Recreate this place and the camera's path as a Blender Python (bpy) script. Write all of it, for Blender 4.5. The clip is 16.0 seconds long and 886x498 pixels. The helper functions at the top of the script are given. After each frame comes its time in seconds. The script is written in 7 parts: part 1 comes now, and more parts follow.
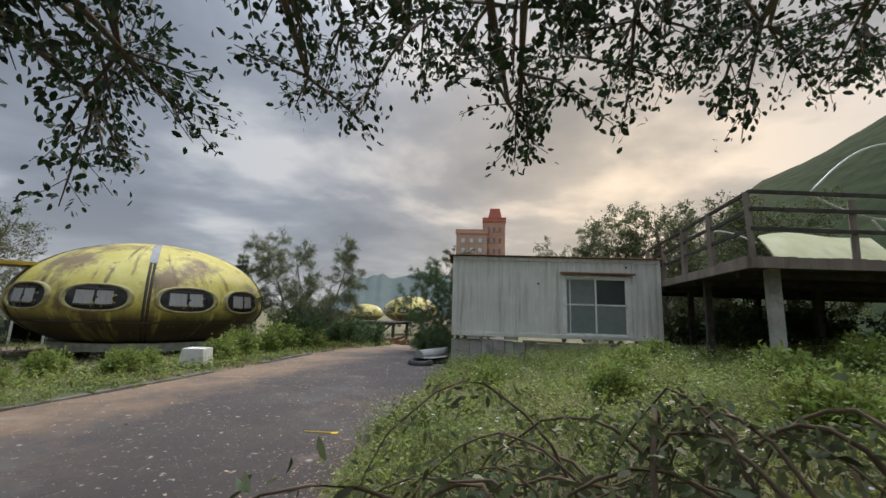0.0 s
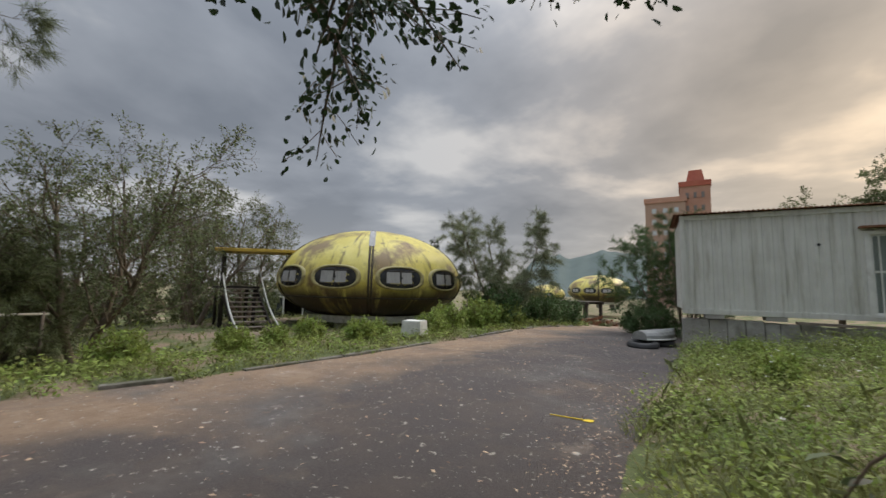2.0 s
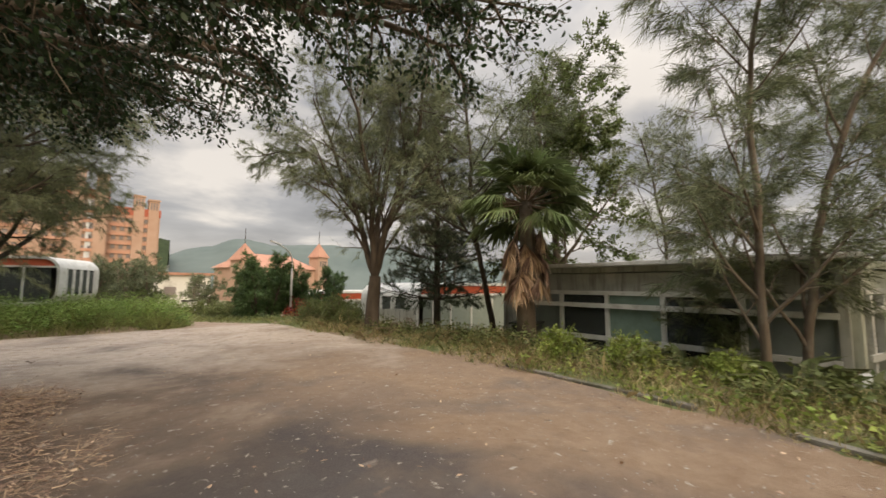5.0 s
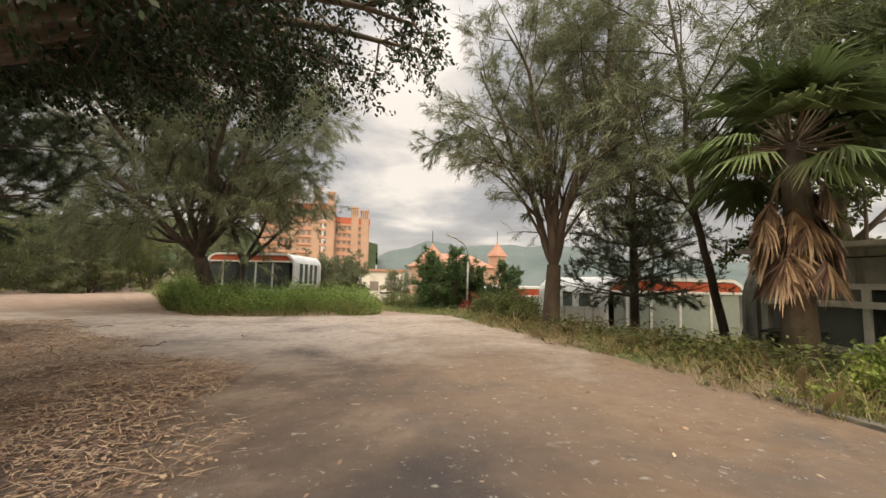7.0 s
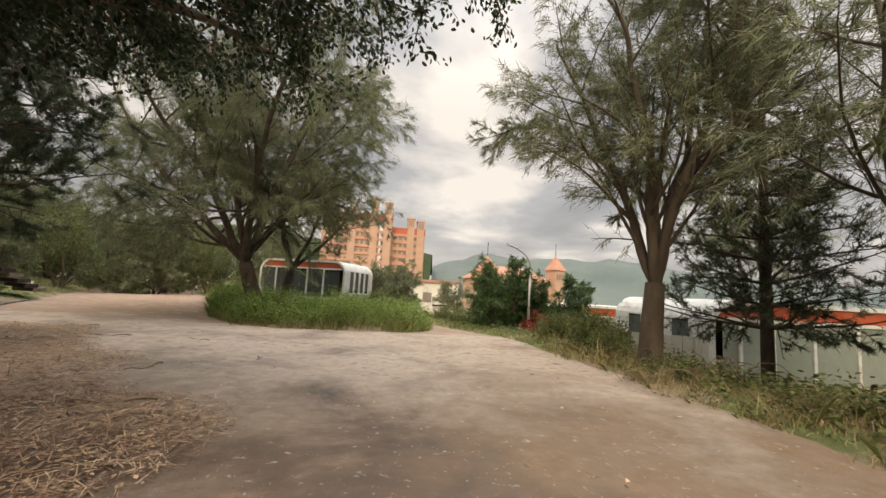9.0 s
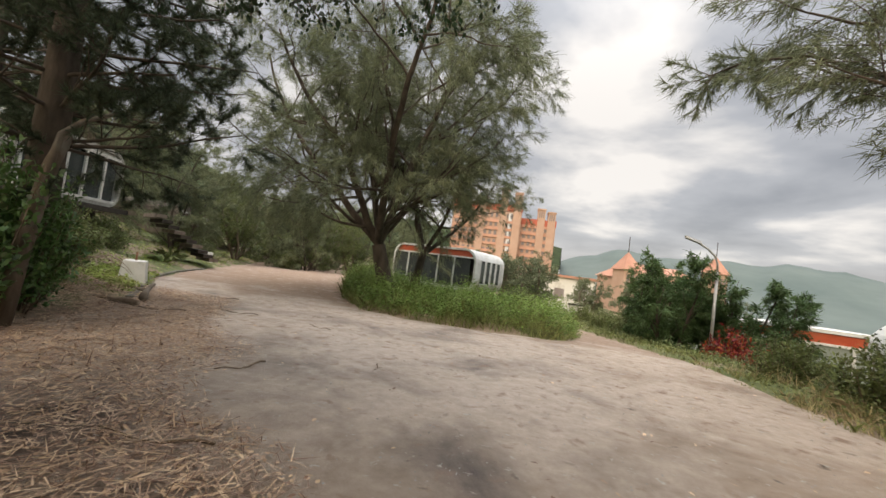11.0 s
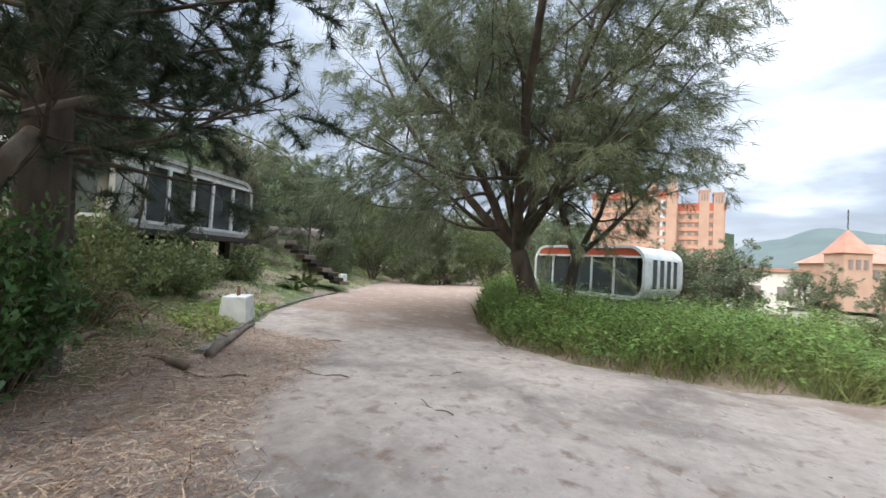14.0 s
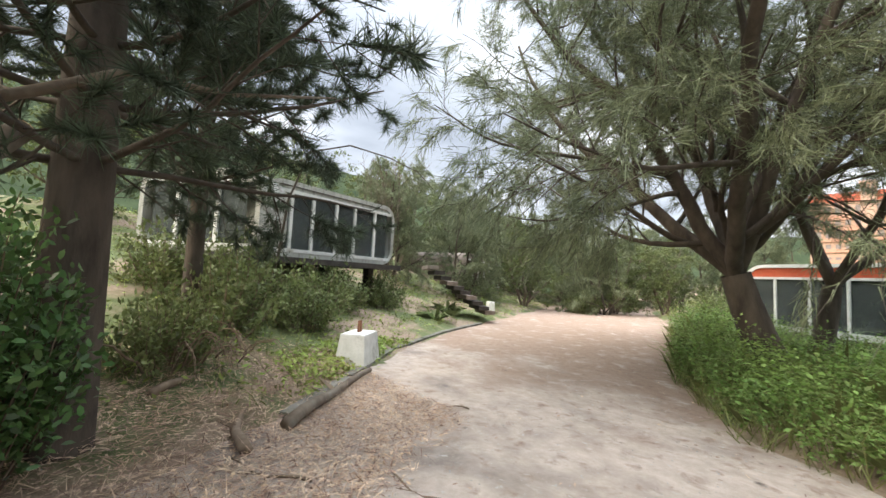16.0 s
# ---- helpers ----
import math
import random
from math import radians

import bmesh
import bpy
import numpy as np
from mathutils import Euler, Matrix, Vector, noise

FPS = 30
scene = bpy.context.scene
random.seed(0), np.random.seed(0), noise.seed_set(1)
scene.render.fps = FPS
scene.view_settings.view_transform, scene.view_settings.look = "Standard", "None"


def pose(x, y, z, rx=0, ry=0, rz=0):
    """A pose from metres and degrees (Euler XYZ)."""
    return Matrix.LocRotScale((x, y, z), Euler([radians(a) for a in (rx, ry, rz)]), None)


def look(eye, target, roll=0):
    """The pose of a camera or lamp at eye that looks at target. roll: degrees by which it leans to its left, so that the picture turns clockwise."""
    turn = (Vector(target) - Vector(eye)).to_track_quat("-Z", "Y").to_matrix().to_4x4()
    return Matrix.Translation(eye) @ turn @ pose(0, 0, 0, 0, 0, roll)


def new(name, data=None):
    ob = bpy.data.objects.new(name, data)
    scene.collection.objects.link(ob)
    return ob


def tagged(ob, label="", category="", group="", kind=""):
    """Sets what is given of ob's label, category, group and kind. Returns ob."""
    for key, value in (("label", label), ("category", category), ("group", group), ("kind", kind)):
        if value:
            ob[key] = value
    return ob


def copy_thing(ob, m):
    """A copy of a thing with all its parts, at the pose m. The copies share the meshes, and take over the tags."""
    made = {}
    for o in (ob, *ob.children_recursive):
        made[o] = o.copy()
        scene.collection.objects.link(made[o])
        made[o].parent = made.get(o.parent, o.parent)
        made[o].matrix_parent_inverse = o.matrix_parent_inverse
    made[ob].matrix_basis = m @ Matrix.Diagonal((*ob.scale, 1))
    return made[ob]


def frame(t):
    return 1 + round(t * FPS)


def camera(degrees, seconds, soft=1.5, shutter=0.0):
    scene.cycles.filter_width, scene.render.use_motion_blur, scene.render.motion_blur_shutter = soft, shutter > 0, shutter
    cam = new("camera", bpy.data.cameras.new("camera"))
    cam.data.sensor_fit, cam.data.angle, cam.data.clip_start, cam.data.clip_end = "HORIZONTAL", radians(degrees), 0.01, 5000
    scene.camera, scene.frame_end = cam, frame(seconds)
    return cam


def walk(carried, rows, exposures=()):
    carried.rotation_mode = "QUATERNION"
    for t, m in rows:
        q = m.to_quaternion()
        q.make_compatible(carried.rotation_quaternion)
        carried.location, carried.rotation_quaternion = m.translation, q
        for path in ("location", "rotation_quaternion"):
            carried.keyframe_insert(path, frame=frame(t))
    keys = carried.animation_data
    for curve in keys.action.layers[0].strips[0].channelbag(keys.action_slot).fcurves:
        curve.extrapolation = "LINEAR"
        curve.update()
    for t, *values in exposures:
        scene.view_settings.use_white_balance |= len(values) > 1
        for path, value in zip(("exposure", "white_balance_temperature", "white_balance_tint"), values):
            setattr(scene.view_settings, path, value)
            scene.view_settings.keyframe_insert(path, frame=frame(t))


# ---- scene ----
cam = camera(96.7, 16.0, shutter=0.15)
PATH = [
    (0, (-0.517, 0.939, 1.679), (-0.878, 2.679, 1.963), 1.8),
    (0.5, (-0.773, 1.126, 1.636), (-1.241, 2.85, 1.858), 2.1),
    (1, (-1.012, 1.328, 1.584), (-1.64, 3.005, 1.759), 2.4),
    (1.5, (-1.287, 1.483, 1.505), (-2.082, 3.09, 1.675), 2.3),
    (2, (-1.643, 1.571, 1.435), (-2.714, 3.006, 1.617), 1.4),
    (2.5, (-2.009, 1.579, 1.365), (-3.347, 2.768, 1.553), 0.8),
    (3, (-2.417, 1.465, 1.31), (-4.007, 2.271, 1.561), 0.3),
    (3.5, (-2.846, 1.345, 1.292), (-4.602, 1.674, 1.508), 0.7),
    (4, (-3.362, 1.177, 1.238), (-5.142, 1.003, 1.445), 1.2),
    (4.5, (-3.858, 0.824, 1.316), (-5.441, -0.017, 1.49), 0.8),
    (5, (-4.175, 0.442, 1.424), (-5.392, -0.875, 1.586), 0.3),
    (5.2, (-4.262, 0.286, 1.427), (-5.36, -1.133, 1.581), 0.3),
    (7.3, (-5.207, -1.183, 1.18), (-5.691, -2.909, 1.339), 2.5),
    (7.5, (-5.287, -1.377, 1.208), (-5.739, -3.11, 1.381), 3.7),
    (8, (-5.321, -1.844, 1.196), (-5.659, -3.6, 1.399), 4.9),
    (8.5, (-5.357, -2.257, 1.281), (-5.667, -4.016, 1.509), 2.9),
    (9, (-5.447, -2.794, 1.268), (-5.734, -4.56, 1.46), 3.4),
    (9.5, (-5.324, -3.316, 1.257), (-5.514, -5.095, 1.447), 5.3),
    (10, (-5.17, -3.834, 1.228), (-5.224, -5.628, 1.373), 6.8),
    (10.2, (-5.131, -4.073, 1.244), (-5.106, -5.87, 1.359), 6.9),
    (12.3, (-4.735, -6.271, 1.378), (-4.316, -8.019, 1.482), 8.9),
    (12.5, (-4.662, -6.468, 1.395), (-4.256, -8.215, 1.546), 9.0),
    (13, (-4.488, -7.073, 1.4), (-4.061, -8.818, 1.512), 7.9),
    (13.5, (-4.18, -7.602, 1.406), (-3.564, -9.292, 1.491), 5.8),
    (14, (-3.869, -8.102, 1.475), (-3.015, -9.685, 1.538), 3.2),
    (14.5, (-3.603, -8.638, 1.517), (-2.544, -10.094, 1.578), 1.8),
    (15, (-3.222, -9.087, 1.525), (-2.05, -10.452, 1.597), 2.3),
    (15.5, (-2.959, -9.52, 1.554), (-1.676, -10.777, 1.667), 3.0),
    (16, (-2.672, -9.928, 1.592), (-1.284, -11.067, 1.724), 2.9),
]
EXPOSURES = [(0.0, 0.15, 6350, 10), (2.0, 0.1, 6650, 10), (4.0, 0.42, 7650, 12), (5.2, 0.58, 7700, 13), (7.5, 0.73, 8000, 13), (10.2, 0.73, 7800, 13), (12.4, 0.88, 6150, 10), (13.5, 1.05, 6050, 10), (14.5, 1.33, 6000, 9), (16.0, 1.65, 6600, 9)]
walk(cam, [(t, look(eye, target, roll)) for t, eye, target, roll in PATH], EXPOSURES)

# ---- world and sun: broken overcast at dusk, warm to the north-east ----
SUN_AZ, SUN_EL = radians(14), radians(16)
world = bpy.data.worlds.new("sky")
scene.world = world
world.use_nodes = True
wt = world.node_tree
wt.nodes.clear()


def node(tree, kind, **values):
    made = tree.nodes.new(kind)
    for key, value in values.items():
        if key in made.inputs:
            made.inputs[key].default_value = value
    return made


w_out = wt.nodes.new("ShaderNodeOutputWorld")
w_bg = wt.nodes.new("ShaderNodeBackground")
w_sky = wt.nodes.new("ShaderNodeTexSky")
w_sky.sky_type = "NISHITA"
w_sky.sun_disc = False
w_sky.sun_elevation, w_sky.sun_rotation = SUN_EL, SUN_AZ
w_co = wt.nodes.new("ShaderNodeTexCoord")
w_sep = wt.nodes.new("ShaderNodeSeparateXYZ")
wt.links.new(w_co.outputs["Generated"], w_sep.inputs[0])


def wmath(op, a, b=None):
    m = wt.nodes.new("ShaderNodeMath")
    m.operation = op
    for i, v in enumerate((a, b)):
        if v is None:
            continue
        if isinstance(v, (int, float)):
            m.inputs[i].default_value = v
        else:
            wt.links.new(v, m.inputs[i])
    return m.outputs[0]


w_h = wmath("MAXIMUM", wmath("ADD", w_sep.outputs[2], 0.16), 0.05)
w_flat = wt.nodes.new("ShaderNodeCombineXYZ")
wt.links.new(wmath("DIVIDE", w_sep.outputs[0], w_h), w_flat.inputs[0])
wt.links.new(wmath("DIVIDE", w_sep.outputs[1], w_h), w_flat.inputs[1])
w_n = node(wt, "ShaderNodeTexNoise", Scale=0.95, Detail=6.0, Roughness=0.5, Distortion=0.15)
wt.links.new(w_flat.outputs[0], w_n.inputs["Vector"])
w_ramp = wt.nodes.new("ShaderNodeValToRGB")
wt.links.new(w_n.outputs["Fac"], w_ramp.inputs[0])
w_ramp.color_ramp.elements[0].position, w_ramp.color_ramp.elements[0].color = 0.37, (0.78, 0.80, 0.83, 1)
w_ramp.color_ramp.elements[1].position, w_ramp.color_ramp.elements[1].color = 0.61, (0.27, 0.305, 0.365, 1)
w_mid = w_ramp.color_ramp.elements.new(0.485)
w_mid.color = (0.40, 0.44, 0.51, 1)
# warm glow round the hidden sun
w_dot = wt.nodes.new("ShaderNodeVectorMath")
w_dot.operation = "DOT_PRODUCT"
wt.links.new(w_co.outputs["Generated"], w_dot.inputs[0])
w_dot.inputs[1].default_value = (math.sin(SUN_AZ) * math.cos(SUN_EL), math.cos(SUN_AZ) * math.cos(SUN_EL), math.sin(SUN_EL))
w_glow = wmath("POWER", wmath("MAXIMUM", w_dot.outputs["Value"], 0.0), 7.0)
w_warm = wt.nodes.new("ShaderNodeMix")
w_warm.data_type, w_warm.blend_type = "RGBA", "MULTIPLY"
w_warm.clamp_result = False
wt.links.new(w_glow, w_warm.inputs[0])
wt.links.new(w_ramp.outputs[0], w_warm.inputs[6])
w_warm.inputs[7].default_value = (1.75, 1.36, 0.96, 1)
# brighter pale band low over the horizon
w_low = wmath("POWER", wmath("SUBTRACT", 1.0, wmath("MINIMUM", wmath("MAXIMUM", w_sep.outputs[2], 0.0), 1.0)), 9.0)
w_band = wt.nodes.new("ShaderNodeMix")
w_band.data_type = "RGBA"
wt.links.new(wmath("MULTIPLY", w_low, 0.45), w_band.inputs[0])
wt.links.new(w_warm.outputs[2], w_band.inputs[6])
w_band.inputs[7].default_value = (0.84, 0.82, 0.80, 1)
w_skys = wt.nodes.new("ShaderNodeMix")
w_skys.data_type, w_skys.blend_type = "RGBA", "MULTIPLY"
w_skys.inputs[0].default_value = 1.0
wt.links.new(w_sky.outputs[0], w_skys.inputs[6])
w_skys.inputs[7].default_value = (0.1, 0.1, 0.1, 1)
w_mix = wt.nodes.new("ShaderNodeMix")
w_mix.data_type = "RGBA"
w_mix.inputs[0].default_value = 0.93
wt.links.new(w_skys.outputs[2], w_mix.inputs[6])
wt.links.new(w_band.outputs[2], w_mix.inputs[7])
# overcast skies brighten towards the zenith
w_zen = wmath("ADD", 0.78, wmath("MULTIPLY", wmath("POWER", wmath("MAXIMUM", w_sep.outputs[2], 0.0), 6.0), 7.5))
w_fin = wt.nodes.new("ShaderNodeVectorMath")
w_fin.operation = "SCALE"
wt.links.new(w_mix.outputs[2], w_fin.inputs[0])
wt.links.new(w_zen, w_fin.inputs["Scale"])
wt.links.new(w_fin.outputs[0], w_bg.inputs[0])
w_bg.inputs[1].default_value = 0.9
wt.links.new(w_bg.outputs[0], w_out.inputs[0])

sun = new("sun", bpy.data.lights.new("sun", "SUN"))
sun.data.energy, sun.data.angle, sun.data.color = 1.5, radians(25), (1.0, 0.88, 0.72)
sun.matrix_basis = look((0, 0, 0), (-math.sin(SUN_AZ) * math.cos(radians(35)), -math.cos(SUN_AZ) * math.cos(radians(35)), -math.sin(radians(35))))


# ---- materials ----
def material(name, colours, scale=3.0, rough=0.8, bump=0.0, bump_scale=None, detail=6.0, metal=0.0, stain=None, stain_scale=0.6,
             stain_amount=0.5, streak=False, island=0.0, translucent=0.0, spec=0.3, stretch=(1, 1, 1)):
    """Noise-mixed colours at two scales with relief; island varies pieces, stain lays a second colour in large patches."""
    m = bpy.data.materials.new(name)
    m.use_nodes = True
    t = m.node_tree
    b = t.nodes["Principled BSDF"]
    b.inputs["Roughness"].default_value, b.inputs["Metallic"].default_value = rough, metal
    b.inputs["Specular IOR Level"].default_value = spec
    co = t.nodes.new("ShaderNodeTexCoord")
    mp = t.nodes.new("ShaderNodeMapping")
    mp.inputs["Scale"].default_value = stretch
    t.links.new(co.outputs["Object"], mp.inputs["Vector"])
    n = node(t, "ShaderNodeTexNoise", Scale=scale, Detail=detail, Roughness=0.6)
    t.links.new(mp.outputs[0], n.inputs["Vector"])
    ramp = t.nodes.new("ShaderNodeValToRGB")
    ramp.color_ramp.elements[0].position, ramp.color_ramp.elements[1].position = 0.32, 0.68
    ramp.color_ramp.elements[0].color, ramp.color_ramp.elements[1].color = (*colours[0], 1), (*colours[-1], 1)
    for i, c in enumerate(colours[1:-1]):
        ramp.color_ramp.elements.new(0.32 + 0.36 * (i + 1) / (len(colours) - 1)).color = (*c, 1)
    t.links.new(n.outputs["Fac"], ramp.inputs[0])
    colour = ramp.outputs[0]
    if stain:
        sn = node(t, "ShaderNodeTexNoise", Scale=stain_scale, Detail=5.0, Roughness=0.65)
        sm = t.nodes.new("ShaderNodeMapping")
        sm.inputs["Scale"].default_value = (6, 6, 0.5) if streak else (1, 1, 1)
        t.links.new(co.outputs["Object"], sm.inputs["Vector"])
        t.links.new(sm.outputs[0], sn.inputs["Vector"])
        sr = t.nodes.new("ShaderNodeMapRange")
        sr.inputs["From Min"].default_value, sr.inputs["From Max"].default_value = 0.62 - 0.3 * stain_amount, 0.72 - 0.2 * stain_amount + 0.1
        t.links.new(sn.outputs["Fac"], sr.inputs["Value"])
        mx = t.nodes.new("ShaderNodeMix")
        mx.data_type = "RGBA"
        t.links.new(sr.outputs[0], mx.inputs[0])
        t.links.new(colour, mx.inputs[6])
        mx.inputs[7].default_value = (*stain, 1)
        colour = mx.outputs[2]
    if island:
        g = t.nodes.new("ShaderNodeNewGeometry")
        hs = t.nodes.new("ShaderNodeHueSaturation")
        mr = t.nodes.new("ShaderNodeMapRange")
        mr.inputs["To Min"].default_value, mr.inputs["To Max"].default_value = 1 - island, 1 + island
        t.links.new(g.outputs["Random Per Island"], mr.inputs["Value"])
        t.links.new(mr.outputs[0], hs.inputs["Value"])
        mh = t.nodes.new("ShaderNodeMapRange")
        mh.inputs["To Min"].default_value, mh.inputs["To Max"].default_value = 0.5 - 0.03 * island, 0.5 + 0.03 * island
        t.links.new(g.outputs["Random Per Island"], mh.inputs["Value"])
        t.links.new(mh.outputs[0], hs.inputs["Hue"])
        t.links.new(colour, hs.inputs["Color"])
        colour = hs.outputs[0]
    t.links.new(colour, b.inputs["Base Color"])
    if bump:
        bn = node(t, "ShaderNodeTexNoise", Scale=bump_scale or scale * 6, Detail=5.0)
        t.links.new(mp.outputs[0], bn.inputs["Vector"])
        bp = node(t, "ShaderNodeBump", Strength=min(1.0, bump), Distance=0.02)
        t.links.new(bn.outputs["Fac"], bp.inputs["Height"])
        t.links.new(bp.outputs[0], b.inputs["Normal"])
    if translucent:
        tr = t.nodes.new("ShaderNodeBsdfTranslucent")
        t.links.new(colour, tr.inputs[0])
        ms = t.nodes.new("ShaderNodeMixShader")
        ms.inputs[0].default_value = translucent
        out = t.nodes["Material Output"]
        t.links.new(b.outputs[0], ms.inputs[1])
        t.links.new(tr.outputs[0], ms.inputs[2])
        t.links.new(ms.outputs[0], out.inputs[0])
    return m


def glass(name, tint, rough=0.08, opaque=0.5):
    m = bpy.data.materials.new(name)
    m.use_nodes = True
    t = m.node_tree
    b = t.nodes["Principled BSDF"]
    b.inputs["Roughness"].default_value = rough
    co = t.nodes.new("ShaderNodeTexCoord")
    n = node(t, "ShaderNodeTexNoise", Scale=2.0, Detail=6.0, Roughness=0.7)
    t.links.new(co.outputs["Object"], n.inputs["Vector"])
    mr = t.nodes.new("ShaderNodeMapRange")
    mr.inputs["From Min"].default_value, mr.inputs["From Max"].default_value = 0.3, 0.7
    mr.inputs["To Min"].default_value, mr.inputs["To Max"].default_value = max(0.0, 1 - opaque - 0.2), min(1.0, 1 - opaque + 0.15)
    t.links.new(n.outputs["Fac"], mr.inputs["Value"])
    t.links.new(mr.outputs[0], b.inputs["Transmission Weight"])
    b.inputs["Base Color"].default_value = (*tint, 1)
    b.inputs["IOR"].default_value = 1.05
    return m


M = {}
M["road"] = None
M["soil"] = None
M["leaf_dark"] = material("ficus leaf", [(0.020, 0.040, 0.016), (0.035, 0.062, 0.022)], 2, 0.45, island=0.5, translucent=0.25, spec=0.4)
M["leaf_mid"] = material("shrub leaf", [(0.10, 0.13, 0.048), (0.18, 0.205, 0.078)], 1.2, 0.55, island=0.5, translucent=0.35)
M["leaf_bright"] = material("weed leaf", [(0.17, 0.245, 0.055), (0.34, 0.385, 0.105)], 0.8, 0.6, island=0.5, translucent=0.4)
M["leaf_tall"] = material("tall weed leaf", [(0.12, 0.205, 0.05), (0.235, 0.32, 0.09)], 0.8, 0.55, island=0.5, translucent=0.4)
M["leaf_gloss"] = material("glossy shrub leaf", [(0.07, 0.14, 0.045), (0.14, 0.24, 0.075)], 3, 0.35, island=0.5, translucent=0.3, spec=0.5)
M["leaf_wilted"] = material("wilted leaf", [(0.09, 0.13, 0.055), (0.22, 0.25, 0.14)], 6, 0.45, island=0.6, translucent=0.25, spec=0.5)
M["grass"] = material("verge grass", [(0.16, 0.20, 0.07), (0.32, 0.32, 0.13)], 0.7, 0.7, island=0.5, translucent=0.35)
M["dry_grass"] = material("dry grass", [(0.34, 0.27, 0.15), (0.48, 0.40, 0.23)], 0.9, 0.8, island=0.45, translucent=0.3)
M["needle"] = material("casuarina foliage", [(0.13, 0.155, 0.088), (0.225, 0.25, 0.145)], 0.5, 0.7, island=0.45, translucent=0.35)
M["needle_mid"] = material("olive seaside foliage", [(0.10, 0.125, 0.055), (0.18, 0.20, 0.095)], 0.6, 0.65, island=0.5, translucent=0.35)
M["leaf_olive"] = material("olive tree leaf", [(0.085, 0.12, 0.04), (0.16, 0.19, 0.07)], 0.9, 0.55, island=0.5, translucent=0.35)
M["needle_dark"] = material("dark conifer foliage", [(0.05, 0.066, 0.042), (0.09, 0.12, 0.07)], 0.8, 0.65, island=0.5, translucent=0.2)
M["needle_green"] = material("green conifer foliage", [(0.055, 0.10, 0.035), (0.10, 0.16, 0.06)], 0.8, 0.65, island=0.45, translucent=0.25)
M["red_leaf"] = material("croton leaf", [(0.05, 0.10, 0.03), (0.26, 0.03, 0.035), (0.34, 0.05, 0.03), (0.42, 0.26, 0.05)], 7, 0.5, island=0.6, translucent=0.3)
M["palm_leaf"] = material("palm frond", [(0.12, 0.17, 0.065), (0.21, 0.26, 0.11)], 1, 0.55, island=0.4, translucent=0.3)
M["dead_leaf"] = material("dead leaf litter", [(0.31, 0.195, 0.13), (0.53, 0.385, 0.28)], 3, 0.85, island=0.65)
M["flower"] = material("white petals", [(0.7, 0.7, 0.66), (0.8, 0.8, 0.78)], 3, 0.7)
M["bark"] = material("bark", [(0.10, 0.075, 0.055), (0.20, 0.16, 0.12)], 4, 0.95, bump=0.9, bump_scale=14, stretch=(1, 1, 0.35), stain=(0.24, 0.22, 0.18), stain_scale=1.5, stain_amount=0.4)
M["bark_mid"] = material("brown bark", [(0.06, 0.046, 0.034), (0.12, 0.096, 0.073)], 4, 0.95, bump=0.9, bump_scale=14, stretch=(1, 1, 0.35), stain=(0.06, 0.045, 0.035), stain_scale=1.5, stain_amount=0.4)
M["bark_dark"] = material("dark bark", [(0.05, 0.040, 0.032), (0.115, 0.093, 0.073)], 5, 0.95, bump=0.9, bump_scale=16, stretch=(1, 1, 0.35))
M["fresh_wood"] = material("pale sawn wood", [(0.55, 0.36, 0.20), (0.68, 0.48, 0.30)], 12, 0.8)
M["twig"] = material("dry twig", [(0.13, 0.09, 0.06), (0.24, 0.18, 0.13)], 8, 0.9, island=0.4)
M["white_wall"] = material("painted corrugated steel", [(0.58, 0.58, 0.53), (0.68, 0.68, 0.63)], 1.5, 0.6, bump=0.15, stain=(0.36, 0.35, 0.29), stain_scale=0.9, stain_amount=0.35, streak=True)
M["pale_end"] = material("stained pale fibreglass", [(0.50, 0.52, 0.42), (0.66, 0.67, 0.58)], 2, 0.5, bump=0.15, stain=(0.20, 0.22, 0.13), stain_scale=1.6, stain_amount=0.45, streak=True)
M["rust"] = material("rusty steel", [(0.16, 0.07, 0.035), (0.28, 0.14, 0.08)], 6, 0.9, bump=0.5)
M["concrete"] = material("weathered concrete", [(0.30, 0.29, 0.27), (0.42, 0.41, 0.38)], 3, 0.9, bump=0.5, stain=(0.13, 0.12, 0.10), stain_scale=1.4, stain_amount=0.45)
M["white_block"] = material("whitewashed concrete", [(0.55, 0.55, 0.51), (0.72, 0.72, 0.68)], 4, 0.9, bump=0.4, stain=(0.28, 0.27, 0.23), stain_scale=2.5, stain_amount=0.35)
M["white_frame"] = material("old white paint", [(0.60, 0.60, 0.56), (0.76, 0.76, 0.72)], 3, 0.55, stain=(0.34, 0.31, 0.25), stain_scale=2.0, stain_amount=0.25)
M["grey_frame"] = material("grimy white fibreglass", [(0.34, 0.34, 0.30), (0.50, 0.50, 0.45)], 2, 0.6, bump=0.2, stain=(0.15, 0.14, 0.11), stain_scale=1.3, stain_amount=0.45, streak=True)
M["red_band"] = material("red fibreglass", [(0.42, 0.075, 0.035), (0.55, 0.13, 0.06)], 2, 0.5, stain=(0.28, 0.10, 0.06), stain_scale=2, stain_amount=0.3)
# near-black base colour stands in for the shade inside the rooms
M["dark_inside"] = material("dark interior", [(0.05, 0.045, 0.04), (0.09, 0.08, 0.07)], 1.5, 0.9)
M["timber"] = material("grey weathered timber", [(0.15, 0.12, 0.10), (0.26, 0.22, 0.18)], 4, 0.9, bump=0.4, stretch=(1, 1, 0.3))
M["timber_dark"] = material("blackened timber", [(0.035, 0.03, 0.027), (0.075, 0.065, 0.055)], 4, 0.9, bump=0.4)
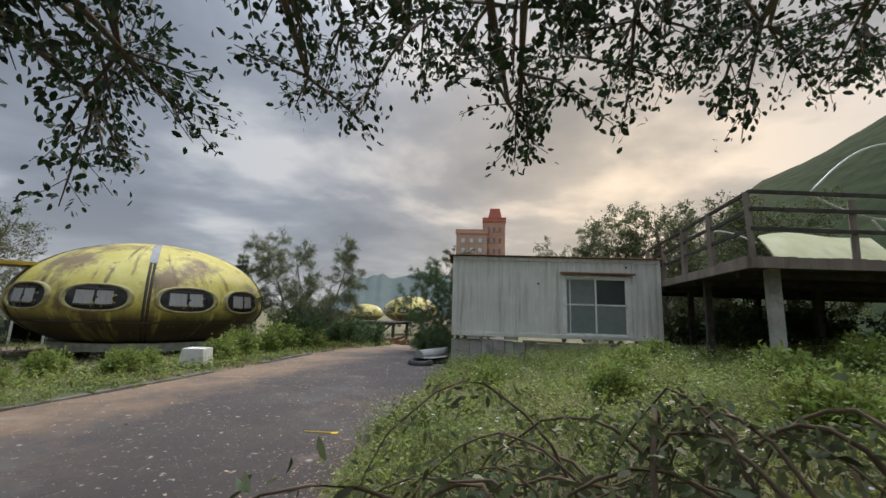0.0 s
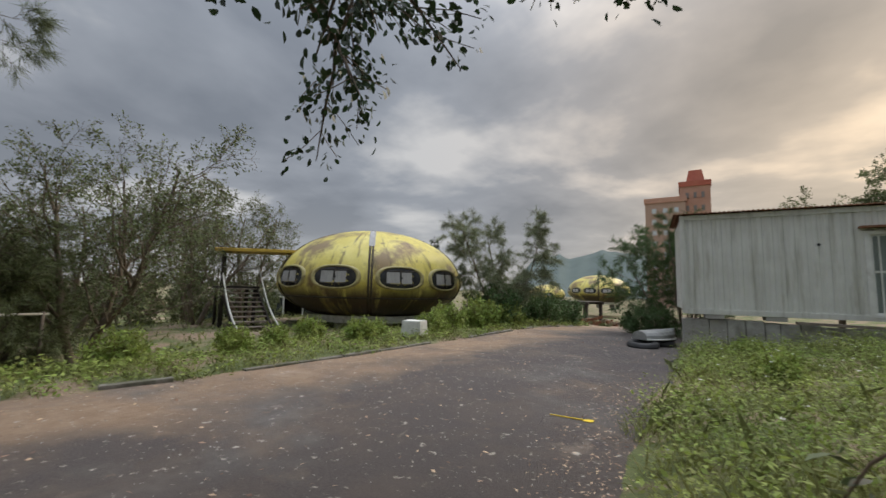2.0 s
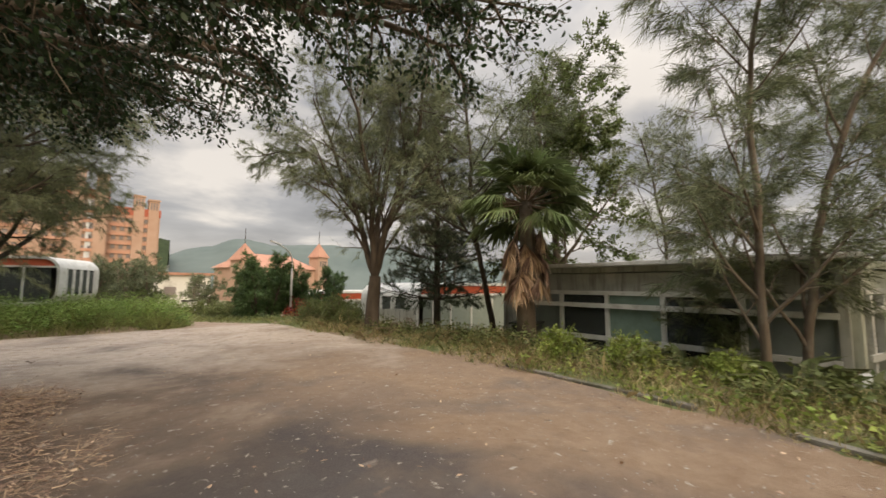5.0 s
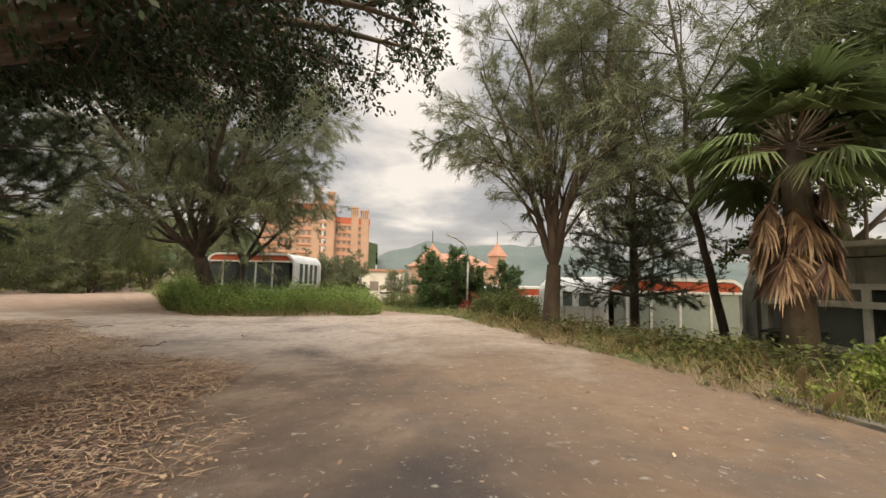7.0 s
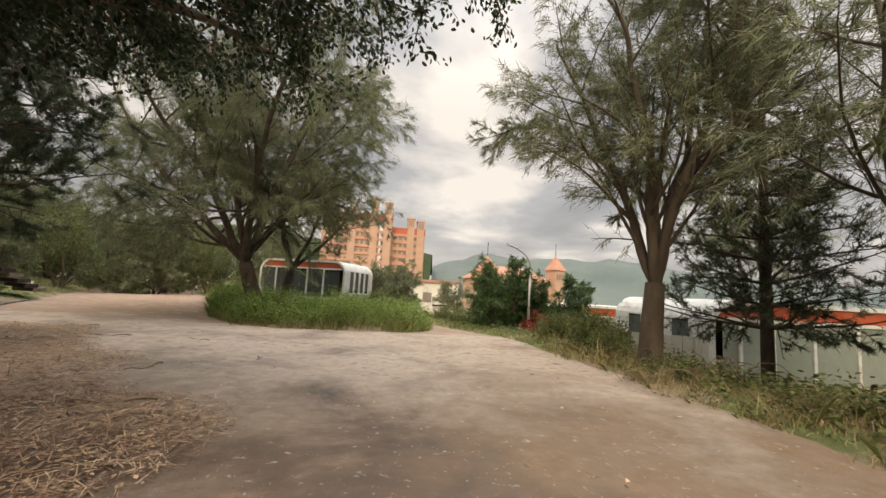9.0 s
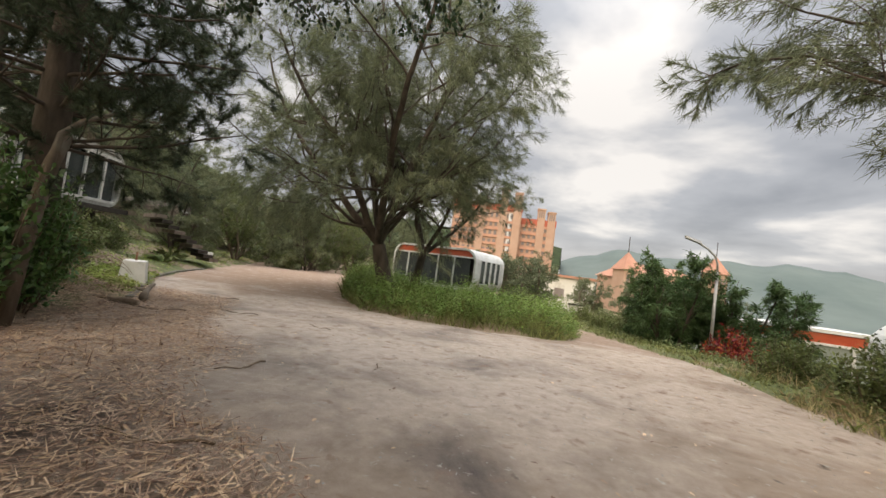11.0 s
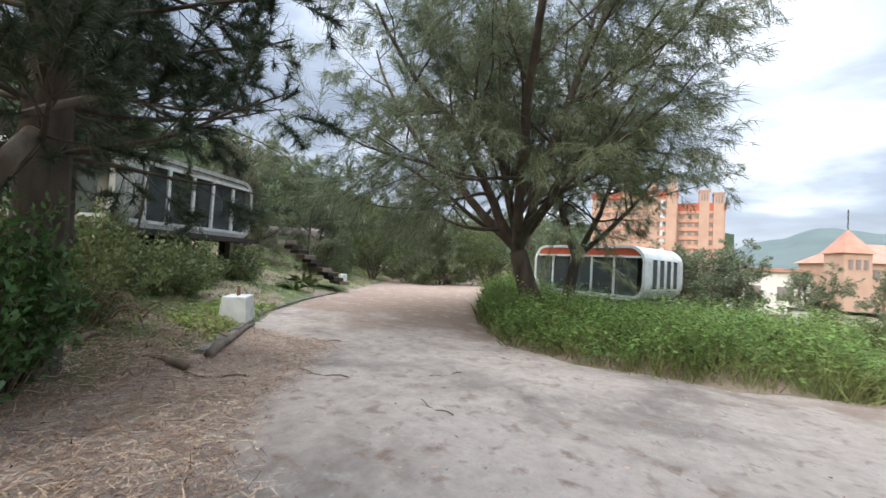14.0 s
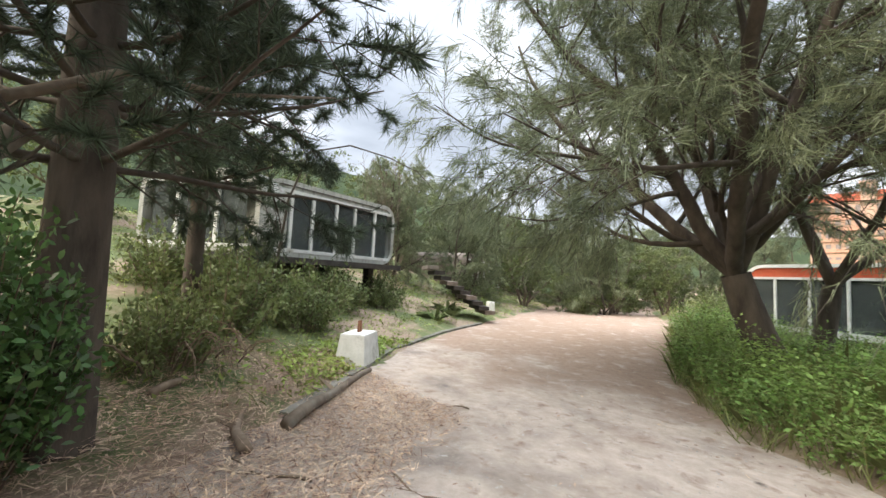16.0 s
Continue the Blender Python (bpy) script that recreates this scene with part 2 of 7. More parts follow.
M["pipe"] = material("white plastic hose", [(0.55, 0.55, 0.5), (0.65, 0.65, 0.6)], 4, 0.5)
M["metal"] = material("galvanised steel", [(0.38, 0.39, 0.38), (0.50, 0.50, 0.48)], 5, 0.45, metal=0.5)
M["glass_dark"] = glass("dark window glass", (0.16, 0.18, 0.17), 0.06, 0.3)
M["glass_dusty"] = glass("dusty window glass", (0.24, 0.27, 0.25), 0.3, 0.75)
M["glass_pale"] = glass("frosted dusty glass", (0.30, 0.34, 0.30), 0.35, 0.9)
M["glass_green"] = glass("green dirty glass", (0.24, 0.33, 0.28), 0.25, 0.8)
M["curtain"] = material("pale curtain", [(0.32, 0.31, 0.30), (0.44, 0.43, 0.41)], 3, 0.9, stretch=(8, 8, 0.5))
M["yellow_plank"] = material("yellow painted board", [(0.50, 0.33, 0.05), (0.62, 0.43, 0.09)], 3, 0.6, stain=(0.3, 0.2, 0.06), stain_amount=0.3)
M["pale_yellow"] = material("faded yellow shell", [(0.52, 0.50, 0.26), (0.62, 0.60, 0.36)], 2, 0.5, stain=(0.35, 0.33, 0.18), stain_amount=0.3)
M["coral"] = material("coral render", [(0.52, 0.28, 0.20), (0.58, 0.34, 0.25)], 0.3, 0.85)
M["coral_pale"] = material("pale coral render", [(0.46, 0.30, 0.225), (0.52, 0.36, 0.28)], 0.3, 0.85)
M["coral_red"] = material("red tile", [(0.45, 0.12, 0.08), (0.52, 0.17, 0.11)], 0.5, 0.8)
M["orange_roof"] = material("orange roof tile", [(0.42, 0.21, 0.15), (0.50, 0.28, 0.20)], 0.6, 0.8)
M["far_window"] = material("distant window", [(0.20, 0.17, 0.16), (0.28, 0.25, 0.24)], 1, 0.3)
M["pale_window"] = material("pale window strip", [(0.55, 0.58, 0.60), (0.65, 0.67, 0.70)], 1, 0.3)
M["plaster"] = material("pale plaster", [(0.62, 0.61, 0.57), (0.72, 0.71, 0.67)], 1, 0.85, stain=(0.40, 0.38, 0.34), stain_amount=0.25)
# aerial haze over the far slopes is mixed into this base colour
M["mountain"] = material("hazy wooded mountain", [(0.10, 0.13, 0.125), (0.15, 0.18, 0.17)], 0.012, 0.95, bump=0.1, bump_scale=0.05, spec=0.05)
M["hill"] = material("wooded hillside", [(0.022, 0.034, 0.018), (0.055, 0.072, 0.036)], 0.35, 0.95, bump=1.0, bump_scale=0.9, detail=10, spec=0.03)
M["black"] = material("black plastic", [(0.02, 0.02, 0.02), (0.04, 0.04, 0.04)], 3, 0.5)
M["boat"] = material("grey-green boat hull", [(0.22, 0.23, 0.22), (0.34, 0.34, 0.32)], 3, 0.6, bump=0.2, stain=(0.07, 0.07, 0.055), stain_amount=0.6)
M["yellow"] = material("yellow plastic", [(0.72, 0.50, 0.02), (0.80, 0.60, 0.05)], 4, 0.45)


# ---- building helpers ----
rng = np.random.default_rng(7)


def np_mesh(name, verts, faces, mats, smooth=False):
    """A mesh from an array of corners and an array of faces with the same number of corners each."""
    me = bpy.data.meshes.new(name)
    verts, faces = np.asarray(verts, np.float32), np.asarray(faces, np.int32)
    k = faces.shape[1]
    me.vertices.add(len(verts))
    me.vertices.foreach_set("co", verts.ravel())
    me.loops.add(faces.size)
    me.loops.foreach_set("vertex_index", faces.ravel())
    me.polygons.add(len(faces))
    me.polygons.foreach_set("loop_start", np.arange(0, faces.size, k, dtype=np.int32))
    me.polygons.foreach_set("loop_total", np.full(len(faces), k, np.int32))
    if smooth:
        me.polygons.foreach_set("use_smooth", np.ones(len(faces), bool))
    me.update(calc_edges=True)
    for m in mats if isinstance(mats, (list, tuple)) else [mats]:
        me.materials.append(m)
    return me


class Shape:
    """Collects corners and faces of one part."""

    def __init__(self):
        self.v, self.f = [], []

    def add(self, verts, faces):
        n = len(self.v)
        self.v += [tuple(p) for p in verts]
        self.f += [tuple(i + n for i in q) for q in faces]
        return self

    def box(self, x0, y0, z0, x1, y1, z1, m=None):
        vs = [Vector(p) for p in ((x0, y0, z0), (x1, y0, z0), (x1, y1, z0), (x0, y1, z0), (x0, y0, z1), (x1, y0, z1), (x1, y1, z1), (x0, y1, z1))]
        if m is not None:
            vs = [m @ p for p in vs]
        return self.add(vs, [(0, 3, 2, 1), (4, 5, 6, 7), (0, 1, 5, 4), (1, 2, 6, 5), (2, 3, 7, 6), (3, 0, 4, 7)])

    def beam(self, a, b, w, h):
        """A straight bar of section w by h from a to b."""
        a, b = Vector(a), Vector(b)
        d = b - a
        m = Matrix.Translation(a) @ d.to_track_quat("Y", "Z").to_matrix().to_4x4()
        return self.box(-w / 2, 0, -h / 2, w / 2, d.length, h / 2, m)

    def tube(self, pts, radii, k=6, cap=True):
        pts = np.asarray(pts, float)
        n = len(pts)
        radii = np.full(n, radii) if np.isscalar(radii) else np.asarray(radii)
        d = np.gradient(pts, axis=0)
        d /= np.linalg.norm(d, axis=1)[:, None] + 1e-9
        ref = np.array([0, 0, 1.0]) if abs(d[0, 2]) < 0.8 else np.array([1.0, 0, 0])
        u = np.cross(d, ref)
        u /= np.linalg.norm(u, axis=1)[:, None] + 1e-9
        w = np.cross(d, u)
        a = np.linspace(0, 2 * np.pi, k, endpoint=False)
        ring = pts[:, None] + radii[:, None, None] * (np.cos(a)[None, :, None] * u[:, None] + np.sin(a)[None, :, None] * w[:, None])
        fs = [(i * k + j, i * k + (j + 1) % k, (i + 1) * k + (j + 1) % k, (i + 1) * k + j) for i in range(n - 1) for j in range(k)]
        if cap:
            fs += [tuple(range(k))[::-1], tuple(range((n - 1) * k, n * k))]
        return self.add(ring.reshape(-1, 3).tolist(), fs)

    def lathe(self, profile, k=48):
        """profile: (radius, z) from bottom to top."""
        n = len(profile)
        vs = [(r * math.cos(2 * math.pi * j / k), r * math.sin(2 * math.pi * j / k), z) for r, z in profile for j in range(k)]
        return self.add(vs, [(i * k + j, i * k + (j + 1) % k, (i + 1) * k + (j + 1) % k, (i + 1) * k + j) for i in range(n - 1) for j in range(k)])

    def mesh(self, name, mat, smooth=False, bevel=0.0):
        me = bpy.data.meshes.new(name)
        me.from_pydata(self.v, [], self.f)
        if bevel:
            bm = bmesh.new()
            bm.from_mesh(me)
            bmesh.ops.bevel(bm, geom=bm.edges[:], offset=bevel, segments=2, profile=0.7, affect="EDGES")
            bm.to_mesh(me)
            bm.free()
        me.materials.append(mat)
        if smooth:
            me.polygons.foreach_set("use_smooth", np.ones(len(me.polygons), bool))
        me.update()
        return me


def part(name, shape, mat, parent, label="", smooth=False, bevel=0.0):
    data = shape.mesh(name, mat, smooth, bevel) if isinstance(shape, Shape) else shape
    ob = new(name, data)
    ob.parent = parent
    if label:
        tagged(ob, label)
    return ob


def thing(name, label, category, m, group=""):
    """An Empty at the base of a thing, for its parts."""
    ob = new(name)
    ob.empty_display_size = 0.2
    ob.matrix_basis = m
    return tagged(ob, label, category, group)


def step(e0, e1, x):
    t = np.clip((x - e0) / (e1 - e0), 0, 1)
    return t * t * (3 - 2 * t)


# ---- the lie of the land ----
WEST = [(-8.2, 70), (-8.25, 20), (-8.2, 8), (-8.3, 4), (-8.8, 1.5), (-9.5, -1), (-9.9, -5), (-9.7, -10), (-9.5, -14), (-9.4, -20), (-9.4, -27), (-8.8, -36), (-6.5, -50), (-2, -70)]
EAST = [(-2.6, 70), (-2.9, 16), (-2.6, 10), (-2.45, 5.5), (-1.7, 2.5), (-1.2, -1), (-0.6, -5), (0.6, -9), (1.75, -11.5), (4.5, -14.7), (6.3, -17.6), (9.8, -25), (14, -34), (19, -46), (28, -70)]
ISLAND = [(-7.4, -17.6), (-6.6, -15.7), (-4.9, -15.0), (-3.0, -14.9), (-1.4, -15.6), (0.4, -18.6), (1.6, -22), (4.0, -28), (8.5, -37), (14, -50), (16, -66), (2, -66), (-4, -50), (-6.2, -38), (-7.2, -28), (-7.8, -21)]


def along(line, y):
    pts = np.array(line)[::-1]
    return np.interp(y, pts[:, 1], pts[:, 0])


def inside(poly, x, y):
    """Distance to the outline of poly, positive inside."""
    poly = np.array(poly, float)
    x, y = np.asarray(x, float), np.asarray(y, float)
    best, odd = np.full(x.shape, 1e9), np.zeros(x.shape, bool)
    for (ax, ay), (bx, by) in zip(poly, np.roll(poly, -1, 0)):
        t = np.clip(((x - ax) * (bx - ax) + (y - ay) * (by - ay)) / ((bx - ax) ** 2 + (by - ay) ** 2), 0, 1)
        best = np.minimum(best, np.hypot(x - ax - t * (bx - ax), y - ay - t * (by - ay)))
        odd ^= ((ay > y) != (by > y)) & (x < (bx - ax) * (y - ay) / (by - ay + 1e-12) + ax)
    return np.where(odd, best, -best)


def road_z(x, y):
    """The road: level, falling away along the lower branch."""
    lower = step(3.0, -3.5, x)
    return -0.065 * np.clip(-14 - y, 0, 14) * lower - 0.055 * np.clip(y - 17, 0, 30)


def ground_z(x, y):
    x, y = np.asarray(x, float), np.asarray(y, float)
    z = road_z(x, y)
    w, e = along(WEST, y) - x, x - along(EAST, y)
    # seaward side falls off behind the kerb
    z = z + np.where(w > 0, 0.07 * step(0, 0.4, w) - 0.75 * step(1.0, 4.0, w) * step(7.5, 2.0, y) - 0.3 * step(1.5, 6, w) * step(2, 8, y) - 2.5 * step(9, 40, w), 0)
    # landward side climbs
    north = step(1.5, 6, y)
    z = z + np.where(e > 0, north * (0.1 * step(0, 0.4, e) + 0.5 * step(0.2, 5.0, e) + 0.5 * step(5, 14, e)) + (1 - north) * (0.1 * step(0, 0.5, e) + 0.16 * np.clip(e - 0.3, 0, 3) + 0.28 * np.clip(e - 3.3, 0, 9) + 0.1 * np.clip(e - 12, 0, 40)), 0)
    isl = inside(ISLAND, x, y)
    z = z + np.where(isl > 0, 0.18 * step(0, 0.5, isl), 0)
    on_road = (w < 0) & (e < 0) & (isl < 0)
    z = np.where(on_road, z - 0.05 * step(0, 0.25, np.minimum(np.minimum(-w, -e), -isl)), z)
    return z


def gz(x, y):
    return float(ground_z(np.array([x]), np.array([y]))[0])


def bumps(x, y, s):
    return np.sin(x * 1.7 * s + 1.3 * np.sin(y * 1.1 * s)) * np.sin(y * 1.9 * s + 1.7 * np.sin(x * 0.9 * s))


def axis(lo, hi, stepsize, far):
    mid = np.arange(lo, hi + 1e-6, stepsize)
    out, s = [], stepsize
    p = 0.0
    while p < far:
        s *= 1.22
        p += s
        out.append(p)
    out = np.array(out)
    return np.concatenate([(lo - out)[::-1], mid, hi + out])


gx, gy = axis(-22, 16, 0.33, 2600), axis(-46, 26, 0.33, 2600)
X, Y = np.meshgrid(gx, gy)
Z = ground_z(X, Y) + 0.025 * bumps(X, Y, 1.0) * (np.abs(X) < 30)
nx, ny = len(gx), len(gy)
idx = np.arange(nx * ny).reshape(ny, nx)
quads = np.stack([idx[:-1, :-1], idx[:-1, 1:], idx[1:, 1:], idx[1:, :-1]], -1).reshape(-1, 4)


def surface(name, layers, bump_scale, bump, rough=0.95):
    """Ground covers laid over one another by noise: (colour a, colour b, noise scale, from, to, position range along y or None)."""
    m = bpy.data.materials.new(name)
    m.use_nodes = True
    t = m.node_tree
    b = t.nodes["Principled BSDF"]
    b.inputs["Roughness"].default_value = rough
    b.inputs["Specular IOR Level"].default_value = 0.2
    co = t.nodes.new("ShaderNodeTexCoord")
    sep = t.nodes.new("ShaderNodeSeparateXYZ")
    t.links.new(co.outputs["Object"], sep.inputs[0])
    colour = None
    for ca, cb, sc, lo, hi, span in layers:
        n = node(t, "ShaderNodeTexNoise", Scale=sc * 9, Detail=8.0, Roughness=0.7)
        t.links.new(co.outputs["Object"], n.inputs["Vector"])
        r = t.nodes.new("ShaderNodeValToRGB")
        r.color_ramp.elements[0].position, r.color_ramp.elements[1].position = 0.3, 0.7
        r.color_ramp.elements[0].color, r.color_ramp.elements[1].color = (*ca, 1), (*cb, 1)
        t.links.new(n.outputs["Fac"], r.inputs[0])
        if colour is None:
            colour = r.outputs[0]
            continue
        k = node(t, "ShaderNodeTexNoise", Scale=sc, Detail=7.0, Roughness=0.6, Distortion=0.4)
        t.links.new(co.outputs["Object"], k.inputs["Vector"])
        mask = t.nodes.new("ShaderNodeMapRange")
        mask.inputs["From Min"].default_value, mask.inputs["From Max"].default_value = lo, hi
        value = k.outputs["Fac"]
        if span:
            ax, p0, p1, gain = span
            pr = t.nodes.new("ShaderNodeMapRange")
            pr.interpolation_type = "SMOOTHSTEP"
            pr.inputs["From Min"].default_value, pr.inputs["From Max"].default_value = p0, p1
            pr.inputs["To Min"].default_value, pr.inputs["To Max"].default_value = -gain, gain
            t.links.new(sep.outputs[ax], pr.inputs["Value"])
            ad = t.nodes.new("ShaderNodeMath")
            t.links.new(value, ad.inputs[0])
            t.links.new(pr.outputs[0], ad.inputs[1])
            value = ad.outputs[0]
        t.links.new(value, mask.inputs["Value"])
        mx = t.nodes.new("ShaderNodeMix")
        mx.data_type = "RGBA"
        t.links.new(mask.outputs[0], mx.inputs[0])
        t.links.new(colour, mx.inputs[6])
        t.links.new(r.outputs[0], mx.inputs[7])
        colour = mx.outputs[2]
    t.links.new(colour, b.inputs["Base Color"])
    bn = node(t, "ShaderNodeTexNoise", Scale=bump_scale, Detail=8.0, Roughness=0.7)
    t.links.new(co.outputs["Object"], bn.inputs["Vector"])
    bp = node(t, "ShaderNodeBump", Strength=bump, Distance=0.03)
    t.links.new(bn.outputs["Fac"], bp.inputs["Height"])
    t.links.new(bp.outputs[0], b.inputs["Normal"])
    return m


M["road"] = surface("dusty worn asphalt", [
    ((0.085, 0.074, 0.071), (0.145, 0.128, 0.123), 6.0, 0, 1, None),
    ((0.13, 0.105, 0.09), (0.18, 0.147, 0.126), 0.8, 0.44, 0.72, None),
    ((0.26, 0.18, 0.122), (0.36, 0.265, 0.19), 0.45, 0.40, 0.68, (0, -5.0, -7.8, 0.19)),
    ((0.235, 0.172, 0.128), (0.32, 0.245, 0.188), 0.6, 0.46, 0.72, (1, 0.0, -7.0, 0.14)),
    ((0.40, 0.325, 0.262), (0.58, 0.49, 0.41), 0.6, 0.42, 0.74, (1, -4.0, -9.5, 0.2)),
    ((0.27, 0.19, 0.14), (0.38, 0.28, 0.215), 0.5, 0.46, 0.66, (1, -11.0, -19.0, 0.24)),
    ((0.12, 0.11, 0.105), (0.19, 0.175, 0.165), 0.4, 0.62, 0.78, (1, -8.0, -3.0, 0.1)),
    ((0.46, 0.385, 0.32), (0.60, 0.52, 0.45), 2.4, 0.60, 0.80, (1, -6.0, -11.0, 0.06)),
    ((0.24, 0.165, 0.12), (0.35, 0.26, 0.20), 4.5, 0.60, 0.74, (1, -5.0, -11.0, 0.05)),
    ((0.40, 0.36, 0.31), (0.56, 0.52, 0.46), 10.0, 0.62, 0.70, None),
    ((0.10, 0.08, 0.065), (0.17, 0.14, 0.115), 5.0, 0.64, 0.76, None)], 80, 0.9)
M["soil"] = surface("earth with leaf litter", [
    ((0.21, 0.155, 0.11), (0.36, 0.275, 0.20), 1.6, 0, 1, None),
    ((0.09, 0.115, 0.045), (0.17, 0.19, 0.085), 0.5, 0.44, 0.54, None),
    ((0.24, 0.18, 0.12), (0.32, 0.25, 0.18), 1.3, 0.58, 0.70, None)], 22, 0.9)

ground = new("ground", np_mesh("ground", np.stack([X, Y, Z], -1).reshape(-1, 3), quads, M["soil"], True))
tagged(ground, "uneven earth with weeds and leaf litter", "ground", kind="structure")

ry = np.concatenate([np.arange(70, 24, -2.0), np.arange(24, -40, -0.3), np.arange(-40, -70, -2.0)])
rs = np.linspace(0, 1, 44)
RX = along(WEST, ry)[:, None] * (1 - rs) + along(EAST, ry)[:, None] * rs
RX[:, 0] += 0.1 * np.sin(ry * 3.1) * np.sin(ry * 1.3) - 0.05
RX[:, -1] += 0.22 * np.sin(ry * 2.3) * np.sin(ry * 0.9 + 1)
RY = np.repeat(ry[:, None], len(rs), 1)
RZ = road_z(RX, RY) + 0.008 * bumps(RX, RY, 1.4)
idx = np.arange(RX.size).reshape(RX.shape)
road = new("road", np_mesh("road", np.stack([RX, RY, RZ], -1).reshape(-1, 3), np.stack([idx[:-1, :-1], idx[:-1, 1:], idx[1:, 1:], idx[1:, :-1]], -1).reshape(-1, 4)[:, ::-1], M["road"], True))
tagged(road, "worn grey asphalt road strewn with brown dust", "road", kind="structure")


# ---- distant hills ----
def ridge(name, label, profile, near, dist, mat, z0=-6.0, seed=3):
    """A hill seen along bearings (degrees from north) with the heights of its crest in degrees, from near to dist metres away."""
    r = np.random.default_rng(seed)
    az = np.linspace(profile[0][0], profile[-1][0], 160)
    el = np.interp(az, [p[0] for p in profile], [p[1] for p in profile])
    el = el + 0.25 * np.interp(az, np.linspace(az[0], az[-1], 40), r.normal(0, 0.6, 40)) * np.clip(el / 4, 0.1, 1)
    u = np.linspace(0, 1.5, 46)
    d = near + (dist - near) * u
    prof = np.where(u < 1, np.sin(np.clip(u, 0, 1) * np.pi / 2) ** 1.2, 1 - (u - 1) ** 2 * 1.6)
    A, Dm = np.meshgrid(np.radians(az), d, indexing="ij")
    H = z0 + (np.tan(np.radians(el)) * dist + 1.5 - z0)[:, None] * prof[None]
    H += (0.035 * dist * np.tan(np.radians(4))) * bumps(A * 60, Dm / dist * 9, 1.0) * np.clip(prof, 0, 1)[None] * 0.5
    V = np.stack([np.sin(A) * Dm - 4, np.cos(A) * Dm - 5, H], -1).reshape(-1, 3)
    ii = np.arange(A.size).reshape(A.shape)
    q = np.stack([ii[:-1, :-1], ii[:-1, 1:], ii[1:, 1:], ii[1:, :-1]], -1).reshape(-1, 4)
    return tagged(new(name, np_mesh(name, V, q, mat, True)), label, "hill", kind="structure")


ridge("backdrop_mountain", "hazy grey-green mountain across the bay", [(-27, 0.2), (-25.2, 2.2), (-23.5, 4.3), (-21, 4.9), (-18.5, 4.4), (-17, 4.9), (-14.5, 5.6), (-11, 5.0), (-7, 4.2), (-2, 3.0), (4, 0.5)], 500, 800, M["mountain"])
ridge("backdrop_hill", "steep dark wooded hillside", [(13, 0.3), (19, 4.0), (24, 9.5), (28, 13.2), (33, 15.0), (38, 17.2), (45, 18), (60, 16), (90, 15), (120, 12), (140, 8), (150, 4)], 40, 170, M["hill"], 0.0, 5)
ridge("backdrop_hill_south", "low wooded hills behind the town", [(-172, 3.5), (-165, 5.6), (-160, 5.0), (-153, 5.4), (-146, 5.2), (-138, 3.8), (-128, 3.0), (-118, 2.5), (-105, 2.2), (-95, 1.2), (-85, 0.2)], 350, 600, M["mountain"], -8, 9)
ridge("backdrop_hill_inland", "wooded slope inland", [(140, 2), (150, 5), (162, 6.5), (172, 6.0), (180, 5.5), (188, 5.0)], 170, 420, M["hill"], 0.0, 11)


# ---- kerbs ----
M["kerb"] = material("mossy dark kerb concrete", [(0.13, 0.12, 0.10), (0.24, 0.225, 0.195)], 4, 0.95, bump=0.8, stain=(0.07, 0.075, 0.045), stain_scale=1.8, stain_amount=0.5)
def kerb(name, label, line, w, h, seed):
    r = random.Random(seed)
    run = thing(name, label, "kerb", pose(0, 0, 0))
    run["kind"] = "structure"
    for (ax, ay), (bx, by) in zip(line, line[1:]):
        n = max(1, round(math.hypot(bx - ax, by - ay) / 0.95))
        for i in range(n):
            if r.random() < 0.1:
                continue
            p = [(ax + (bx - ax) * (i + f) / n, ay + (by - ay) * (i + f) / n) for f in (0.01, 0.985)]
            z = float(road_z(np.array([p[0][0]]), np.array([p[0][1]]))[0])
            hh = h * r.uniform(0.75, 1.05)
            s = Shape().beam((*p[0], z + hh / 2 - 0.06 + r.uniform(-0.01, 0.01)), (*p[1], z + hh / 2 - 0.06 + r.uniform(-0.012, 0.012)), w * r.uniform(0.9, 1.05), hh + 0.1)
            part("kerb_stone", s, M["kerb"], run, bevel=0.02)
    return run


kerb("kerb_west", "mossy broken concrete kerb along the road", [(-8.2, 22), (-8.2, 8), (-8.3, 4), (-8.8, 1.5), (-9.5, -1), (-9.85, -4)], 0.14, 0.065, 4)
kerb("kerb_east", "low worn concrete kerb beside the bank", [(1.75, -11.45), (2.9, -12.75), (4.55, -14.6), (6.3, -17.5), (7.6, -20.3)], 0.15, 0.07, 6)


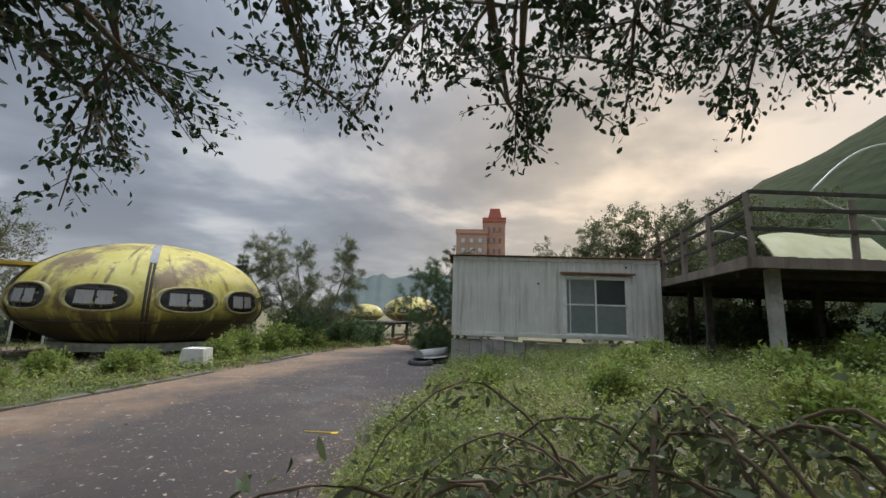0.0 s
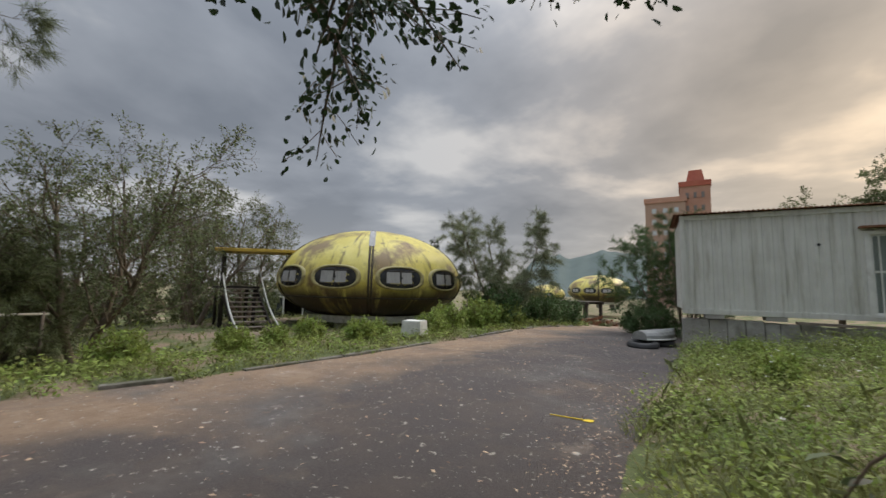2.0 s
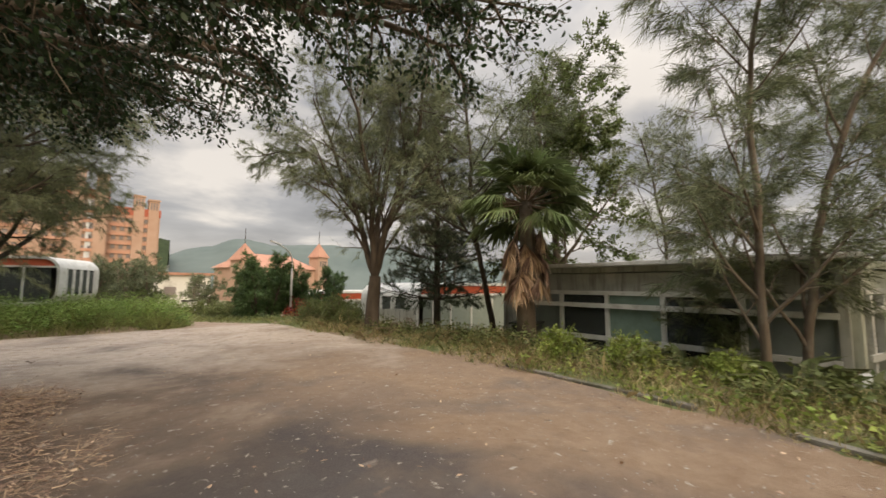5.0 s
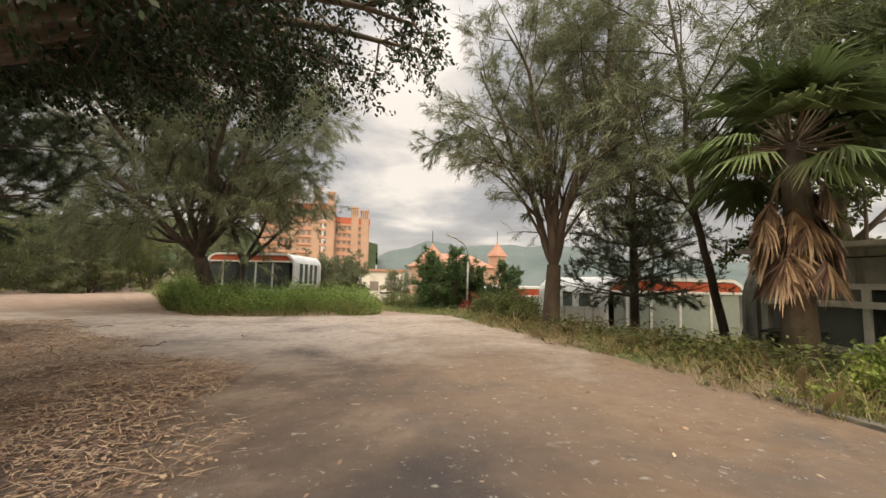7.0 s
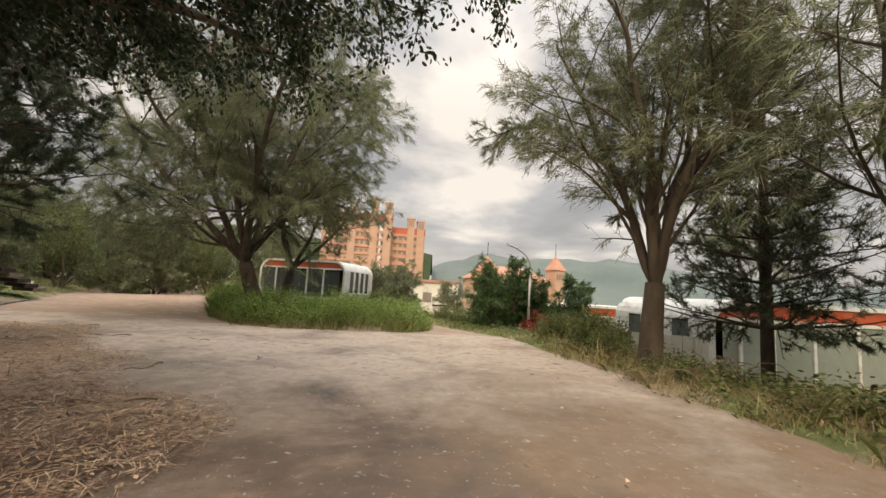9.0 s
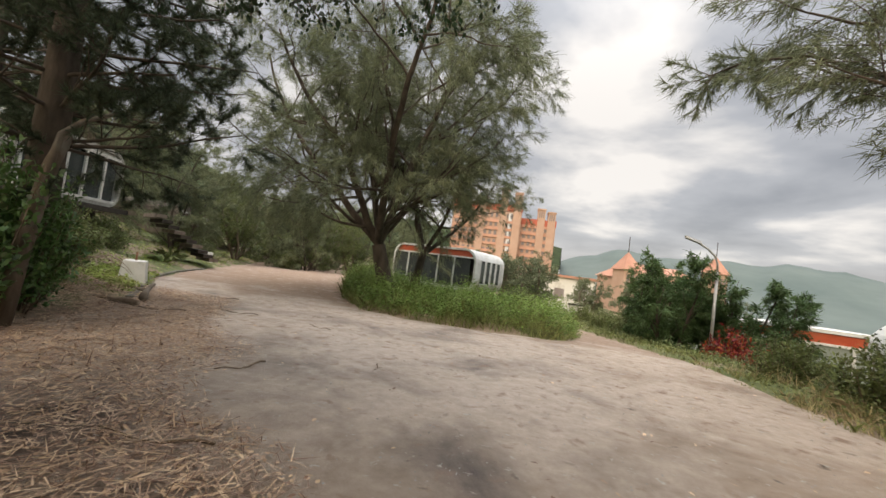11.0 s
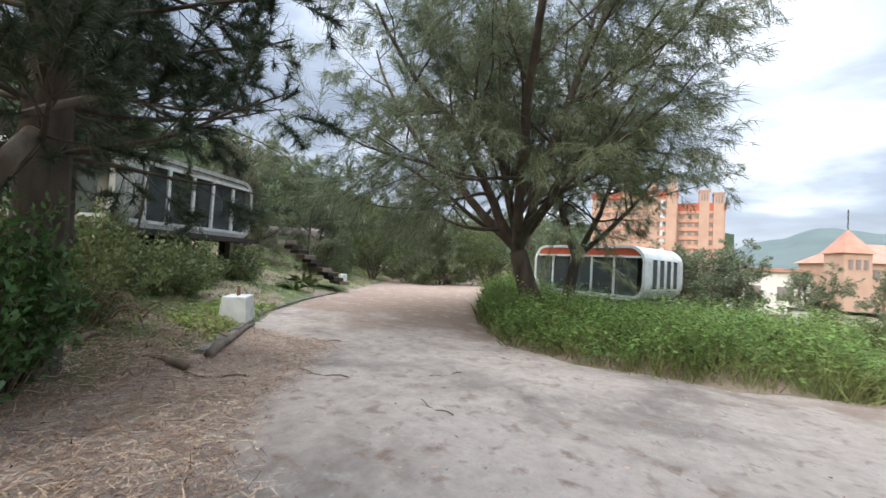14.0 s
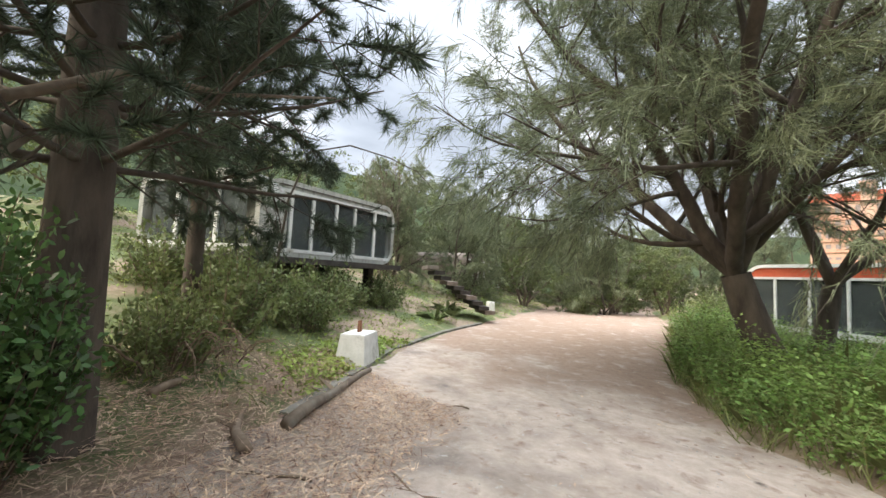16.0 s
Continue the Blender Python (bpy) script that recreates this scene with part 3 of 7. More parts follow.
# ---- saucer-shaped house ----
def saucer_paint(name):
    """Yellow gelcoat with brown runs and grime that gather in vertical streaks."""
    m = bpy.data.materials.new(name)
    m.use_nodes = True
    t = m.node_tree
    b = t.nodes["Principled BSDF"]
    b.inputs["Roughness"].default_value = 0.42
    b.inputs["Specular IOR Level"].default_value = 0.35
    co = t.nodes.new("ShaderNodeTexCoord")
    sep = t.nodes.new("ShaderNodeSeparateXYZ")
    t.links.new(co.outputs["Object"], sep.inputs[0])
    ang = t.nodes.new("ShaderNodeMath")
    ang.operation = "ARCTAN2"
    t.links.new(sep.outputs[1], ang.inputs[0])
    t.links.new(sep.outputs[0], ang.inputs[1])
    cmb = t.nodes.new("ShaderNodeCombineXYZ")
    t.links.new(ang.outputs[0], cmb.inputs[0])
    t.links.new(sep.outputs[2], cmb.inputs[1])
    mp = t.nodes.new("ShaderNodeMapping")
    mp.inputs["Scale"].default_value = (14, 0.7, 1)
    t.links.new(cmb.outputs[0], mp.inputs[0])

    def noise_mask(vector, scale, lo, hi, detail=6.0):
        n = node(t, "ShaderNodeTexNoise", Scale=scale, Detail=detail, Roughness=0.65)
        t.links.new(vector, n.inputs["Vector"])
        r = t.nodes.new("ShaderNodeMapRange")
        r.inputs["From Min"].default_value, r.inputs["From Max"].default_value = lo, hi
        t.links.new(n.outputs["Fac"], r.inputs["Value"])
        return r.outputs[0]

    def mixed(fac, a, c):
        x = t.nodes.new("ShaderNodeMix")
        x.data_type = "RGBA"
        t.links.new(fac, x.inputs[0])
        for i, v in ((6, a), (7, c)):
            if isinstance(v, tuple):
                x.inputs[i].default_value = (*v, 1)
            else:
                t.links.new(v, x.inputs[i])
        return x.outputs[2]

    base = mixed(noise_mask(co.outputs["Object"], 1.2, 0.3, 0.7), (0.60, 0.50, 0.10), (0.74, 0.65, 0.20))
    base = mixed(noise_mask(co.outputs["Object"], 0.55, 0.50, 0.60, 10.0), base, (0.27, 0.19, 0.09))
    base = mixed(noise_mask(co.outputs["Object"], 2.6, 0.60, 0.68, 12.0), base, (0.16, 0.11, 0.055))
    streak = noise_mask(mp.outputs[0], 1.0, 0.55, 0.68, 12.0)
    base = mixed(streak, base, (0.15, 0.105, 0.05))
    # streaked grime under the waist, with the underside's shade put into its colour
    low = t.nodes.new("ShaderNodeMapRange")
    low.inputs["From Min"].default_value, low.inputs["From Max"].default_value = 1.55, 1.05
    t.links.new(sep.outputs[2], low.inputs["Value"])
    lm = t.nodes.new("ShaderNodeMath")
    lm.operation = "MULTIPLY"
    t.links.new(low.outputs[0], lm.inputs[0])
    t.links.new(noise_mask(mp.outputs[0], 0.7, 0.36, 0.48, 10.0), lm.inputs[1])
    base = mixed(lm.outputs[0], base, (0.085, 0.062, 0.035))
    t.links.new(base, b.inputs["Base Color"])
    bn = node(t, "ShaderNodeTexNoise", Scale=9.0, Detail=6.0)
    t.links.new(co.outputs["Object"], bn.inputs["Vector"])
    bp = node(t, "ShaderNodeBump", Strength=0.25, Distance=0.02)
    t.links.new(bn.outputs["Fac"], bp.inputs["Height"])
    t.links.new(bp.outputs[0], b.inputs["Normal"])
    return m


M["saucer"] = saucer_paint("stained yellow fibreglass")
M["seam"] = material("black seam sealant", [(0.05, 0.04, 0.03), (0.10, 0.085, 0.06)], 6, 0.8)
M["seam_pale"] = material("grey patch sealant", [(0.32, 0.32, 0.32), (0.42, 0.42, 0.42)], 6, 0.8)

SA, SB, SC, SZ = 4.2, 2.4, 1.75, 1.65


def hull(angle, z, out=0.0):
    """A point of the shell at a bearing and a height."""
    b = SB if z > SZ else SC
    r = SA * math.sqrt(max(0.0, 1 - ((z - SZ) / b) ** 2)) + out
    return Vector((r * math.cos(angle), r * math.sin(angle), z))


def saucer(name, label, m, windows, seams, detail=True):
    home = thing(name, label, "house", m)
    prof = []
    for i in range(13):
        z = SZ - SC * math.sin(radians(62) * (1 - i / 12))
        prof.append((SA * math.sqrt(1 - ((z - SZ) / SC) ** 2), z))
    for i in range(1, 17):
        a = i / 16 * math.pi / 2
        prof.append((max(0.01, SA * math.cos(a)), SZ + SB * math.sin(a)))
    shell = Shape().lathe(prof, 96)
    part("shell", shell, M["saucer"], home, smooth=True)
    part("flange", Shape().lathe([(hull(0, 1.02).x + 0.005, 0.99), (hull(0, 1.02).x + 0.05, 1.0), (hull(0, 1.02).x + 0.05, 1.035), (hull(0, 1.05).x + 0.005, 1.05)], 96), M["seam"], home, "dark joint round the lower shell", smooth=True)
    ring = Shape().lathe([(2.55, 0.0), (2.92, 0.0), (2.92, 0.27), (2.55, 0.27)], 48)
    part("base_ring", ring, M["white_block"], home, "pale concrete ring")
    for i in range(8):
        a = i * math.pi / 4 + 0.3
        leg = Shape()
        leg.add([(2.48 * math.cos(a) + dx * s, 2.48 * math.sin(a) + dy * s, z) for z, s in ((-0.6, 0.24), (0.12, 0.15)) for dx, dy in ((-1, -1), (1, -1), (1, 1), (-1, 1))],
                [(0, 1, 5, 4), (1, 2, 6, 5), (2, 3, 7, 6), (3, 0, 4, 7), (4, 5, 6, 7)])
        part("leg", leg, M["concrete"], home)
    for a, pale in seams:
        pts = [hull(a, z, 0.012) for z in np.linspace(0.2, 3.97, 34)]
        strip, w = Shape(), 0.05
        tang = Vector((-math.sin(a), math.cos(a), 0))
        for off in (-0.055, 0.055):
            ww = 0.045
            vs = [p + tang * (off + s * ww) + Vector((math.cos(a), math.sin(a), 0)) * h for p in pts for s, h in ((-1, -0.02), (-0.6, 0.012), (0.6, 0.012), (1, -0.02))]
            strip.add(vs, [(i * 4 + j, i * 4 + j + 1, i * 4 + 5 + j, i * 4 + 4 + j) for i in range(len(pts) - 1) for j in range(3)])
        part("seam", strip, M["seam"], home, "blackened vertical panel joint", smooth=True)
        if pale:
            top = Shape()
            ps = [hull(a, z, 0.03) for z in np.linspace(3.05, 3.99, 10)]
            top.add([p + tang * s * 0.12 for p in ps for s in (-1, 1)], [(i * 2, i * 2 + 1, i * 2 + 3, i * 2 + 2) for i in range(9)])
            part("patch", top, M["seam_pale"], home, "grey sealing tape", smooth=True)
    for a in windows:
        zc, hw, hh = 1.80, 0.86, 0.40
        n = 40
        win = new("window")
        win.parent = home
        rim, sill, pane = Shape(), Shape(), Shape()
        loops = []
        for k, (grow, out) in enumerate(((1.16, -0.01), (1.11, 0.07), (1.0, 0.07), (0.95, 0.014))):
            loop = []
            for i in range(n):
                f = 2 * math.pi * i / n
                cx, cy = math.cos(f), math.sin(f)
                e = 2 / 2.5
                px = hw * grow * math.copysign(abs(cx) ** e, cx)
                pz = hh * grow * math.copysign(abs(cy) ** e, cy)
                loop.append(hull(a + px / SA, zc + pz, out))
            loops.append(loop)
        rim.add([p for l in loops for p in l], [(k * n + i, k * n + (i + 1) % n, (k + 1) * n + (i + 1) % n, (k + 1) * n + i) for k in range(3) for i in range(n)])
        pane.add(loops[3] + [hull(a, zc, 0.018)], [(i, (i + 1) % n, n) for i in range(n)])
        scene.collection.objects.unlink(win)
        bpy.data.objects.remove(win)
        rim_ob = part("window", rim, M["rim"], home, "oval window with a pale raised rim", smooth=True)
        part("pane", pane, M["pane_black"], rim_ob)
        bars = Shape()
        for off in (-0.58, 0.0, 0.48):
            bars.beam(hull(a + off / SA, zc - hh * 0.85, 0.04), hull(a + off / SA, zc + hh * 0.85, 0.04), 0.03, 0.03)
        for dz in (-0.24, 0.26):
            vs = [hull(a + px / SA, zc + dz, 0.036) for px in np.linspace(-0.58, 0.58, 8)]
            bars.tube(vs, 0.018, 4)
        part("mullion", bars, M["timber_dark"], rim_ob)
        for s0, s1 in ((-0.56, -0.06), (0.02, 0.44)):
            cur = Shape()
            vs = [hull(a + px / SA, zc + dz, 0.028) for dz in (-0.2, 0.22) for px in np.linspace(s0, s1, 6)]
            cur.add(vs, [(i, i + 1, i + 7, i + 6) for i in range(5)])
            part("curtain", cur, M["curtain"], rim_ob, "pale curtain behind the glass")
    return home


# opaque pane over the uncut shell; the room's darkness is put into its colour
M["pane_black"] = material("dark window pane", [(0.02, 0.02, 0.022), (0.05, 0.05, 0.05)], 3, 0.12, spec=0.5)
M["rim"] = material("yellowed rim", [(0.36, 0.31, 0.13), (0.48, 0.42, 0.20)], 5, 0.5, stain=(0.15, 0.12, 0.07), stain_amount=0.4, stain_scale=3)

# bearings on the shell, as angle from +x
toward = math.atan2(0.9 - 14.6, -2.0 + 15.5)
base_z = gz(-15.5, 14.6)
home_1 = saucer("saucer_house", "yellow saucer-shaped fibreglass house streaked with brown grime", pose(-15.5, 14.6, 0.0),
                [toward + radians(d) for d in (-48, -17, 17, 47, 100, 135, 170, -100, -135)], [(toward + radians(1), True), (toward + radians(70), False), (toward + radians(-62), False), (toward + radians(180), False)])


# entrance canopy and stair of the saucer house
def saucer_stair():
    a = toward - radians(72)
    u = Vector((math.cos(a), math.sin(a), 0))
    v = Vector((-u.y, u.x, 0))
    c = Vector((-15.5, 14.6, 0))
    can = thing("door_canopy", "flat yellow canopy board over the saucer house entrance", "canopy", pose(0, 0, 0))
    p0, p1 = c + u * 3.2 + Vector((0, 0, 2.86)), c + u * 6.5 + Vector((0, 0, 2.78))
    part("board", Shape().beam(p0, p1, 1.5, 0.13), M["yellow_plank"], can, bevel=0.02)
    for s in (-0.6, 0.6):
        part("post", Shape().beam(c + u * 6.2 + v * s + Vector((0, 0, -0.5)), c + u * 6.2 + v * s + Vector((0, 0, 2.74)), 0.07, 0.07), M["timber_dark"], can)
    st = thing("outdoor_stair", "dark weathered plank stair with white rope-like rails", "stair", pose(0, 0, 0))
    front = Vector((0.97, -0.22, 0)).normalized()
    side = Vector((-front.y, front.x, 0))
    top = c + u * 5.6 + front * 0.2
    for i in range(9):
        q = top + front * (0.26 * i) + Vector((0, 0, 1.25 - 0.17 * i))
        part("tread", Shape().beam(q - side * 0.62, q + side * 0.62, 0.27, 0.05), M["timber"], st, bevel=0.008)
    for s in (-0.64, 0.64):
        part("stringer", Shape().beam(top + side * s + Vector((0, 0, 1.2)), top + side * s + front * 2.3 + Vector((0, 0, -0.25)), 0.05, 0.22), M["timber_dark"], st)
        pts = [top + side * s * 1.1 + front * (2.9 * f) + Vector((0, 0, 2.1 - 2.15 * f - 0.35 * math.sin(math.pi * f))) for f in np.linspace(0, 1, 12)]
        part("rail", Shape().tube(pts, 0.032, 6), M["pipe"], st, "bent white handrail", smooth=True)
    part("landing", Shape().beam(top - front * 1.4 + Vector((0, 0, 1.3)), top + Vector((0, 0, 1.3)), 1.5, 0.1), M["timber_dark"], st)
    for s in (-0.6, 0.6):
        for f in (-1.3, -0.1):
            part("post", Shape().beam(top + front * f + side * s + Vector((0, 0, -0.7)), top + front * f + side * s + Vector((0, 0, 1.3)), 0.1, 0.1), M["timber_dark"], st)
        part("side_rail", Shape().beam(top - front * 1.4 + side * s + Vector((0, 0, 2.1)), top + side * s + Vector((0, 0, 2.1)), 0.04, 0.04), M["metal"], st)


saucer_stair()

# second saucer on a timber platform, and one more behind it
home_2 = saucer("saucer_house", "faded yellow saucer house on posts beyond the road's crest", pose(-17.6, 60.5, -0.1), [radians(d) for d in (-150, -120, -90, -60, -30)], [(radians(-75), False)])
home_3 = saucer("saucer_house", "small yellow saucer house far down the slope", pose(-38, 92, -1.0), [radians(d) for d in (-120, -90, -60)], [])


def platform(name, label, x0, y0, x1, y1, z, zg):
    p = thing(name, label, "platform", pose(0, 0, 0))
    n = int((x1 - x0) / 0.16)
    s = Shape()
    for i in range(n):
        s.box(x0 + i * 0.16, y0, z, x0 + i * 0.16 + 0.145, y1, z + 0.04)
    part("decking", s, M["timber_dark"], p)
    for x in (x0 + 0.2, (x0 + x1) / 2, x1 - 0.2):
        for y in (y0 + 0.2, y1 - 0.2):
            part("post", Shape().box(x - 0.1, y - 0.1, zg, x + 0.1, y + 0.1, z), M["timber_dark"], p)
    for y in (y0 + 0.1, y1 - 0.1):
        part("beam", Shape().box(x0, y - 0.08, z - 0.2, x1, y + 0.08, z - 0.003), M["timber_dark"], p)
    part("brace", Shape().beam((x0 + 0.3, y0, zg + 0.3), (x1 - 0.4, y0, z - 0.2), 0.1, 0.1), M["timber_dark"], p)
    return p


platform("timber_platform", "dark open timber platform on posts beside the road", -12.7, 29.5, -9.9, 33.5, 0.75, -1.6)

# ---- container cabin ----
CA = Vector((-2.835, 13.904, 0))
CB = Vector((3.86, 14.948, 0))
cu = (CB - CA).normalized()
CANG = math.degrees(math.atan2(cu.y, cu.x))
CL = (CB - CA).length
cab = thing("container_cabin", "white corrugated steel container cabin with a sliding window", "container", pose(CA.x, CA.y, 0.95, 0, 0, CANG))
CH, CW = 2.62, 2.4


def corrugated(length, height, skip=()):
    """Trapezoid ribs in the plane y=0, outward is -y."""
    s = Shape()
    x, prof = 0.0, []
    while x < length:
        for dx, dy in ((0.0, 0.0), (0.075, 0.0), (0.105, 0.028), (0.18, 0.028), (0.21, 0.0)):
            if x + dx <= length:
                prof.append((x + dx, dy))
        x += 0.21
    prof.append((length, 0.0))
    for a, b in zip(prof, prof[1:]):
        mid = (a[0] + b[0]) / 2
        spans = [(0.12, height - 0.12)]
        for x0, x1, z0, z1 in skip:
            if x0 < mid < x1:
                spans = [(0.12, z0), (z1, height - 0.12)]
        for z0, z1 in spans:
            if z1 - z0 > 0.01:
                s.add([(a[0], a[1], z0), (b[0], b[1], z0), (b[0], b[1], z1), (a[0], a[1], z1)], [(0, 1, 2, 3)])
    return s


WX0, WX1, WZ0, WZ1 = 3.65, 5.72, 0.10, 2.02
part("front_panel", corrugated(CL, CH, [(WX0, WX1, WZ0, WZ1)]), M["white_wall"], cab)
side = corrugated(CW, CH)
side.v = [(0.0 + p[1], CW - p[0], p[2]) for p in side.v]
part("end_panel", side, M["white_wall"], cab)
side = corrugated(CW, CH)
side.v = [(CL - p[1], p[0], p[2]) for p in side.v]
part("end_panel", side, M["white_wall"], cab)
back = corrugated(CL, CH)
back.v = [(CL - p[0], CW - p[1], p[2]) for p in back.v]
part("back_panel", back, M["white_wall"], cab)
for z in (0.0, CH - 0.13):
    part("rail", Shape().box(0, -0.02, z, CL, 0.08, z + 0.13), M["white_wall"], cab, bevel=0.01)
for x in (0.0, CL - 0.12):
    part("corner_post", Shape().box(x, -0.03, 0, x + 0.12, 0.1, CH - 0.002), M["white_wall"], cab, bevel=0.01)
roofing = Shape()
for i in range(int((CL + 0.3) / 0.1)):
    x = -0.15 + i * 0.1
    za, zb, zc = CH + 0.02, CH + 0.055, CH + 0.02
    roofing.add([(x, -0.12, za), (x + 0.05, -0.12, zb), (x + 0.1, -0.12, zc), (x, CW + 0.1, za), (x + 0.05, CW + 0.1, zb), (x + 0.1, CW + 0.1, zc),
                 (x, -0.12, za - 0.012), (x + 0.05, -0.12, zb - 0.03), (x + 0.1, -0.12, zc - 0.012)], [(0, 1, 4, 3), (1, 2, 5, 4), (0, 6, 7, 1), (1, 7, 8, 2)])
part("roof_sheet", roofing, M["rust"], cab, "rusty corrugated roof sheet")
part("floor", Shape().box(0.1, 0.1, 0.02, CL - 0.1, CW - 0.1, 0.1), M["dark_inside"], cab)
part("inner_wall", Shape().box(0.1, CW - 0.2, 0.1, CL - 0.1, CW - 0.14, CH - 0.1), M["plaster"], cab)
win = part("sliding_window", Shape().box(WX0 - 0.05, -0.035, WZ0 - 0.03, WX0 + 0.05, 0.07, WZ1 + 0.02).box(WX1 - 0.05, -0.035, WZ0 - 0.03, WX1 + 0.07, 0.07, WZ1 + 0.02)
           .box(WX0 + 0.05, -0.035, WZ1 - 0.06, WX1 - 0.05, 0.07, WZ1 + 0.02).box(WX0 + 0.05, -0.035, WZ0 - 0.03, WX1 - 0.05, 0.07, WZ0 + 0.05), M["white_frame"], cab, "white aluminium window frame", bevel=0.008)
for i, (a, b, dy) in enumerate(((WX0 + 0.05, WX0 + 1.12, 0.03), (WX0 + 1.0, WX1 - 0.05, 0.0))):
    sash = Shape()
    for x in (a, b - 0.05):
        sash.box(x, dy - 0.015, WZ0 + 0.05, x + 0.05, dy + 0.02, WZ1 - 0.06)
    sash.box(a + 0.05, dy - 0.014, WZ0 + 0.98, b - 0.05, dy + 0.018, WZ0 + 1.03)
    sash.box(a + 0.05, dy - 0.014, WZ0 + 0.05, b - 0.05, dy + 0.018, WZ0 + 0.09)
    sash.box(a + 0.05, dy - 0.014, WZ1 - 0.1, b - 0.05, dy + 0.018, WZ1 - 0.06)
    if i == 0:
        sash.box(a + 0.14, dy - 0.012, WZ0 + 0.09, a + 0.17, dy + 0.016, WZ1 - 0.1)
    part("sash", sash, M["white_frame"], win)
    for z0, z1, g in ((WZ0 + 0.09, WZ0 + 0.98, "glass_dusty"), (WZ0 + 1.03, WZ1 - 0.1, "glass_dusty" if i == 0 else "glass_dark")):
        pane = part("pane", Shape().box(a + 0.05, dy, z0, b - 0.05, dy + 0.006, z1), M[g], win)
        pane.visible_shadow = False
part("handle", Shape().box(WX1 - 0.085, -0.03, WZ0 + 0.9, WX1 - 0.065, -0.012, WZ0 + 1.06), M["metal"], win)
part("drip_flashing", Shape().box(WX0 - 0.12, -0.16, WZ1 + 0.08, WX1 + 0.2, 0.03, WZ1 + 0.13), M["rust"], cab, "rusty rain hood over the window", bevel=0.01)
for x in (3.72, 5.68):
    part("vent_hole", Shape().lathe([(0.035, 0.0), (0.035, 0.02), (0.002, 0.02)], 10), M["black"], cab).matrix_basis = pose(x - 0.9 if x < 4 else x, -0.005, 1.75 if x < 4 else 2.35, 90, 0, 0)
# plinth of rough blocks and planks below the cabin
pl = thing("block_plinth", "rough concrete block plinth under the container", "plinth", pose(CA.x, CA.y, 0, 0, 0, CANG))
r0 = random.Random(5)
x = 0.0
zb = 0.8
while x < CL - 0.2:
    w = r0.choice((0.38, 0.38, 0.6, 0.3))
    part("block", Shape().box(x, 0.02 + r0.uniform(0, 0.05), -0.2, min(CL, x + w - 0.015), 0.35, zb + r0.uniform(-0.06, 0.04)), M["concrete"], pl, bevel=0.012)
    x += w
for x in (0.5, 1.75, 4.3, 6.0):
    part("block", Shape().box(x, -0.01, zb + 0.045, x + 0.42, 0.35, 0.947), M["concrete"], pl, bevel=0.012)
part("plank", Shape().beam((2.3, -0.12, 0.84), (5.2, -0.14, 0.78), 0.16, 0.06), M["timber"], pl)

# ---- raised deck with the broken shell ----
dk = thing("raised_deck", "dark raised timber deck on posts with a rough rail", "deck", pose(0, 0, 0))
DZ, RAIL = 2.9, 1.3
D1, D2, D3 = Vector((3.82, 9.5, DZ)), Vector((4.2, 20.5, DZ)), Vector((13.6, 11.5, DZ))
D4 = D2 + (D3 - D1)
slab = Shape().add([p + Vector((0, 0, dz)) for dz in (-0.16, 0.0) for p in (D1, D3, D4, D2)], [(3, 2, 1, 0), (4, 5, 6, 7), (0, 1, 5, 4), (1, 2, 6, 5), (2, 3, 7, 6), (3, 0, 4, 7)])
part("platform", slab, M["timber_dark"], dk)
part("edge_beam", Shape().beam(D1 + Vector((-0.05, -0.05, -0.1)), D3 + Vector((-0.05, -0.05, -0.07)), 0.08, 0.2), M["timber"], dk)
part("edge_beam", Shape().beam(D1 + Vector((-0.08, 0, -0.1)), D2 + Vector((-0.08, 0, -0.07)), 0.08, 0.2), M["timber"], dk)
for f, g in ((0.055, 0.035), (0.5, 0.06), (0.9, 0.06), (0.03, 0.27), (0.5, 0.5), (0.1, 0.55), (0.9, 0.5), (0.1, 0.92), (0.55, 0.92), (0.22, 0.3), (0.34, 0.3)):
    q = D1 + (D3 - D1) * f + (D2 - D1) * g
    w = 0.1 if g < 0.05 else 0.075
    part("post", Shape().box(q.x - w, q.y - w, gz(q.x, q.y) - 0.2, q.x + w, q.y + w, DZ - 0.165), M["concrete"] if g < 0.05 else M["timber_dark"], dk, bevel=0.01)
for g in (0.08, 0.3, 0.55, 0.8):
    p, q = D1 + (D2 - D1) * g, D3 + (D2 - D1) * g
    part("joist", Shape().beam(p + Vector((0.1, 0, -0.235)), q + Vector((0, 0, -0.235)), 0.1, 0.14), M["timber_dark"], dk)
rr = random.Random(14)
for a, b, n in ((D1, D3, 5), (D1, D2, 6)):
    for i in range(n + 1):
        q = a + (b - a) * (i / n)
        if i == 0 and b == D2:
            continue
        top = RAIL * (1.0 if i % 2 == 0 else rr.uniform(0.8, 0.98))
        part("rail_post", Shape().beam((q.x, q.y, DZ), (q.x + rr.uniform(-0.03, 0.03), q.y + rr.uniform(-0.03, 0.03), DZ + top), 0.11, 0.11), M["timber"], dk, bevel=0.008)
    for z in (0.56, 0.95, RAIL):
        for i in range(n):
            p, q = a + (b - a) * (i / n), a + (b - a) * ((i + 1) / n)
            sag = rr.uniform(-0.04, 0.02)
            part("rail", Shape().beam(p + Vector((0, -0.09, z + (0 if i == 0 else sag / 2))), q + Vector((0, -0.09, z + sag)), 0.05, 0.075), M["timber_dark"], dk, bevel=0.008)
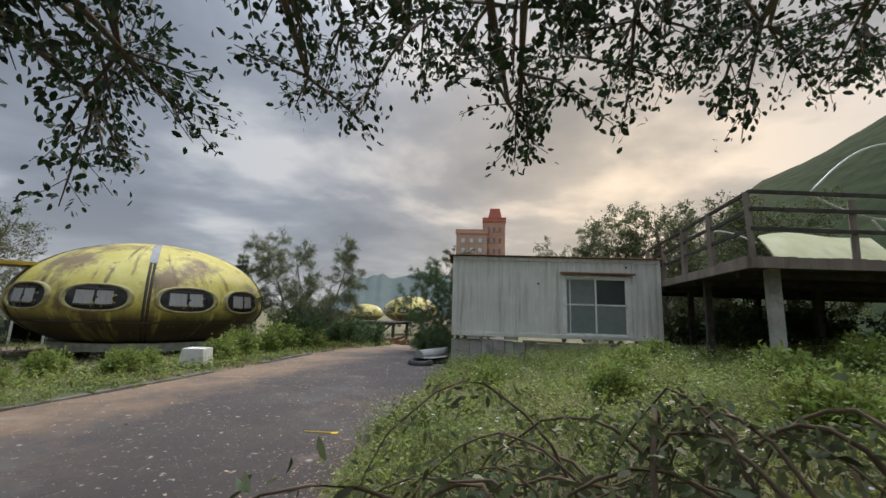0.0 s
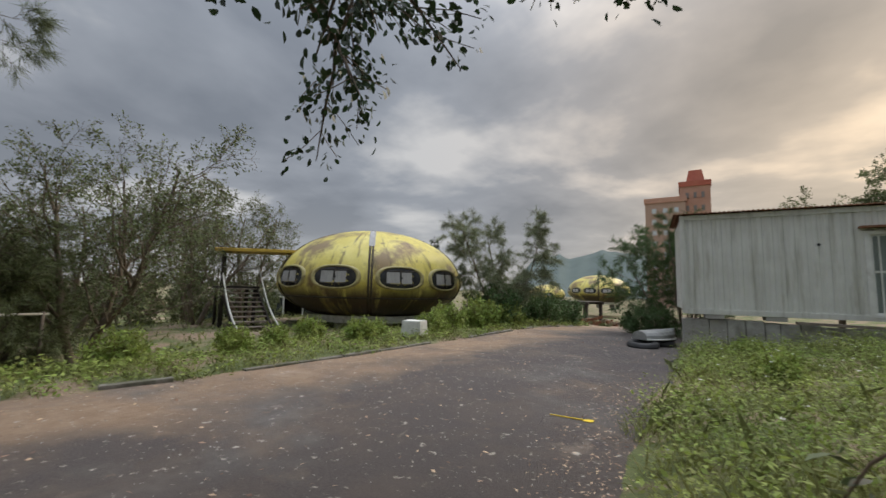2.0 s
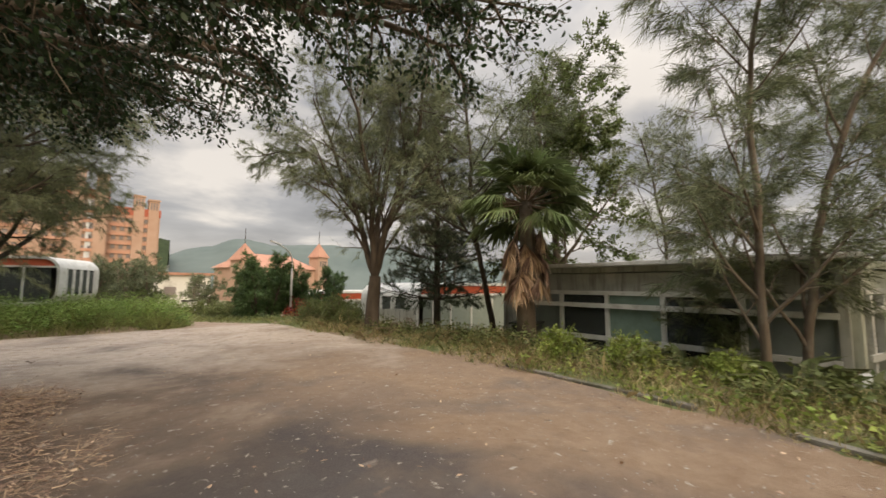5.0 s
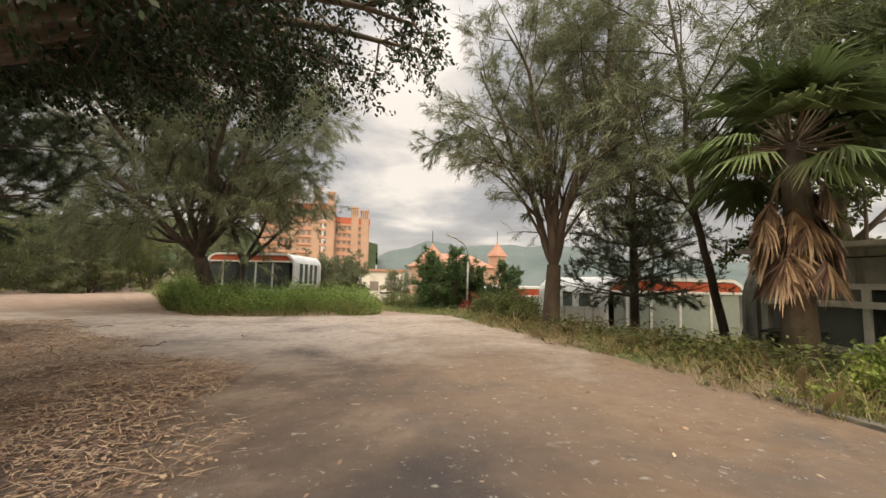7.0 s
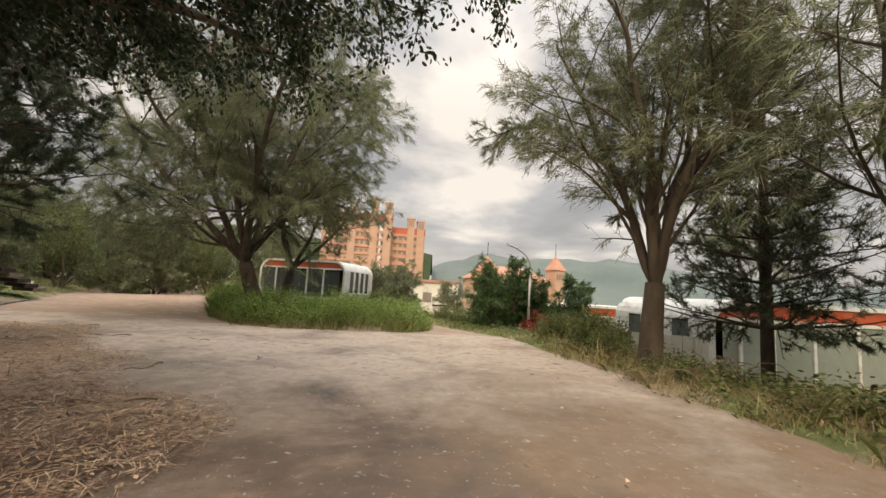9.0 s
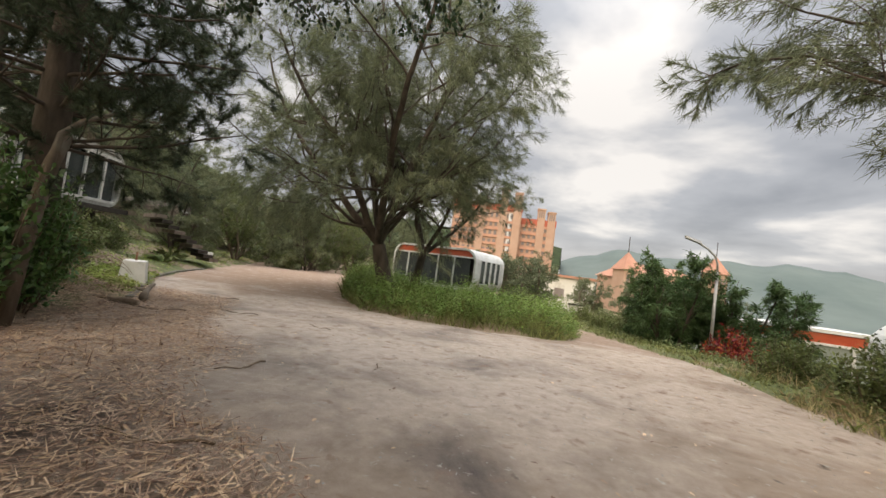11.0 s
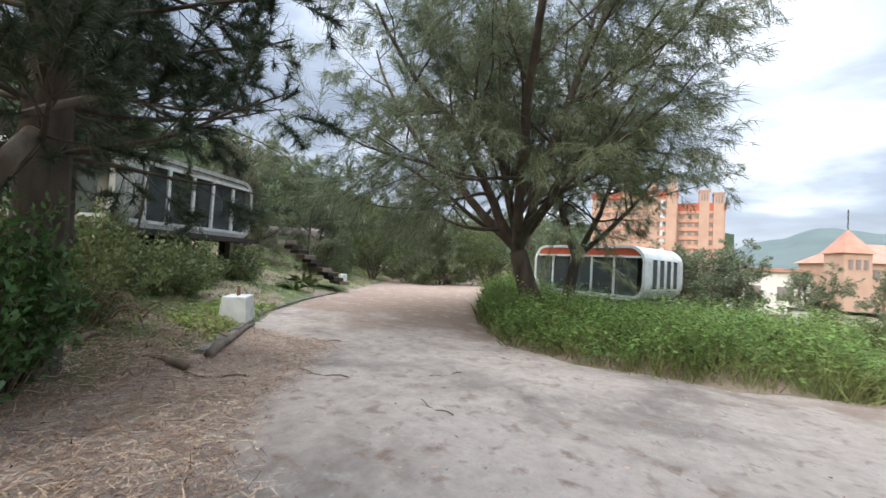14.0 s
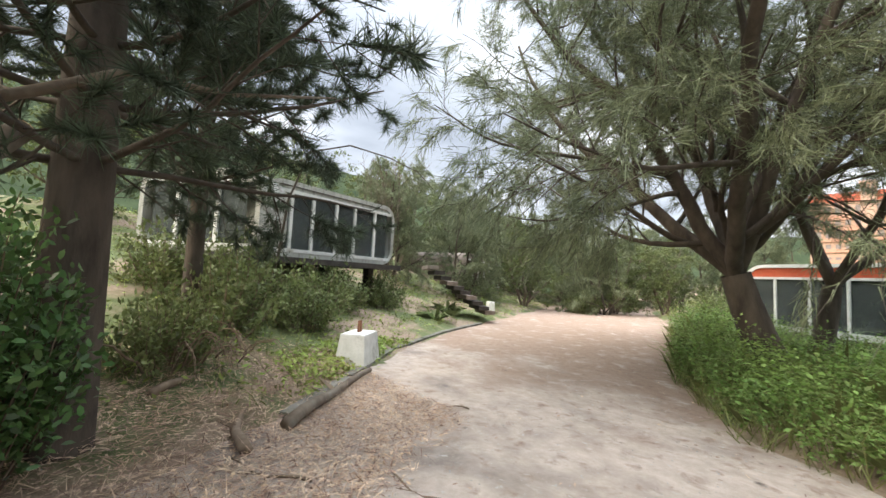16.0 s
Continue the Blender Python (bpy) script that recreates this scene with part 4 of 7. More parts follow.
for i in range(30):
    p = D1 + (D3 - D1) * ((i + 0.1) / 30)
    q = D1 + (D3 - D1) * ((i + 0.92) / 30)
    part("board", Shape().beam(p + Vector((0, 0.05 + rr.uniform(-0.06, 0.03), 0.022)), p + Vector((0.05, 1.4, 0.022)), (q - p).length, 0.036), M["timber"], dk)
sh = thing("shell_panel", "broken pale yellow fibreglass panel propped on the deck", "panel", pose(5.1, 10.75, DZ + 0.04, 0, 0, 12))
sh.scale = (0.8, 0.9, 0.82)
vs, fs = [], []
for i in range(9):
    for j in range(6):
        fx, fy = i / 8, j / 5
        vs.append((fx * 3.4 - 0.2 + 0.3 * fy, fy * 0.9, 1.05 * fy ** 0.8 + 0.06 * math.sin(fx * 7) - 0.35 * (fx - 0.5) ** 2))
fs = [(i * 6 + j, i * 6 + 6 + j, i * 6 + 7 + j, i * 6 + 1 + j) for i in range(8) for j in range(5)]
skin = Shape().add(vs, fs).add([(p[0], p[1] + 0.03, p[2] - 0.03) for p in vs], [q[::-1] for q in fs])
part("skin", skin, M["pale_yellow"], sh, smooth=True)
for x in (0.3, 1.4, 2.6):
    part("prop", Shape().beam((x, 0.6, 0), (x + 0.2, 0.75, 0.75), 0.05, 0.05), M["timber"], sh)
hose = thing("hose", "looping white plastic hose hung over the deck rail", "hose", pose(0, 0, 0))
for k, (p, q, sag) in enumerate((((5.0, 9.72, 4.2), (7.2, 10.2, 5.35), -0.35), ((5.0, 9.72, 4.2), (7.0, 10.1, 3.75), 0.2), ((3.9, 12.4, 3.9), (5.0, 11.6, 3.55), -0.2), ((6.2, 10.0, 3.72), (7.0, 10.2, 3.6), 0.3))):
    pts = [Vector(p).lerp(Vector(q), f) - Vector((0, 0, sag * math.sin(math.pi * f))) for f in np.linspace(0, 1, 14)]
    part("pipe", Shape().tube(pts, 0.022, 6), M["pipe"], hose, smooth=True)

# ---- boat, blocks, road mark ----
bt = thing("dinghy", "small grey upturned dinghy beside the container", "boat", pose(-3.5, 14.3, gz(-3.5, 14.3) + 0.24, 0, 0, 60))
bt.scale = (0.6, 0.7, 0.6)
hullv = []
for i in range(11):
    f = i / 10
    half = 0.55 * math.sin(math.pi * min(1, 0.15 + f * 0.9)) ** 0.6
    for j in range(9):
        a = math.pi * j / 8
        hullv.append((f * 2.4 - 1.2, half * math.cos(a), 0.48 * math.sin(a) ** 0.7 * (0.8 + 0.2 * f)))
part("hull", Shape().add(hullv, [(i * 9 + j, i * 9 + 9 + j, i * 9 + 10 + j, i * 9 + 1 + j) for i in range(10) for j in range(8)] + [tuple(range(9)), tuple(range(98, 89, -1))]), M["boat"], bt)
part("gunwale", Shape().tube([(p[0], p[1], 0.03) for p in hullv[0::9]], 0.04, 6).tube([(p[0], p[1], 0.03) for p in hullv[8::9]], 0.04, 6), M["pipe"], bt)


for x, y, zz, tilt in ((-3.75, 13.55, 0.0, 4), (-3.45, 14.35, 0.0, 0), (-3.55, 15.1, 0.0, -3)):
    ty = thing("tyre", "worn black tyre lying on the road's edge", "tyre", pose(x, y, gz(x, y) + 0.11, tilt, 0, 0), "old tyres")
    ring = [(0.3 + 0.105 * math.cos(radians(k * 36)), 0.105 * math.sin(radians(k * 36))) for k in range(11)]
    part("rubber", Shape().lathe(ring, 22), M["black"], ty, smooth=True)
mound = thing("rubble_mound", "low heap of brown brick rubble beyond the crest", "rubble", pose(-8.6, 26.5, -0.55))
mr = random.Random(8)
for k in range(60):
    a, q = mr.uniform(0, 6.28), math.sqrt(mr.random())
    x, y, z = 2.2 * q * math.cos(a), 1.3 * q * math.sin(a), 0.5 * (1 - q) + mr.uniform(-0.05, 0.1)
    part("brick", Shape().beam((x - 0.16, y, z - 0.08), (x + 0.16, y + mr.uniform(-0.15, 0.15), z + mr.uniform(-0.1, 0.08)), 0.22, 0.16), M["rust"] if k % 3 else M["soil"], mound)


def stone_block(x, y, z, w, d, h, ang, label, taper=0.85, hook=False):
    b = thing("concrete_block", label, "block", pose(x, y, z, 0, 0, ang), "whitewashed footings")
    s = Shape().add([(sx * w / 2 * k, sy * d / 2 * k, zz) for zz, k in ((-0.1, 1.0), (h, taper)) for sx, sy in ((-1, -1), (1, -1), (1, 1), (-1, 1))],
                    [(3, 2, 1, 0), (4, 5, 6, 7), (0, 1, 5, 4), (1, 2, 6, 5), (2, 3, 7, 6), (3, 0, 4, 7)])
    part("body", s, M["white_block"], b, bevel=0.03)
    if hook:
        for sx in (-0.06, 0.06):
            part("bracket", Shape().beam((sx, 0, h), (sx * 0.5, 0, h + 0.2), 0.03, 0.05), M["rust"], b)
    return b


stone_block(-9.15, 10.35, 0.02, 0.66, 0.55, 0.50, 15, "rough whitewashed concrete block by the kerb", 0.86)
stone_block(3.72, -13.35, 0.10, 0.85, 0.55, 0.46, -48, "whitewashed concrete footing with a rusty bracket", 0.8, True)
stone_block(9.6, -22.9, 0.2, 0.35, 0.3, 0.45, -25, "small leaning white concrete marker", 0.9)
ym = thing("yellow_tape", "strip of bright yellow plastic lying on the asphalt", "litter", pose(-3.15, 6.2, 0.012, 0, 0, 8))
ym.scale = (0.68, 0.68, 0.68)
part("strip", Shape().box(-0.45, -0.012, 0, 0.1, 0.012, 0.012), M["yellow"], ym)
part("end", Shape().add([(0.1, -0.05, 0.004), (0.24, -0.06, 0.01), (0.27, 0.01, 0.03), (0.2, 0.07, 0.01), (0.1, 0.04, 0.006)], [(0, 1, 2, 3, 4)]), M["yellow"], ym)


# ---- square fibreglass holiday houses ----
def rounded(w, h, r, n=7):
    out = []
    for cx, cz, a0 in ((w - r, r, -90), (w - r, h - r, 0), (r, h - r, 90), (r, r, 180)):
        for i in range(n):
            a = radians(a0 + 90 * i / (n - 1))
            out.append((cx + r * math.cos(a), cz + r * math.sin(a)))
    return out


def fibre_house(label, m, L, D, H, posts, red, shell_mat, frame_mat, glass_mat, side_windows=4, r=0.75, band=0.35, stilts=0.0, gone=(), roof=False, beam=False):
    """Rounded tube of fibreglass, x along the front, y into the house, open front glazed between posts."""
    home = thing("fibreglass_house", label, "house", m)
    o, i_ = rounded(L, H, r), [(x + 0.12, z + 0.12) for x, z in rounded(L - 0.24, H - 0.24, r - 0.1)]
    n = len(o)
    s = Shape()
    s.add([(x, 0, z) for x, z in o] + [(x, D, z) for x, z in o] + [(x, 0, z) for x, z in i_] + [(x, D, z) for x, z in i_],
          [(k, n + k, n + (k + 1) % n, (k + 1) % n) for k in range(n)] + [(2 * n + k, 2 * n + (k + 1) % n, 3 * n + (k + 1) % n, 3 * n + k) for k in range(n)]
          + [(k, (k + 1) % n, 2 * n + (k + 1) % n, 2 * n + k) for k in range(n)] + [(n + k, 3 * n + k, 3 * n + (k + 1) % n, n + (k + 1) % n) for k in range(n)])
    part("shell", s, shell_mat, home, smooth=False)
    # added sheet closing the tube, interior shade given by its dark colour
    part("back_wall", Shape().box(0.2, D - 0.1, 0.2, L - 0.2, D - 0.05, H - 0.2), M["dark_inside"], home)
    inner = [(x + 0.12, z + 0.12) for x, z in rounded(L - 0.24, H - 0.24, r - 0.1)]
    top = H - 0.14 - band
    if red:
        part("fascia", Shape().box(0.3, 0.05, top, L - 0.3, 0.1, H - 0.14), M["red_band"], home, "red band above the windows")
    else:
        part("fascia", Shape().box(0.3, 0.05, top, L - 0.3, 0.1, H - 0.14), shell_mat, home)
    for z in (0.12, top - 0.08):
        part("rail", Shape().box(0.22, -0.01, z, L - 0.22, 0.1, z + 0.09), frame_mat, home, bevel=0.006)
    xs = [0.14] + [L * f for f in posts] + [L - 0.14]
    for x in xs[1:-1]:
        part("post", Shape().box(x - 0.045, -0.02, 0.21, x + 0.045, 0.09, top - 0.08), frame_mat, home, bevel=0.006)
    for k, (a, b) in enumerate(zip(xs, xs[1:])):
        if k in gone:
            continue
        pad = 0.18 if r > 0.4 else 0.0
        pad_l, pad_r = (0.0 if k else pad), (0.0 if k < len(xs) - 2 else pad)
        pn = part("pane", Shape().box(a + 0.04 + pad_l, 0.04, 0.21, b - 0.04 - pad_r, 0.046, top - 0.08), M[glass_mat if isinstance(glass_mat, str) else glass_mat[k % len(glass_mat)]], home)
        pn.visible_shadow = False
    for k in range(side_windows):
        y0 = D * (0.18 + 0.72 * k / max(1, side_windows)) - 0.05
        w = D * 0.72 / max(1, side_windows) * 0.62
        for xx in (-0.012, L - 0.01):
            wn = part("side_window", Shape().box(xx, y0, 0.55, xx + 0.022, y0 + w, H - 0.62), M["glass_dark"], home)
            fr = Shape()
            for yy in (y0 - 0.05, y0 + w):
                fr.box(xx - 0.012, yy, 0.5, xx + 0.034, yy + 0.05, H - 0.57)
            fr.box(xx - 0.012, y0, 0.5, xx + 0.034, y0 + w, 0.55).box(xx - 0.012, y0, H - 0.62, xx + 0.034, y0 + w, H - 0.57)
            part("frame", fr, frame_mat, wn)
    if roof:
        part("roof", Shape().box(-0.2, -0.3, H + 0.004, L + 0.2, D + 0.2, H + 0.09), M["white_frame"], home, bevel=0.02)
    if beam:
        part("lintel", Shape().box(0.1, -0.06, top - 0.36, L - 0.1, -0.022, top - 0.26), frame_mat, home)
        part("sill", Shape().box(0.1, -0.06, 0.95, L - 0.1, -0.022, 1.05), frame_mat, home)
    if stilts:
        for x in (0.6, L / 2, L - 0.6):
            for y in (0.5, D - 0.5):
                part("stilt", Shape().box(x - 0.12, y - 0.12, -stilts, x + 0.12, y + 0.12, 0.0), M["timber_dark"], home)
        part("floor_frame", Shape().box(-0.1, -0.3, -0.16, L + 0.1, D + 0.1, -0.01), M["timber_dark"], home)
    return home


def wall_pose(ax, ay, bx, by, z):
    """x axis from a to b, house to the left of that line."""
    return pose(ax, ay, z, 0, 0, math.degrees(math.atan2(by - ay, bx - ax)))


def house_between(left, right, z, **k):
    """Front wall seen from outside, from its left end to its right end."""
    (ax, ay), (bx, by) = left, right
    return wall_pose(ax, ay, bx, by, z), math.hypot(bx - ax, by - ay)


m_, l_ = house_between((2.0, -29.8), (-3.5, -27.6), 0.25)
fibre_house("white fibreglass house with a red band and rounded ends", m_, l_, 4.4, 2.5, (0.2, 0.385, 0.57, 0.76), True, M["white_frame"], M["white_frame"], "glass_dark", 4, stilts=1.4)
m_, l_ = house_between((7.3, -12.5), (8.75, -17.1), 1.93)
fibre_house("weathered white fibreglass house on stilts on the bank", m_, l_, 4.5, 1.95, (0.16, 0.3, 0.47, 0.62, 0.80), False, M["grey_frame"], M["white_frame"], "glass_dark", 0, 0.5, 0.1, 1.6)
m_, l_ = house_between((9.2, -10.2), (6.8, -12.3), 1.93)
fibre_house("derelict fibreglass house among the trees", m_, l_, 3.5, 1.95, (0.33, 0.66), False, M["grey_frame"], M["white_frame"], "glass_dark", 0, 0.5, 0.1, 1.6)
m_, l_ = house_between((14.2, -25.6), (18.2, -33.0), 0.95)
fibre_house("ruined fibreglass house with bare posts, glass gone", m_, l_, 4.5, 2.2, (0.15, 0.3, 0.45, 0.6, 0.75, 0.9), False, M["timber"], M["grey_frame"], "glass_dark", 0, 0.5, 0.2, 1.2, gone=(0, 1, 2, 3, 4, 5, 6))
# first house below the road: east front and south end
m_, l_ = house_between((-12.9, -6.2), (-12.5, 0.2), -0.72)
fibre_house("derelict grimy fibreglass house, roof at road level", m_, l_, 5.6, 2.55, (0.1, 0.24, 0.42, 0.6, 0.80), False, M["grey_frame"], M["white_frame"], ("glass_dusty", "glass_dusty", "glass_dark", "glass_green", "glass_dark", "glass_dusty"), 3, 0.25, 0.4, roof=True, beam=True)
m_, l_ = house_between((-13.4, -6.62), (-17.8, -6.3), -0.72)
fibre_house("green-glazed rounded end of the derelict house", m_, l_, 0.3, 2.5, (0.5,), False, M["grey_frame"], M["grey_frame"], "glass_green", 0, 0.85, 0.12)
m_, l_ = house_between((-12.62, 0.32), (-16.4, 1.3), -0.62)
fibre_house("pale rounded end of the derelict house, panes cracked", m_, l_, 1.0, 2.45, (0.1, 0.24, 0.5, 0.64, 0.78), False, M["pale_end"], M["white_frame"], ("glass_dusty", "glass_green", "pale_end", "glass_dusty", "glass_green", "pale_end"), 0, 0.7, 0.3, gone=(1,), beam=True)
scrap = thing("plastic_scrap", "torn white plastic sheeting lying in the weeds", "litter", pose(-11.15, 0.35, gz(-11.15, 0.35)))
for i in range(7):
    a = i * 0.8
    f = np.linspace(0, 1, 7)
    rib = [(0.55 * math.cos(a) * u + 0.1 * math.sin(a * 3 + 4 * u), 0.55 * math.sin(a) * u, 0.06 + 0.42 * math.sin(2.4 * u) * (0.6 + 0.4 * math.sin(i * 2.1))) for u in f]
    part("strip", Shape().add([(x, y + sgn * 0.05, z + dz) for x, y, z in rib for sgn, dz in ((-1, 0.0), (1, 0.03))], [(2 * k, 2 * k + 1, 2 * k + 3, 2 * k + 2) for k in range(6)]), M["white_frame"], scrap)
rail_ = thing("pipe_rail", "thin white pipe rail on crooked posts beside the house", "rail", pose(0, 0, 0))
part("rail", Shape().tube([(-12.3, 1.25, 0.7), (-13.2, 2.4, 0.72), (-14.2, 3.5, 0.66)], 0.03, 6), M["pipe"], rail_, smooth=True)
for x, y, lean in ((-12.35, 1.3, 0.06), (-13.2, 2.4, -0.16), (-14.1, 3.4, 0.1)):
    part("post", Shape().tube([(x + lean, y, gz(x, y) - 0.2), (x, y, 0.72)], 0.035, 6), M["timber"], rail_, smooth=True)
# second house below the road
m_, l_ = house_between((-14.4, -12.2), (-20.4, -11.7), -0.95)
fibre_house("low fibreglass house with a red band, below the road", m_, l_, 5.0, 2.45, (0.14, 0.3, 0.5, 0.72), True, M["white_frame"], M["white_frame"], "glass_pale", 3)
m_, l_ = house_between((-13.6, -21.5), (-20.0, -20.5), -1.6)
fibre_house("far fibreglass house with a red band among the bushes", m_, l_, 5.0, 2.6, (0.2, 0.4, 0.6, 0.8), True, M["white_frame"], M["white_frame"], "glass_pale", 3)
m_, l_ = house_between((-31.0, 12.5), (-24.0, 19.5), -1.4)
fibre_house("ruined pale house frame behind the trees", m_, l_, 5.0, 2.5, (0.12, 0.25, 0.38, 0.5, 0.63, 0.76, 0.88), False, M["grey_frame"], M["white_frame"], "glass_dark", 2, 0.5, 0.3, gone=(0, 2, 3, 5))


# ---- corrugated fence by the second house ----
fence = thing("metal_fence", "pale corrugated metal fence below the verge", "fence", wall_pose(-12.6, -13.0, -14.3, -12.2, -0.9))
for i in range(12):
    part("sheet", Shape().box(i * 0.16, 0.02 * (i % 2), 0, i * 0.16 + 0.15, 0.02 * (i % 2) + 0.015, 1.35), M["white_wall"], fence)

# ---- street lamp ----
lp = thing("street_lamp", "tall thin galvanised street lamp with a curved arm", "street lamp", pose(-12.15, -19.5, gz(-12.15, -19.5)))
part("pole", Shape().tube([(0, 0, 0), (0, 0, 3.2)], [0.06, 0.045], 10), M["metal"], lp, smooth=True)
part("arm", Shape().tube([(0, 0, 3.2), (0.02, 0, 3.5), (0.15, 0.03, 3.75), (0.4, 0.08, 3.95), (0.75, 0.15, 4.12)], 0.035, 8), M["metal"], lp, smooth=True)
part("head", Shape().add([(0.65 + x * 0.55, 0.13 + x * 0.1 + y, 4.08 + 0.13 * x + z) for x in (0, 0.5, 1) for y, z in ((-0.09 if x < 1 else -0.05, 0), (0.09 if x < 1 else 0.05, 0), (0.05, 0.09), (-0.05, 0.09))],
                         [(0, 1, 5, 4), (1, 2, 6, 5), (2, 3, 7, 6), (3, 0, 4, 7), (4, 5, 9, 8), (5, 6, 10, 9), (6, 7, 11, 10), (7, 4, 8, 11), (3, 2, 1, 0), (8, 9, 10, 11)]), M["metal"], lp)
part("footing", Shape().box(-0.28, -0.28, -0.3, 0.28, 0.28, 0.22), M["concrete"], lp, bevel=0.03)

# ---- bin and junk by the palm ----
bn = thing("waste_bin", "open black plastic bin beside the green glass", "bin", pose(-12.35, -5.35, gz(-12.35, -5.35), 0, 0, 20))
part("tub", Shape().add([(sx * w, sy * w, z) for z, w in ((0, 0.22), (0.75, 0.3), (0.75, 0.27), (0.1, 0.19)) for sx, sy in ((-1, -1), (1, -1), (1, 1), (-1, 1))],
                        [(a * 4 + b, a * 4 + (b + 1) % 4, a * 4 + 4 + (b + 1) % 4, a * 4 + 4 + b) for a in range(3) for b in range(4)] + [(12, 13, 14, 15)]), M["black"], bn)
part("lid", Shape().box(-0.4, -0.34, 0.78, 0.4, 0.34, 0.82), M["black"], bn)


# ---- far buildings ----
def windows_grid(bld, x0, x1, z0, z1, nx, nz, y, mat, w=0.55, h=0.5):
    dx, dz = (x1 - x0) / nx, (z1 - z0) / nz
    pane = Shape().box(0, -0.15, 0, dx * w, 0.2, dz * h).mesh("window", mat)
    for i in range(nx):
        for j in range(nz):
            ob = new("window", pane)
            ob.parent = bld
            ob.matrix_basis = pose(x0 + dx * (i + (1 - w) / 2), y, z0 + dz * (j + (1 - h) / 2))


def polar(az, d, z=0):
    return Vector((-4 + d * math.sin(radians(az)), -5 + d * math.cos(radians(az)), z))


# apartment block; its front faces the road, x runs to the viewer's right
hp = polar(-180, 162)
ht = thing("apartment_block", "coral apartment block with square roof towers", "building", pose(hp.x, hp.y, -2, 0, 0, 180))
for x0, x1, zt, y0, towers in ((-22.0, 6.2, 33.0, 0.0, ((-10.0, 35.6), (-1.3, 39.4), (4.3, 38.2))), (6.2, 20.6, 29.0, 5.0, ((14.4, 33.4), (18.6, 32.4)))):
    part("wing", Shape().box(x0, y0, 0, x1, y0 + 16, zt), M["coral_pale"], ht)
    part("parapet", Shape().box(x0 - 0.15, y0 - 0.3, zt - 2.2, x1 + 0.15, y0 + 16.2, zt + 0.4), M["coral_red"], ht, "red tile band")
    for k in range(8):
        part("balcony", Shape().box(x0 + 0.5, y0 - 0.5, 4 + k * 3.1, x1 - 0.5, y0 - 0.02, 5.0 + k * 3.1), M["coral"], ht)
    windows_grid(ht, x0 + 0.8, x1 - 0.8, 5.0, zt - 2.4, int((x1 - x0) / 2.1), 7, y0 - 0.1, M["far_window"])
    for tx, th in towers:
        part("roof_tower", Shape().box(tx - 1.5, y0 - 0.8, 0, tx + 1.5, y0 + 3, th).box(tx - 1.75, y0 - 1.05, th, tx + 1.75, y0 + 3.2, th + 0.6), M["coral_pale"], ht)
        for dx in (-0.8, 0.0, 0.8):
            part("slot", Shape().box(tx + dx - 0.22, y0 - 0.87, th - 3.2, tx + dx + 0.22, y0 - 0.75, th - 0.6), M["far_window"], ht)
part("window_strip", Shape().box(1.0, -0.25, 6, 2.4, 0.1, 30), M["pale_window"], ht, "tall pale glazed strip")

# turreted hall with orange roofs
cp = polar(-158, 112)
ca = thing("turreted_hall", "orange-roofed hall with pointed corner turrets", "building", pose(cp.x, cp.y, -3, 0, 0, 180 + 20))
part("hall", Shape().box(-11, 0, 0, 11, 14, 8.6), M["coral_pale"], ca)
part("roof", Shape().add([(-11.6, -0.6, 8.6), (11.6, -0.6, 8.6), (11.6, 14.6, 8.6), (-11.6, 14.6, 8.6), (-7.5, 7, 12.6), (7.5, 7, 12.6)], [(0, 1, 5, 4), (1, 2, 5), (2, 3, 4, 5), (3, 0, 4), (3, 2, 1, 0)]), M["orange_roof"], ca)
windows_grid(ca, -9, 9, 5.4, 8.0, 9, 1, -0.05, M["far_window"], 0.5, 0.6)
for x, w, zt in ((-12, 2.2, 10.2), (12.8, 1.9, 12.4)):
    part("turret", Shape().box(x - w, -1.5, 0, x + w, -1.5 + 2 * w, zt), M["coral_pale"], ca)
    part("spire", Shape().add([(x - w - 0.4, -1.9, zt), (x + w + 0.4, -1.9, zt), (x + w + 0.4, -1.1 + 2 * w, zt), (x - w - 0.4, -1.1 + 2 * w, zt), (x, -1.5 + w, zt + 4.4)], [(0, 1, 4), (1, 2, 4), (2, 3, 4), (3, 0, 4), (3, 2, 1, 0)]), M["orange_roof"], ca)
    part("finial", Shape().tube([(x, -1.5 + w, zt + 4.2), (x, -1.5 + w, zt + 8.0)], 0.09, 5), M["timber_dark"], ca)
    windows_grid(ca, x - w + 0.4, x + w - 0.4, zt - 3.2, zt - 0.8, 3, 1, -1.55, M["far_window"], 0.5, 0.7)

# coral tower to the north
tp = polar(-4.9, 122)
tw = thing("apartment_tower", "pink-coral stepped apartment tower", "building", pose(tp.x, tp.y, -6.5, 0, 0, 5))
for x0, x1, zt, y0, mt in ((-6.0, 3.2, 33.0, 0.0, "coral_pale"), (2.0, 8.6, 37.0, 1.5, "coral")):
    part("block", Shape().box(x0, y0, 0, x1, y0 + 10, zt), M[mt], tw)
    part("cornice", Shape().box(x0 - 0.25, y0 - 0.25, zt - 1.3, x1 + 0.25, y0 + 10.2, zt), M["coral_red"] if mt == "coral" else M["coral"], tw)
    windows_grid(tw, x0 + 0.8, x1 - 0.8, 8, zt - 2, 3, 8, y0 - 0.1, M["far_window"] if mt == "coral" else M["pale_window"], 0.4, 0.42)
